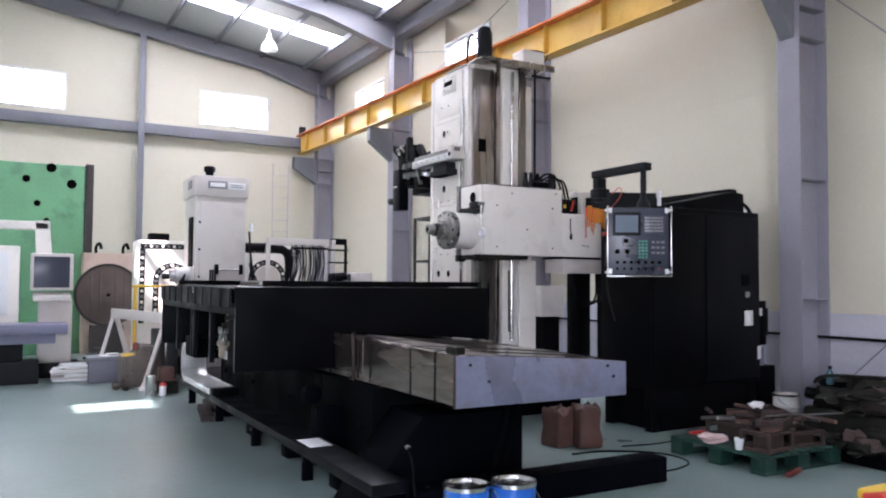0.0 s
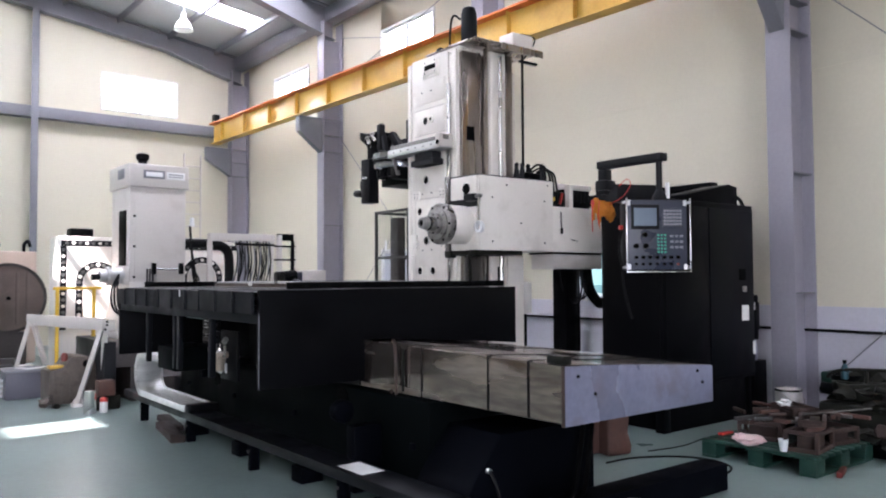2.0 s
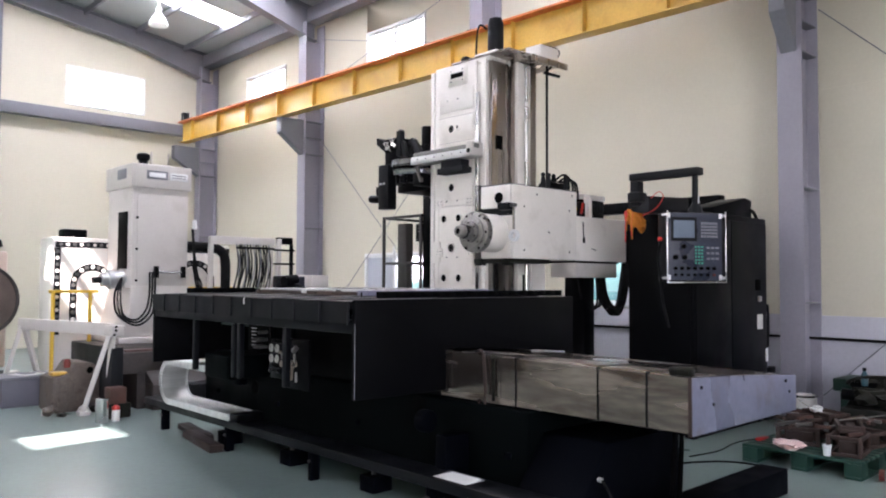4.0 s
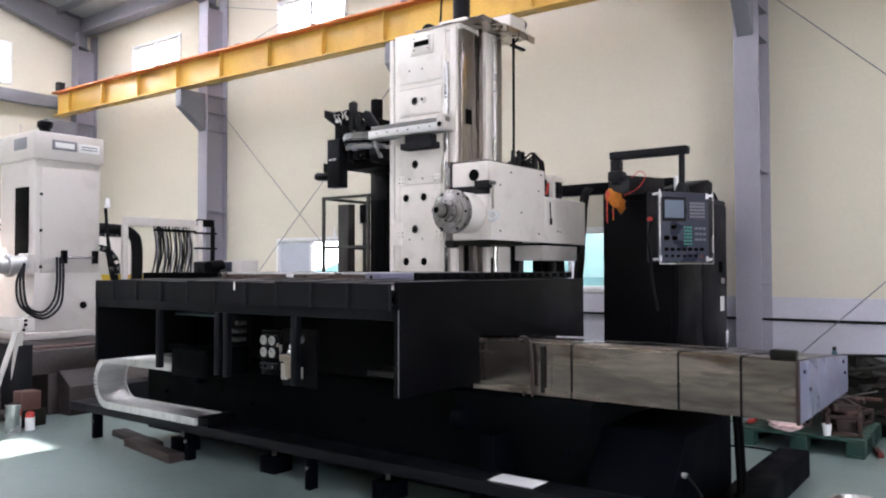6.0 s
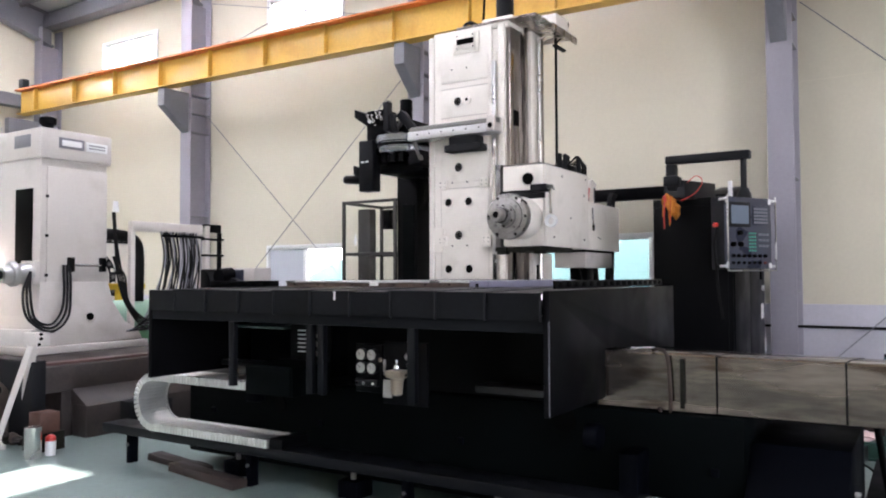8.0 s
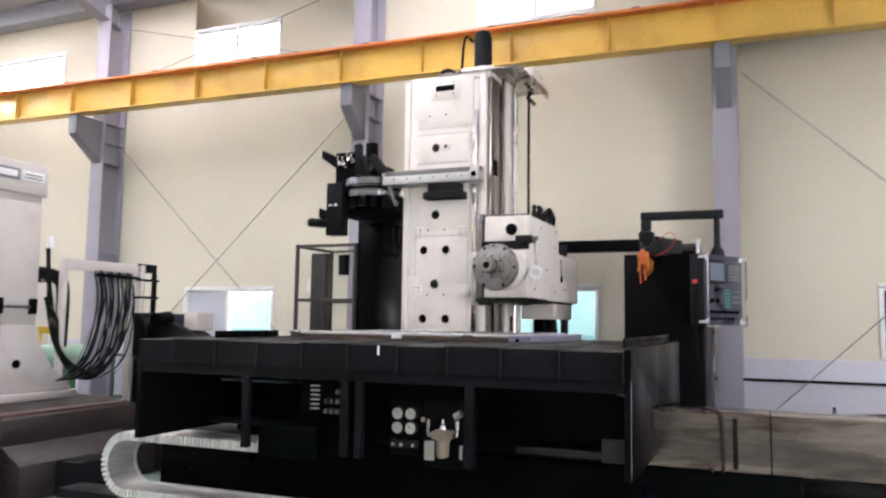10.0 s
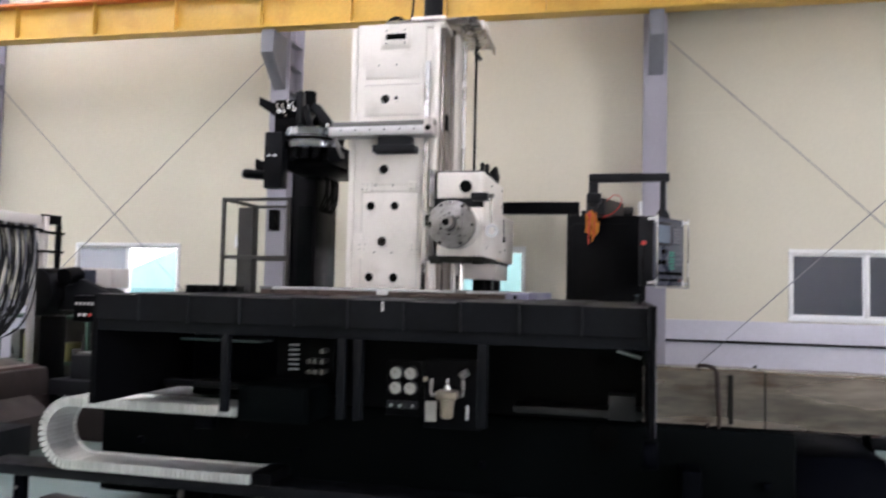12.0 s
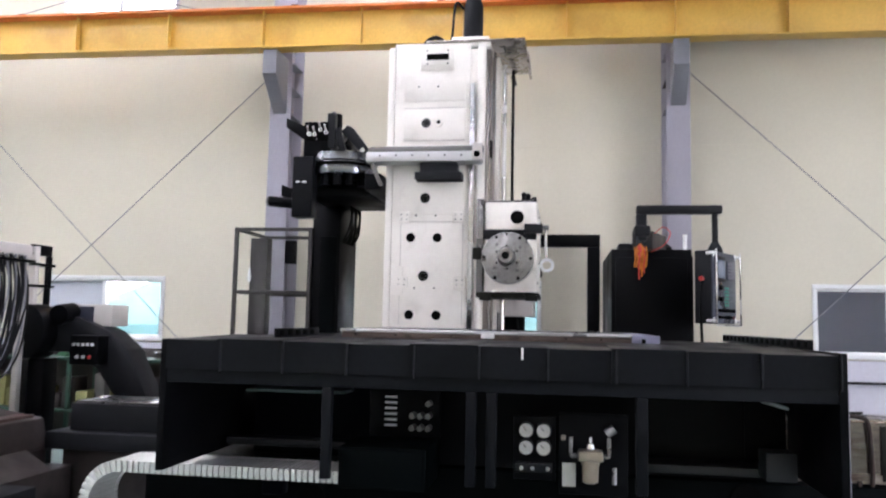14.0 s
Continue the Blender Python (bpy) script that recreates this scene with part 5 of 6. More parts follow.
part("inner_arm", prism([(8.84, 3.0), (8.80, 3.02), (8.72, 3.16), (8.76, 3.18)], "x", 4.67, 4.71, bevel=0.004), M_IRON, tl)
part("pot_rail", prism([(4.45, 2.62), (5.2, 2.62), (5.2, 2.76), (4.45, 2.76)], "y", 8.36, 8.50, bevel=0.006), M_BLACK, tl)
part("pot_guard", prism([(8.34, 2.66), (8.37, 2.65), (8.49, 2.92), (8.46, 2.94)], "x", 4.44, 4.48, bevel=0.003), M_IRON, tl, "steel guard edge")
for k in range(8):
    part("hose", tube([(5.25 + 0.05 * k, 8.84, 2.60), (5.26 + 0.05 * k, 8.83 + 0.01 * (k % 3), 2.5), (5.28 + 0.05 * k, 8.86, 2.38 - 0.03 * (k % 3)), (5.30 + 0.05 * k, 8.925, 2.25)], 0.01, seg=6), M_RUBBER, tl)

cg = thing("guard_cage", (5.6, 9.6, 0), "dark angle-iron guard cage with clear panels", "guard cage")
M_CAGE = mat("brown_black_angle", (0.018, 0.015, 0.013), 0.5, vary=0.2)
for x in (5.20, 5.95):
    for y in (9.22, 9.97):
        part("post", box(x, x + 0.035, y - 0.0175, y + 0.0175, 0.0, 2.385, 0.003), M_CAGE, cg)
for z in (2.35, 1.74, 0.9):
    for x in (5.2, 5.95):
        part("rail", box(x + 0.002, x + 0.033, 9.24, 9.952, z, z + 0.033, 0.003), M_CAGE, cg)
    for y in (9.22, 9.97):
        part("cross_rail", box(5.236, 5.949, y - 0.014, y + 0.014, z, z + 0.033, 0.003), M_CAGE, cg)
for x in (5.216, 5.966):
    g = part("clear_panel", box(x, x + 0.004, 9.245, 9.95, 0.94, 2.345, 0), glass("clear_sheet", (0.93, 0.94, 0.93), 0.05), cg)
    g.visible_shadow = False
part("inner_post", box(5.4, 5.52, 9.72, 9.9, 0.0, 2.30, 0.004), M_CAGE, cg)
part("inner_bracket", box(5.42, 5.5, 9.45, 9.55, 2.05, 2.28, 0.004), M_BLACK, cg)
part("lamp_glass", lathe((5.3, 9.86, 1.86), [(0.012, 0), (0.02, 0.04), (0.012, 0.1), (0.006, 0.14)], seg=12), M_PVC, cg)

# ---------------------------------------------------------------- floor clutter by the cabinet
for seed, (x, y, w, dpt, h, a) in enumerate(((4.42, 5.60, 0.22, 0.22, 0.33, 8), (4.62, 5.46, 0.23, 0.22, 0.36, -14))):
    b = box(-w / 2, w / 2, -dpt / 2, dpt / 2, 0, h, 0.02)
    bmesh.ops.subdivide_edges(b, edges=b.edges[:], cuts=5, use_grid_fill=True)
    for v in b.verts:
        k = v.co.z / h
        f = 1 - 0.10 * k + 0.05 * math.sin(9 * k)
        n = noise.noise(v.co * 11 + Vector((seed * 5, 2, 1)))
        v.co.x, v.co.y = v.co.x * f * (1 + 0.10 * n), v.co.y * f * (1 + 0.10 * n)
        if k > 0.8:
            v.co.z += 0.05 * noise.noise(v.co * 16 + Vector((1, seed * 3, 4)))
    bmesh.ops.transform(b, matrix=Matrix.Translation((x, y, 0.004)) @ Matrix.Rotation(radians(a), 4, "Z"), verts=b.verts)
    bt = single("brown_sack", b, M_BROWN, "upright crumpled red-brown sack standing on the floor", "sack", group="brown sacks")
    part("tie", tube([(x - 0.05, y - 0.02, h - 0.01), (x - 0.01, y - 0.03, h + 0.03), (x + 0.03, y, h + 0.035), (x + 0.06, y + 0.02, h - 0.01)], 0.010, seg=6), M_RUST, bt, "twisted dark tie")


def pail(name, x, y, material, label, h=0.355, r=0.125):
    p = thing(name, (x, y, 0), label, "pail", "blue pails" if material is M_BLUE else "")
    part("drum", lathe((x, y, 0), [(r * 0.94, 0), (r * 0.95, 0.012), (r * 0.97, h * 0.6), (r * 1.01, h * 0.62), (r * 1.01, h * 0.65), (r, h * 0.67), (r, h * 0.93)], seg=32), material, p)
    part("rim", ring((x, y, h * 0.965), (0, 0, 1), r * 1.05, r * 0.93, h * 0.06), M_CHROME, p, "bright metal rim")
    part("lid", lathe((x, y, h * 0.94), [(r * 0.925, 0), (r * 0.925, 0.012), (r * 0.7, 0.014), (r * 0.68, 0.009), (r * 0.1, 0.009)], seg=32), M_CHROME if material is M_BLUE else M_PALE, p)
    part("bail", tube([(x - r * 1.03, y, h * 0.88), (x - r * 0.9, y - r * 0.8, h * 0.7), (x, y - r * 1.08, h * 0.62), (x + r * 0.9, y - r * 0.8, h * 0.7), (x + r * 1.03, y, h * 0.88)], 0.004, seg=6), M_CHROME, p)


pail("blue_pail", 2.31, 3.70, M_BLUE, "blue steel pail with a bright metal lid")
pail("blue_pail", 2.58, 3.64, M_BLUE, "blue steel pail with a bright metal lid")
pail("white_pail", 6.92, 5.13, mat("dirty_white_plastic", (0.42, 0.40, 0.38), 0.5, vary=0.15, stain=6), "dirty white plastic pail beside the column", 0.37, 0.125)

pl = thing("pallet", (5.65, 4.45, 0), "green plastic pallet loaded with rusty fixtures", "pallet")
for k in range(9):
    part("deck_slat", box(5.12 + 0.107 * k, 5.12 + 0.107 * k + 0.09, 3.98, 4.93, 0.125, 0.148, 0.003), M_GREEN, pl)
for y in (3.98, 4.39, 4.80):
    for x in (5.12, 5.52, 5.92):
        part("block", box(x, x + 0.14, y, y + 0.13, 0.022, 0.124, 0.006), M_GREEN, pl)
    part("runner", box(5.12, 6.06, y, y + 0.13, 0.0, 0.021, 0.003), M_GREEN, pl)


def fixture(x, y, z, w, d, h, a):
    f = thing("steel_fixture", (x, y, z), "rusty welded steel fixture frame on the pallet", "fixture", "rusty fixtures")
    T = Matrix.Translation((x, y, z)) @ Matrix.Rotation(radians(a), 4, "Z")

    def q(x0, x1, y0, y1, z0, z1):
        b = box(x0, x1, y0, y1, z0, z1, 0.004)
        bmesh.ops.transform(b, matrix=T, verts=b.verts)
        return b
    t = 0.03
    for sx in (-1, 1):
        for sy in (-1, 1):
            part("post", q(sx * (w / 2 - t / 2) - t / 2, sx * (w / 2 - t / 2) + t / 2, sy * (d / 2 - t / 2) - t / 2, sy * (d / 2 - t / 2) + t / 2, 0, h), M_RUST, f)
        for zz in (0.0, h - t):
            part("bar", q(sx * (w / 2 - t / 2) - t / 2.2, sx * (w / 2 - t / 2) + t / 2.2, -d / 2 + t, d / 2 - t, zz, zz + t), M_RUST, f)
    for sy in (-1, 1):
        for zz in (0.001, h - t - 0.001):
            part("bar", q(-w / 2 + t, w / 2 - t, sy * (d / 2 - t / 2) - t / 2.2, sy * (d / 2 - t / 2) + t / 2.2, zz, zz + t), M_RUST, f)
    part("core", q(-w / 2 + 0.06, w / 2 - 0.07, -d / 2 + 0.05, d / 2 - 0.08, 0.002, h * 0.7), M_RUST, f)


for x, y, z, w, d, h, a in ((5.38, 4.16, 0.149, 0.36, 0.26, 0.16, 8), (5.78, 4.2, 0.149, 0.34, 0.3, 0.13, -12), (5.52, 4.62, 0.149, 0.3, 0.34, 0.15, 20), (5.9, 4.68, 0.149, 0.3, 0.3, 0.17, -5), (5.56, 4.22, 0.312, 0.4, 0.2, 0.06, 25), (5.82, 4.5, 0.33, 0.34, 0.22, 0.07, 60)):
    fixture(x, y, z, w, d, h, a)
rng = random.Random(5)
for k in range(26):
    x, y, a = rng.uniform(5.25, 6.05), rng.uniform(4.1, 4.85), rng.uniform(0, 3.14)
    L, z = rng.uniform(0.06, 0.17), rng.uniform(0.28, 0.36)
    single("steel_bar", box(x - L, x + L, y - 0.014, y + 0.014, z, z + 0.028, 0.004, turn=Matrix.Rotation(a, 4, "Z")), (M_RUST, M_BROWN, M_IRON, M_RUST)[k % 4], "short rusty steel bar on the pallet pile", "steel bar", group="scrap bars")
single("pale_rod", rod((5.55, 4.30, 0.375), (6.15, 4.02, 0.395), 0.007, seg=10), M_IRON, "long pale rod lying across the fixtures", "rod")
single("paper_cup", lathe((5.165, 4.25, 0.149), [(0.026, 0), (0.037, 0.09), (0.038, 0.092), (0.034, 0.088), (0.024, 0.006)], seg=20), M_PVC, "white paper cup standing on a fixture", "cup")
single("pink_rag", lump((5.24, 4.58, 0.18), (0.10, 0.13, 0.032), 9, rough=0.4, sub=3), mat("pink_cloth", (0.72, 0.52, 0.50), 0.9), "crumpled pale pink rag on the pallet edge", "rag")
single("red_clamp", box(5.32, 5.49, 4.86, 4.91, 0.149, 0.17, 0.006), M_RED, "small red clamp on the pallet", "clamp")
single("red_bar", box(5.26, 5.50, 3.90, 3.94, 0.0, 0.04, 0.006, turn=Matrix.Rotation(0.3, 4, "Z")), M_DARKRED, "red painted steel bar on the floor", "bar")
single("white_rag", lump((5.75, 4.55, 0.42), (0.07, 0.045, 0.025), 12, rough=0.4, sub=3), M_PAPER, "white rag on the pile of fixtures", "rag")
single("floor_cable", tube([(4.3, 5.25, 0.008), (4.6, 5.22, 0.008), (4.92, 5.02, 0.008), (5.02, 4.78, 0.008), (4.94, 4.56, 0.008), (4.72, 4.46, 0.008), (4.45, 4.44, 0.008)], 0.008, n=12), M_RUBBER, "thin black cable curling over the floor", "cable")
single("floor_cable", tube([(4.9, 5.30, 0.006), (5.3, 5.24, 0.006), (5.8, 5.3, 0.006), (6.3, 5.2, 0.006)], 0.006, n=12), M_RUBBER, "thin black cable lying on the floor", "cable")

# dark machine parts by the wall
dk = thing("machine_part", (6.9, 4.3, 0), "dark oily machine casting lying by the wall", "machine casting")
part("base", box(6.45, 7.2, 3.35, 4.62, 0.0, 0.36, 0.04), M_OILY, dk)
part("ridge", prism([(3.4, 0.36), (4.6, 0.36), (4.5, 0.5), (3.9, 0.58), (3.5, 0.5)], "x", 6.55, 7.1, bevel=0.02), M_OILY, dk)
part("boss", rod((6.55, 4.50, 0.46), (6.53, 4.62, 0.47), 0.055, seg=20, bevel=0.01), M_BLACK, dk)
rng = random.Random(31)
for k in range(20):
    x, y, w = rng.uniform(6.42, 7.1), rng.uniform(3.4, 4.5), rng.uniform(0.07, 0.17)
    part("scrap_lump", lump((x, y, rng.uniform(0.34, 0.50)), (w, w * rng.uniform(0.7, 1.5), w * rng.uniform(0.4, 0.8)), k + 40, rough=0.45, sub=2), (M_OILY, M_OILY, M_RUST, M_OILY, M_BED)[k % 5], dk)
for k in range(9):
    x, y, a = rng.uniform(6.4, 7.0), rng.uniform(3.5, 4.5), rng.uniform(-0.6, 0.6)
    w = rng.uniform(0.12, 0.3)
    part("scrap_rod", rod((x - w * math.sin(a), y - w * math.cos(a), rng.uniform(0.42, 0.56)), (x + w * math.sin(a), y + w * math.cos(a), rng.uniform(0.46, 0.6)), rng.uniform(0.012, 0.03), seg=10), M_OILY if k % 3 else M_RUST, dk)
part("arm", box(6.2, 6.36, 3.2, 3.9, 0.18, 0.28, 0.02), M_OILY, dk)
part("foot", box(6.1, 6.34, 3.0, 4.4, 0.0, 0.12, 0.02), M_BLACK, dk)
for k in range(8):
    part("loose_lump", lump((rng.uniform(6.0, 6.4), rng.uniform(3.3, 4.5), rng.uniform(0.08, 0.2)), (rng.uniform(0.06, 0.14), rng.uniform(0.08, 0.2), rng.uniform(0.05, 0.12)), k + 80, rough=0.45, sub=2), (M_OILY, M_RUST)[k % 2], dk)
gb = thing("green_bench", (7.4, 4.0, 0), "low green painted steel bench by the wall", "bench")
part("top", box(7.21, 7.72, 2.9, 4.95, 0.40, 0.53, 0.01), M_GREEN, gb)
for y in (3.0, 4.85):
    part("leg", box(7.25, 7.68, y - 0.04, y + 0.04, 0.0, 0.399, 0.006), M_GREEN, gb)
bo = thing("oil_bottle", (6.61, 4.44, 0.56), "small blue-green oil bottle standing on the casting", "bottle")
part("flask", lathe((6.61, 4.44, 0.555), [(0.028, 0), (0.031, 0.014), (0.031, 0.1), (0.012, 0.14)], seg=20), mat("teal_plastic", (0.02, 0.07, 0.09), 0.35), bo)
part("cap", rod((6.61, 4.44, 0.695), (6.61, 4.44, 0.725), 0.017, seg=14), M_BLACK, bo)
st = thing("work_stand", (7.5, 2.5, 0), "black steel stand by the wall", "stand")
part("post", rod((7.5, 2.40, 0.0), (7.5, 2.40, 0.80), 0.025, seg=14), M_BLACK, st)
part("foot", box(7.35, 7.65, 2.25, 2.55, 0.0, 0.03, 0.006), M_BLACK, st)
part("arm", tube([(7.5, 2.40, 0.72), (7.5, 2.42, 0.92), (7.5, 2.34, 0.98), (7.5, 2.1, 0.98)], 0.022), M_BLACK, st)
cp = thing("clamp_handle", (6.6, 4.3, 0.5), "black curved clamp handle on the casting", "clamp")
part("post", rod((6.6, 4.25, 0.5), (6.6, 4.25, 0.66), 0.018, seg=12), M_OILY, cp)
part("bar", tube([(6.62, 4.60, 0.56), (6.6, 4.55, 0.60), (6.59, 4.42, 0.64), (6.6, 4.1, 0.66), (6.62, 3.8, 0.67)], 0.016), M_OILY, cp)
dp = thing("dark_pan", (6.45, 4.6, 0.42), "black round pan on the castings", "pan")
part("bowl", lathe((6.75, 4.50, 0.50), [(0.1, 0), (0.14, 0.08), (0.145, 0.08), (0.12, 0.03)], seg=24), M_BLACK, dp)
yb = thing("pallet_truck_fork", (3.75, 2.25, 0), "yellow painted lifting fork on the floor", "fork")
part("fork", box(3.72, 3.95, 1.2, 2.36, 0.36, 0.47, 0.02), M_YEL, yb)
part("stand", box(3.74, 3.93, 1.3, 2.3, 0.0, 0.359, 0.01), M_BLACK, yb)
part("latch", rod((3.70, 2.30, 0.44), (3.70, 2.2, 0.47), 0.02, seg=10), M_RED, yb)

# ---------------------------------------------------------------- second boring mill
pm = thing("second_mill_column", (2.8, 12.0, 0.8), "grey-ivory column of a second boring mill", "machine column")
part("column_body", box(2.46, 3.20, 11.62, 12.45, 0.8, 2.96, 0.02), M_PALE, pm)
part("front_panel", box(2.52, 3.19, 11.60, 11.619, 1.3, 2.62, 0.006), M_PALE, pm)
part("top_cap", box(2.43, 3.23, 11.58, 12.48, 2.70, 3.01, 0.02), M_PALE, pm)
part("skirt", prism([(2.34, 0.8), (3.66, 0.8), (3.6, 0.9), (3.42, 1.02), (3.28, 1.22), (3.21, 1.45), (2.45, 1.45), (2.44, 1.1)], "y", 11.596, 12.5, bevel=0.012), M_PALE, pm)
part("skirt_foot", box(2.30, 3.70, 11.56, 12.5, 0.72, 0.8, 0.015), M_PALE, pm)
lg = part("name_plate", box(2.62, 2.90, 11.573, 11.579, 2.82, 2.93, 0.003), M_STEEL_GREY, pm, "grey maker's plate")
part("plate_field", box(2.65, 2.87, 11.569, 11.573, 2.845, 2.905, 0.002), M_PVC, lg)
part("name_plate", box(2.92, 3.17, 11.573, 11.579, 2.82, 2.92, 0.003), M_PVC, pm)
for k in range(2):
    part("text_bar", box(2.95, 3.14, 11.571, 11.5725, 2.85 + 0.03 * k, 2.862 + 0.03 * k, 0), M_STEEL_GREY, pm)
part("vent", box(2.424, 2.429, 11.75, 12.05, 2.82, 2.95, 0.002), M_STEEL_GREY, pm)
part("slide_slot", box(2.444, 2.459, 11.75, 12.05, 1.5, 2.4, 0.003), M_HOLE, pm, "dark way slot")
mo = part("feed_motor", lathe((2.72, 11.95, 3.01), [(0.07, 0), (0.08, 0.02), (0.06, 0.05), (0.06, 0.09), (0.085, 0.11), (0.085, 0.17), (0.05, 0.19)], seg=20), M_BLACK, pm, "black feed motor")
hr = part("hand_rail", rod((2.78, 11.56, 1.62), (3.12, 11.56, 1.62), 0.016, seg=12), M_CHROME, pm, "chrome hand rail")
for x in (2.76, 3.12):
    part("clamp", box(x - 0.025, x + 0.025, 11.53, 11.60, 1.55, 1.70, 0.006), M_BLACK, hr)
part("plug_hole", rod((3.0, 11.585, 1.08), (3.0, 11.596, 1.08), 0.04, seg=16), M_HOLE, pm)
for z in (1.5, 1.9, 2.3):
    part("hinge", box(2.50, 2.53, 11.59, 11.60, z, z + 0.03, 0), M_BLACK, pm)
for k in range(3):
    d = 0.035 * k
    part("hose", tube([(2.74 - d, 11.55, 1.62), (2.72 - d, 11.5, 1.35), (2.66 - d, 11.45, 1.08 + d), (2.45, 11.4, 0.96 + d), (2.22 + d, 11.4, 1.1), (2.2 + d, 11.45, 1.35), (2.3, 11.5, 1.55)], 0.013, seg=8), M_DARKGREY, pm)
for k in range(7):
    d, w = 0.018 * (k % 4), 0.012 * (k // 4)
    top = 2.20 if k < 3 else 1.72
    part("hose", tube([(3.23 + w, 11.56 - d, top), (3.25 + w, 11.54 - d, 0.5 * top + 0.75), (3.27 + d, 11.52 - d, 1.5), (3.34 + d, 11.5 - w, 1.24), (3.5 + d, 11.48, 1.0 + d), (3.72 + 2 * d, 11.5, 0.9 + d), (3.95, 11.54, 0.95 + d), (4.08 + d, 11.58, 1.2)], 0.010, seg=8), M_RUBBER, pm)
part("connector", lathe((3.26, 11.55, 2.2), [(0.03, 0), (0.035, 0.02), (0.025, 0.12)], seg=12), M_PVC, pm)

sp = thing("second_spindle_head", (2.2, 11.8, 1.25), "grey steel spindle head of the second mill", "spindle head")
part("snout", rod((2.12, 11.7, 1.52), (2.40, 11.7, 1.54), 0.08, seg=24, r2=0.11), M_ALU, sp)
part("collar", rod((2.2, 11.7, 1.525), (2.26, 11.7, 1.53), 0.125, seg=24, bevel=0.01), M_ALU, sp)
part("tip", rod((2.02, 11.7, 1.515), (2.12, 11.7, 1.52), 0.04, seg=18), M_DARKGREY, sp)
part("bracket", box(2.38, 2.455, 11.6, 11.82, 1.42, 1.66, 0.01), M_PALE, sp)

b2 = thing("second_mill_bed", (3.0, 11.3, 0), "stepped brown-grey bed of the second mill", "machine bed")
part("upper_way", prism([(10.95, 0.42), (12.6, 0.42), (12.6, 0.72), (11.4, 0.72), (11.0, 0.66)], "x", 2.12, 3.95, bevel=0.012), M_BED, b2)
part("way_top", box(2.2, 3.9, 11.05, 11.4, 0.662, 0.69, 0.006), mat("reddish_way", (0.10, 0.055, 0.05), 0.4, vary=0.35, stain=4), b2)
part("end_block", box(1.98, 2.118, 10.9, 12.3, 0.0, 0.74, 0.012), M_DARKGREY, b2)
part("lower_step", box(2.4, 3.95, 10.72, 10.95, 0.0, 0.30, 0.012), M_BED, b2)
part("step_tread", prism([(10.72, 0.30), (10.98, 0.30), (10.98, 0.44), (10.95, 0.44)], "x", 2.4, 3.7, bevel=0.004), M_BED, b2)
part("foot_block", box(2.75, 3.15, 10.45, 10.72, 0.0, 0.30, 0.01), M_DARKGREY, b2)
part("lower_core", box(2.3, 3.95, 10.96, 12.6, 0.0, 0.419, 0.01), M_BED, b2)

# white rotary table frames
def dotted_frame(name, x0, x1, y, z0, z1, arch):
    f = thing(name, ((x0 + x1) / 2, y, z0), "ivory machine frame with a dark ball-guard border", "machine frame")
    part("body", box(x0, x1, y, y + 0.5, z0, z1, 0.04), M_WHITE, f)
    part("inset", box(x0 + 0.14, x1 - 0.02, y - 0.006, y - 0.001, z0 + 0.05, z1 - 0.2, 0.003), M_WHITE, f)
    part("track", box(x0 + 0.05, x1 - 0.02, y - 0.005, y - 0.0005, z1 - 0.135, z1 - 0.055, 0.002), M_DARKGREY, f)
    part("track", box(x0 + 0.04, x0 + 0.12, y - 0.005, y - 0.0005, 0.8, z1 - 0.137, 0.002), M_DARKGREY, f)
    n = int((x1 - x0 - 0.14) / 0.085)
    for k in range(n):
        part("stud", rod((x0 + 0.12 + 0.085 * k, y - 0.02, z1 - 0.095), (x0 + 0.12 + 0.085 * k, y - 0.004, z1 - 0.095), 0.022, seg=10), M_WHITE if k % 2 else M_IRON, f)
    for k in range(13):
        part("stud", rod((x0 + 0.08, y - 0.02, z1 - 0.19 - 0.085 * k), (x0 + 0.08, y - 0.004, z1 - 0.19 - 0.085 * k), 0.024, seg=10), M_WHITE if k % 2 else M_IRON, f)
    cx, cz, r = arch
    outer = [(cx + (r + 0.045) * math.cos(math.pi * k / 16), cz + (r + 0.045) * math.sin(math.pi * k / 16)) for k in range(17)]
    inner = [(cx + (r - 0.045) * math.cos(math.pi * k / 16), cz + (r - 0.045) * math.sin(math.pi * k / 16)) for k in range(17)]
    part("arch_track", prism(outer + inner[::-1], "y", y - 0.014, y - 0.0065), M_DARKGREY, f)
    for k in range(11):
        a = math.pi * k / 10
        part("stud", rod((cx + r * math.cos(a), y - 0.028, cz + r * math.sin(a)), (cx + r * math.cos(a), y - 0.013, cz + r * math.sin(a)), 0.026, seg=10), M_WHITE if k % 2 else M_IRON, f)
    for sg in (-1, 1):
        part("arch_leg", box(cx + sg * r - 0.045, cx + sg * r + 0.045, y - 0.014, y - 0.0065, 0.9, cz, 0.002), M_DARKGREY, f)
        for k in range(1, 6):
            part("stud", rod((cx + sg * r, y - 0.028, cz - 0.09 * k), (cx + sg * r, y - 0.013, cz - 0.09 * k), 0.026, seg=10), M_WHITE if k % 2 else M_IRON, f)
    part("arch_inset", rod((cx, y - 0.012, cz), (cx, y - 0.001, cz), r - 0.06, seg=28), M_PALE, f)
    return f


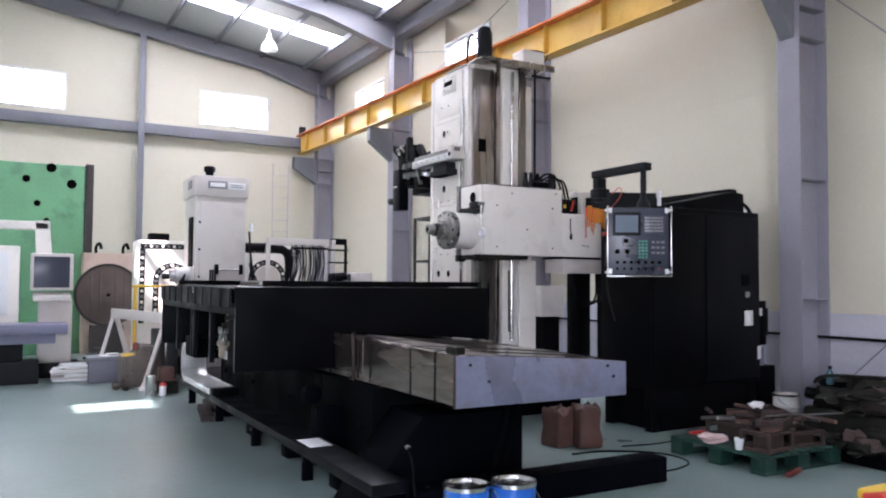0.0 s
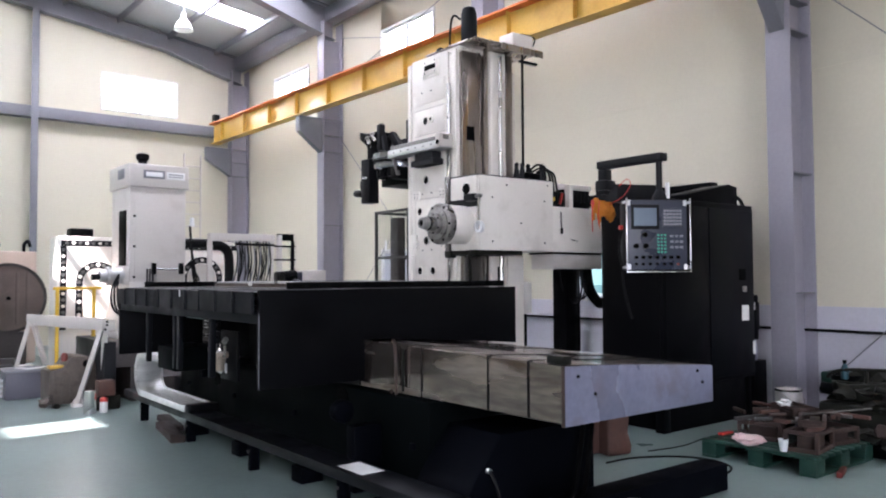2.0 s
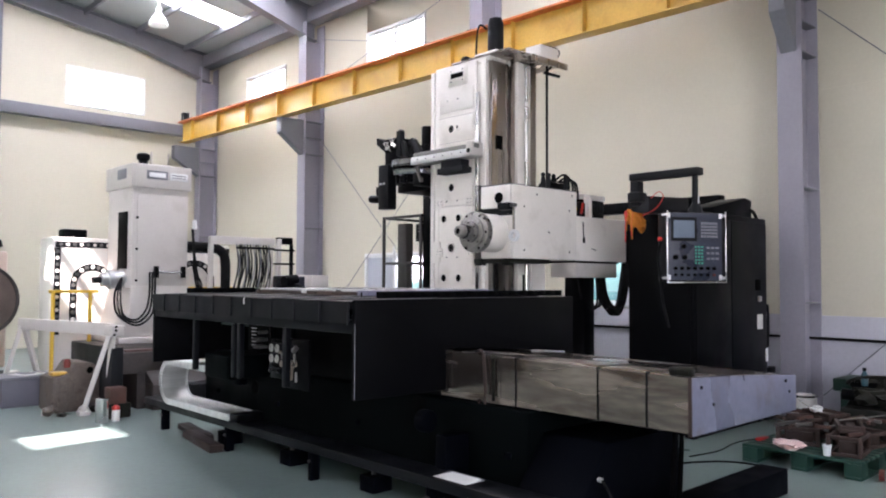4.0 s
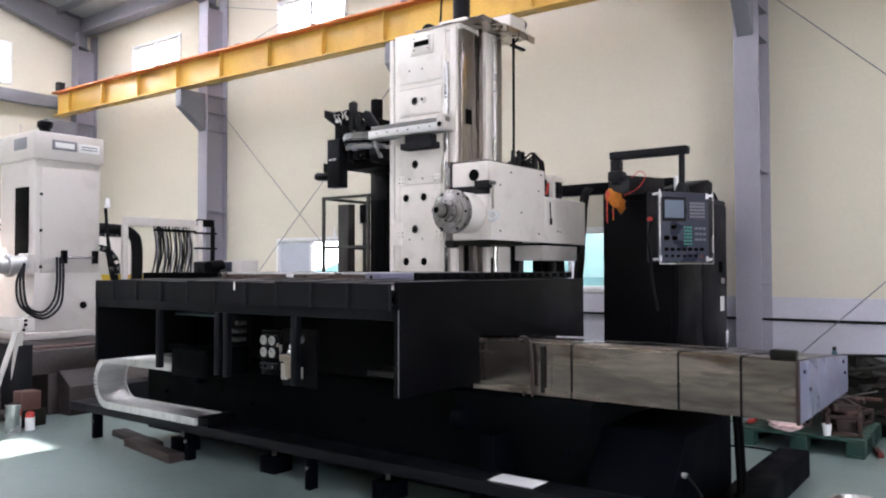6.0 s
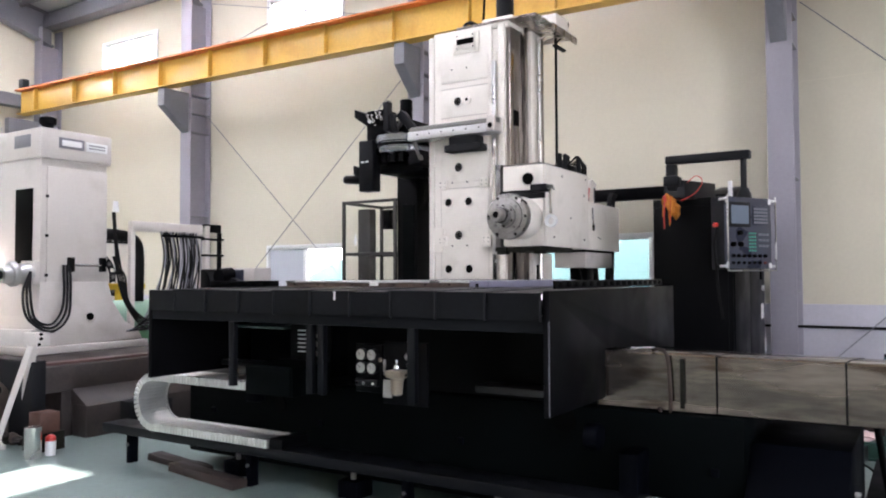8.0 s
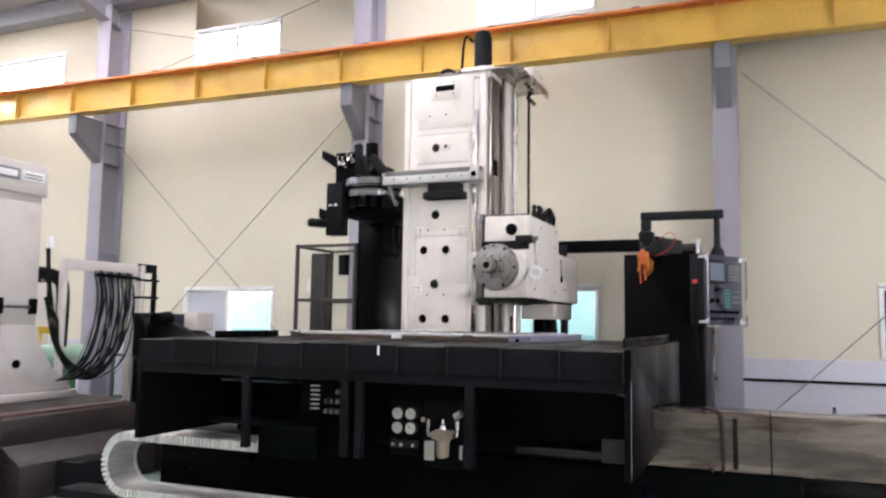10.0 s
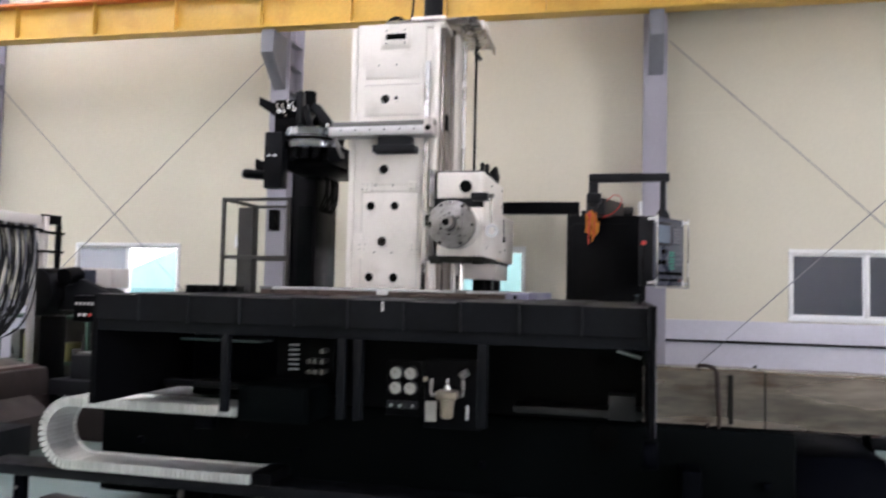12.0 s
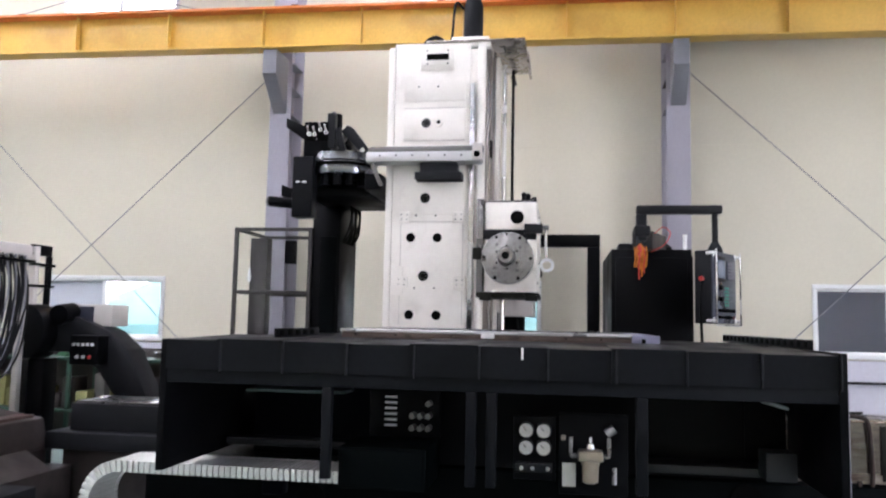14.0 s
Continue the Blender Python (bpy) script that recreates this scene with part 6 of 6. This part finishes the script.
f1 = dotted_frame("rotary_table_frame", 1.80, 2.9, 12.6, 0.0, 2.08, (2.32, 1.45, 0.24))
part("motor", box(2.0, 2.3, 12.75, 13.0, 2.08, 2.2, 0.02), M_BLACK, f1)
f2 = dotted_frame("rotary_table_frame", 3.35, 4.55, 13.0, 0.0, 2.07, (3.95, 1.5, 0.28))
yr = thing("yellow_rail", (2.0, 12.1, 0.85), "yellow safety rail in front of the machine", "safety rail")
part("rail", rod((1.7, 12.3, 1.37), (2.3, 12.3, 1.37), 0.02, seg=12), M_YEL, yr)
part("lower_rail", rod((1.7, 12.3, 0.92), (2.6, 12.3, 0.92), 0.02, seg=12), M_YEL, yr)
part("post", rod((2.2, 12.3, 0.3), (2.2, 12.3, 1.37), 0.025, seg=12), M_YEL, yr)
part("post", rod((1.75, 12.3, 0.3), (1.75, 12.3, 1.37), 0.025, seg=12), M_YEL, yr)
part("sole", box(1.7, 2.3, 12.22, 12.38, 0.0, 0.3, 0.01), M_BED, yr)
ya = thing("yellow_guard", (4.0, 12.6, 0.9), "yellow guard rail behind the mill", "safety rail")
part("rail", box(3.5, 4.4, 12.55, 12.62, 1.34, 1.42, 0.01), M_YEL, ya)
part("post", box(4.0, 4.08, 12.55, 12.62, 0.0, 1.34, 0.01), M_YEL, ya)
part("post", box(3.6, 3.68, 12.55, 12.62, 0.0, 1.34, 0.01), M_YEL, ya)
eb = thing("elbow_duct", (3.6, 12.0, 0.9), "black ribbed elbow duct", "duct")
part("duct", tube([(3.3, 12.3, 2.0), (3.8, 12.3, 2.0), (4.02, 12.3, 1.95), (4.1, 12.3, 1.78), (4.1, 12.3, 1.2)], 0.07, seg=14), M_RUBBER, eb)

# hose rack
rk = thing("hose_rack", (4.2, 11.7, 0.0), "white steel rack hung with many grey hoses", "hose rack")
part("top_bar", box(3.55, 4.55, 11.66, 11.74, 2.02, 2.13, 0.006), M_PALE, rk)
for x in (3.57, 4.50):
    part("post", box(x - 0.03, x + 0.03, 11.67, 11.73, 0.0, 2.02, 0.006), M_PALE, rk)
part("post", box(4.60, 4.66, 11.66, 11.74, 0.0, 2.13, 0.006), M_PALE, rk)
part("side_bar", box(4.60, 4.86, 11.68, 11.73, 2.05, 2.15, 0.004), M_BLACK, rk)
for z in (1.75, 1.95):
    part("shelf", box(4.56, 4.88, 11.65, 11.75, z, z + 0.025, 0.004), M_BLACK, rk)
part("far_post", box(4.83, 4.87, 11.68, 11.73, 0.0, 2.05, 0.004), M_BLACK, rk)
rng = random.Random(8)
for k in range(26):
    x = 3.93 + 0.021 * k + rng.uniform(-0.01, 0.01)
    s, w = rng.uniform(-0.03, 0.03), rng.uniform(-0.05, 0.05)
    m = M_RUBBER if k % 2 else M_DARKGREY if k % 3 else M_STEEL_GREY
    part("hose", tube([(x, 11.64 + 0.05 * (k % 2), 2.03), (x + s, 11.60, 1.7), (x - 0.12 + w, 11.57, 1.25), (x - 0.28 + w, 11.56, 0.98 + 0.03 * (k % 4)), (x - 0.5, 11.56, 0.9)], 0.0095, seg=6), m, rk)
part("hook_bar", box(3.9, 4.5, 11.58, 11.62, 1.96, 1.99, 0.004), M_BLACK, rk)

# black swing arm with a small control box
ch = thing("chip_conveyor", (4.6, 11.0, 0.0), "black chip conveyor with a rounded head and control box", "chip conveyor")
part("head_drum", rod((4.55, 11.68, 1.34), (4.75, 11.62, 1.34), 0.25, seg=28, bevel=0.02), M_BLACK, ch)
part("neck", prism([(11.5, 1.5), (11.2, 1.48), (10.9, 1.36), (10.7, 1.2), (10.45, 0.7), (10.75, 0.7), (11.0, 1.02), (11.3, 1.16), (11.55, 1.16)], "x", 4.62, 4.9, bevel=0.015), M_DARKGREY, ch)
part("control_box", box(4.44, 4.61, 10.88, 11.15, 1.06, 1.32, 0.01), M_BLACK, ch)
for k in range(5):
    part("lamp", rod((4.43, 10.93 + 0.045 * k, 1.24), (4.44, 10.93 + 0.045 * k, 1.24), 0.015, seg=10), M_PVC, ch)
for k in range(3):
    part("button", rod((4.425, 10.95 + 0.06 * k, 1.13), (4.44, 10.95 + 0.06 * k, 1.13), 0.016, seg=10), M_RED if k == 0 else M_PVC, ch)
part("motor", rod((4.5, 11.32, 1.5), (4.7, 11.32, 1.52), 0.09, seg=18), M_BLACK, ch)
part("pale_unit", box(4.70, 4.98, 10.92, 11.3, 1.40, 1.60, 0.012), M_PALE, ch)
part("dark_panel", box(4.692, 4.699, 11.1, 11.28, 1.43, 1.58, 0.004), M_PANEL, ch)
part("stem", box(4.6, 4.8, 11.5, 11.75, 0.0, 1.1, 0.02), M_BLACK, ch)
bn = thing("grey_bench_bed", (4.2, 10.4, 0.0), "low dark grey machine slide with a bright top", "machine slide")
part("upper", box(4.0, 4.5, 9.3, 10.8, 0.56, 0.78, 0.01), M_DARKGREY, bn)
part("top_way", box(4.02, 4.48, 9.32, 10.78, 0.781, 0.80, 0.004), M_IRON, bn)
part("shelf", box(3.9, 4.6, 9.2, 10.95, 0.42, 0.558, 0.01), M_DARKGREY, bn)
part("plinth", box(4.0, 4.5, 9.3, 10.85, 0.0, 0.419, 0.01), M_BED, bn)
# green machine and shelf under the window, partly hidden
gm = thing("green_shelf", (6.6, 12.4, 0.0), "dark green steel shelf stacked with olive and pale boxes", "shelf")
M_DKGREEN = mat("dark_green_enamel", (0.02, 0.06, 0.04), 0.5, vary=0.25, stain=4)
for z in (0.40, 0.98):
    part("board", box(6.2, 6.75, 11.0, 13.7, z, z + 0.035, 0.004), M_DKGREEN, gm)
for x in (6.22, 6.72):
    for y in (11.03, 12.35, 13.67):
        part("post", box(x - 0.02, x + 0.02, y - 0.02, y + 0.02, 0.0, 1.02, 0.003), M_DKGREEN, gm)
# added board, stands for dark clutter that hides the bright plinth
part("back_sheet", box(6.76, 6.775, 11.0, 13.7, 0.02, 1.12, 0.003), M_BED, gm, "dark backing added behind the shelf")
M_OLIVE = mat("olive_tray", (0.26, 0.25, 0.10), 0.6, vary=0.25, stain=5)
rng = random.Random(64)
for k in range(14):
    y, z = 11.1 + 0.185 * k, 0.436
    h, w = rng.uniform(0.12, 0.42), rng.uniform(0.06, 0.088)
    single("stored_box", box(6.25 + rng.uniform(0, 0.1), 6.55, y - w, y + w, z, z + h, 0.012), rng.choice([M_OLIVE, M_PALE, M_DARKGREY, M_OLIVE, M_IRON, M_BED]), "small workshop box standing on the green shelf", "box", group="boxes on the shelf")
for k in range(6):
    y = 11.3 + 0.4 * k
    single("stored_part", lump((6.45, y, 1.06), (0.12, 0.13, 0.055), k + 200, rough=0.35, sub=2), rng.choice([M_OLIVE, M_BED, M_GREENP, M_OILY]), "dirty loose part lying on the green shelf", "spare part", group="parts on the shelf")
gt2 = thing("green_tank", (3.95, 12.2, 0.0), "light green rounded tank behind the hoses", "tank")
part("shell", rod((3.6, 12.35, 1.05), (4.45, 12.35, 1.05), 0.17, seg=24, bevel=0.03), mat("mint_paint", (0.30, 0.48, 0.36), 0.45), gt2)
part("stand", box(3.75, 4.3, 12.25, 12.45, 0.0, 0.9, 0.01), M_GREENP, gt2)

# ---------------------------------------------------------------- far left of the hall
gp2 = thing("green_angle_plate", (0.0, 17.1, 0), "huge green cast angle plate with dark bolt holes", "angle plate")
part("plate", box(-2.4, 1.40, 17.0, 17.5, 0.0, 3.74, 0.03), M_GREENP, gp2)
part("edge", box(1.402, 1.55, 16.98, 17.5, 0.0, 3.78, 0.01), M_BED, gp2, "dark brown machined edge")
for x, z, r in ((0.35, 3.42, 0.07), (1.15, 3.36, 0.09), (0.55, 2.95, 0.06), (1.18, 2.88, 0.12), (0.72, 2.62, 0.05), (-0.4, 3.2, 0.08), (-0.3, 2.6, 0.08), (0.78, 3.66, 0.09)):
    part("bolt_hole", rod((x, 16.985, z), (x, 17.002, z), r, seg=20), M_HOLE if r < 0.11 else M_GREENP, gp2)
pk = thing("peach_casting", (1.85, 17.0, 0), "primer-coloured machine casting with small handles", "machine casting")
part("body", box(1.36, 2.32, 16.75, 17.4, 0.0, 2.0, 0.04), M_PEACH, pk)
for x in (1.6, 2.1):
    part("handle", tube([(x, 16.74, 2.0), (x, 16.70, 2.12), (x + 0.06, 16.7, 2.18), (x + 0.1, 16.72, 2.08)], 0.03, seg=8), M_BLACK, pk)
dr = thing("cable_drum", (1.8, 16.5, 0.5), "brown wooden cable drum standing on its edge", "cable drum")
part("flange", rod((1.8, 16.35, 1.17), (1.8, 16.45, 1.17), 0.60, seg=48, bevel=0.01), M_DRUM, dr)
part("rim", ring((1.8, 16.345, 1.17), (0, 1, 0), 0.61, 0.56, 0.05, seg=48), M_BED, dr)
part("hub", rod((1.8, 16.30, 1.17), (1.8, 16.35, 1.17), 0.10, seg=20), M_DRUM, dr)
part("axle", rod((1.8, 16.26, 1.17), (1.8, 16.30, 1.17), 0.035, seg=14), M_HOLE, dr)
for x in (1.5, 1.66, 1.94, 2.1):
    part("batten", box(x - 0.025, x + 0.025, 16.325, 16.349, 0.72, 1.62, 0.004), M_DRUM, dr)
part("foot", box(1.5, 2.1, 16.35, 16.6, 0.0, 0.575, 0.02), M_BED, dr)

cs = thing("operator_console", (0.66, 13.0, 0), "grey console with a tilted dark screen", "console")
part("screen_case", box(0.38, 0.95, 12.9, 13.15, 1.30, 1.85, 0.02), M_PALE, cs)
part("screen", box(0.42, 0.90, 12.892, 12.899, 1.34, 1.80, 0.004), M_PANEL, cs, "dark console screen")
part("keyboard", prism([(12.78, 1.22), (13.1, 1.28), (13.1, 1.16), (12.78, 1.14)], "x", 0.42, 0.92, bevel=0.006), M_PALE, cs)
part("pedestal", box(0.5, 0.95, 12.95, 13.3, 0.22, 1.16, 0.02), M_PALE, cs)
part("boom", box(-0.3, 0.62, 13.05, 13.2, 2.2, 2.33, 0.02), M_WHITE, cs)
part("boom_post", prism([(0.45, 1.85), (0.66, 1.85), (0.62, 2.34), (0.42, 2.34)], "y", 13.05, 13.2, bevel=0.01), M_WHITE, cs)
part("skid", box(0.48, 0.98, 12.9, 13.3, 0.0, 0.22, 0.01), M_DARKGREY, cs)
wc = thing("white_machine", (-0.5, 13.2, 0), "white machining centre enclosure", "machine")
part("enclosure", box(-1.8, 0.24, 12.9, 14.0, 0.0, 1.95, 0.03), M_WHITE, wc)
part("door", box(-1.2, 0.1, 12.885, 12.899, 0.95, 1.85, 0.008), M_PVC, wc)
lt = thing("lilac_table", (0.1, 12.4, 0), "lavender machine table on a dark base", "machine table")
part("top", box(-1.4, 0.85, 12.1, 12.75, 0.70, 0.84, 0.02), M_LILAC, lt)
part("apron", box(-1.3, 0.7, 12.2, 12.7, 0.56, 0.699, 0.02), M_LILAC, lt)
part("knee", box(-0.9, 0.3, 12.3, 12.7, 0.32, 0.559, 0.02), M_DARKGREY, lt)
part("base", box(-1.2, 0.5, 12.25, 12.7, 0.0, 0.319, 0.01), M_DARKGREY, lt)
gx = thing("grey_tool_box", (1.45, 12.3, 0), "grey steel box on the floor heaped with parts", "tool box")
part("case", box(1.12, 1.72, 12.0, 12.5, 0.0, 0.33, 0.012), mat("lilac_grey_steel", (0.115, 0.11, 0.135), 0.5, vary=0.12), gx)
part("lid", box(1.10, 1.74, 11.98, 12.52, 0.331, 0.36, 0.006), M_STEEL_GREY, gx)
rng = random.Random(21)
for k in range(16):
    x, y = rng.uniform(0.8, 1.75), rng.uniform(12.7, 14.2)
    m = rng.choice([M_PALE, M_BED, M_DARKGREY, M_IRON, M_WHITE])
    s = rng.uniform(0.06, 0.16)
    h = rng.uniform(0.08, 0.34)
    single("spare_part", box(x - s, x + s, y - s * 0.7, y + s * 0.7, 0.0, h, 0.015, turn=Matrix.Rotation(rng.uniform(0, 3), 4, "Z")), m, "loose machine spare part lying on the floor", "spare part", group="loose spare parts")
sh = thing("sheet_stack", (1.45, 12.2, 0.36), "pale instruction sheets lying on the tool box", "paper")
part("sheet", box(1.3, 1.6, 12.1, 12.35, 0.361, 0.372, 0.002, turn=Matrix.Rotation(0.4, 4, "Z")), M_PAPER, sh)
part("frame", box(1.38, 1.53, 12.15, 12.3, 0.3725, 0.379, 0.001, turn=Matrix.Rotation(0.4, 4, "Z")), M_STEEL_GREY, sh)

rng = random.Random(4)
for k in range(7):
    single("steel_plate", box(0.72 + rng.uniform(-.08, .08), 1.30 + rng.uniform(-.12, .12), 12.2, 12.75, 0.02 + 0.032 * k, 0.045 + 0.032 * k, 0.004, turn=Matrix.Rotation(rng.uniform(-.2, .2), 4, "Z")), M_PALE if k % 2 else M_PVC, "pale flat steel plate in a low stack", "plate", group="stacked plates")
# trestle
ts = thing("trestle", (1.75, 11.5, 0), "pale painted steel trestle with splayed legs", "trestle")


def strut(p, q, w, d):
    v = Vector(q) - Vector(p)
    b = box(-w / 2, w / 2, -d / 2, d / 2, -v.length / 2, v.length / 2, 0.005)
    bmesh.ops.transform(b, matrix=Matrix.Translation((Vector(p) + Vector(q)) / 2) @ v.to_track_quat("Z", "Y").to_matrix().to_4x4(), verts=b.verts)
    return b


part("top_beam", strut((1.50, 12.75, 0.955), (1.96, 10.84, 0.955), 0.065, 0.14), M_PALE, ts)
part("beam_end", strut((1.955, 10.88, 0.945), (1.985, 10.74, 0.945), 0.16, 0.12), M_PALE, ts)
for z in (0.90, 0.95, 0.99):
    part("end_bolt", rod((1.94 + 0.02 * (z > 0.93), 10.738, z), (1.945 + 0.02 * (z > 0.93), 10.72, z), 0.014, seg=8), M_HOLE, ts)
for p, q in (((1.93, 10.82, 0.92), (1.70, 10.95, 0.04)), ((1.97, 10.86, 0.92), (2.05, 11.2, 0.04)), ((1.50, 12.70, 0.92), (1.28, 12.75, 0.04)), ((1.54, 12.70, 0.92), (1.80, 12.8, 0.04))):
    part("leg", strut(p, q, 0.07, 0.05), M_PALE, ts)
    part("foot", box(q[0] - 0.06, q[0] + 0.06, q[1] - 0.06, q[1] + 0.06, 0.0, 0.045, 0.006), M_PALE, ts)
wb = thing("bored_casting", (1.7, 11.5, 0), "dirty beige machine casting with a dark bore under the trestle", "machine casting")
M_DIRTY = mat("dirty_beige_casting", (0.10, 0.078, 0.064), 0.6, vary=0.35, stain=5, grain=30, bump=0.12, dark=(0.05, 0.035, 0.03), dark_amount=0.7)
part("case", prism([(1.46, 0.0), (1.98, 0.0), (1.98, 0.46), (1.9, 0.55), (1.7, 0.57), (1.62, 0.44), (1.46, 0.40)], "y", 11.25, 11.75, bevel=0.02), M_DIRTY, wb)
part("bore", ring((1.86, 11.245, 0.47), (0, 1, 0), 0.06, 0.04, 0.03), M_DIRTY, wb)
part("bore_hole", rod((1.86, 11.24, 0.47), (1.86, 11.249, 0.47), 0.04, seg=20), M_HOLE, wb)
for k in range(5):
    part("rib", box(1.50 + 0.09 * k, 1.52 + 0.09 * k, 11.235, 11.249, 0.05, 0.34, 0.004), M_DIRTY, wb)
single("red_jar", lathe((1.64, 11.35, 0.505), [(0.035, 0), (0.04, 0.06), (0.025, 0.1)], seg=16), M_DARKRED, "small red plastic jar on the beige casting", "jar")
single("yellow_tray", box(1.47, 1.63, 11.3, 11.45, 0.421, 0.46, 0.006), M_YELLOW, "yellow plastic tray on the beige casting", "tray")
rng = random.Random(77)
for k in range(12):
    x, y = rng.uniform(1.35, 2.05), rng.uniform(10.95, 11.2)
    w = rng.uniform(0.03, 0.08)
    single("small_part", lump((x, y, w * 0.7), (w, w * 1.2, w * 0.75), k + 120, rough=0.35, sub=2), (M_DIRTY, M_BED, M_BROWN, M_OILY, M_PALE)[k % 5], "small dirty machine part on the floor", "spare part", group="small floor parts")
single("silver_can", lathe((1.70, 10.38, 0.0), [(0.064, 0), (0.067, 0.01), (0.067, 0.24), (0.070, 0.245), (0.070, 0.255), (0.06, 0.258), (0.03, 0.25)], seg=28), M_CHROME, "silver tin can on the floor", "can")
rc = thing("red_white_can", (1.86, 10.2, 0.0), "small red and white oil can on the floor", "can")
part("body", lathe((1.84, 10.36, 0.0), [(0.04, 0), (0.042, 0.01), (0.042, 0.12)], seg=20), M_PVC, rc)
part("cap", lathe((1.84, 10.36, 0.121), [(0.042, 0), (0.04, 0.03), (0.018, 0.05)], seg=20), M_RED, rc)
single("brown_carton", box(1.82, 2.0, 10.48, 10.66, 0.161, 0.335, 0.008), M_BROWN, "brown carton on a dark block beside the second mill", "carton")
single("dark_block", box(1.80, 2.06, 10.50, 10.72, 0.0, 0.16, 0.012), M_OILY, "oily dark steel block on the floor", "block")

# wall ladder in the far corner
ld = thing("wall_ladder", (6.1, 20.2, 0.0), "grey fixed wall ladder in the far corner", "ladder")
for x in (6.2, 6.62):
    part("stile", rod((x, 20.15, 0.0), (x, 20.15, 4.6), 0.022, seg=8), M_PALE, ld)
for k in range(14):
    part("rung", rod((6.2, 20.15, 0.4 + 0.3 * k), (6.62, 20.15, 0.4 + 0.3 * k), 0.014, seg=8), M_PALE, ld)
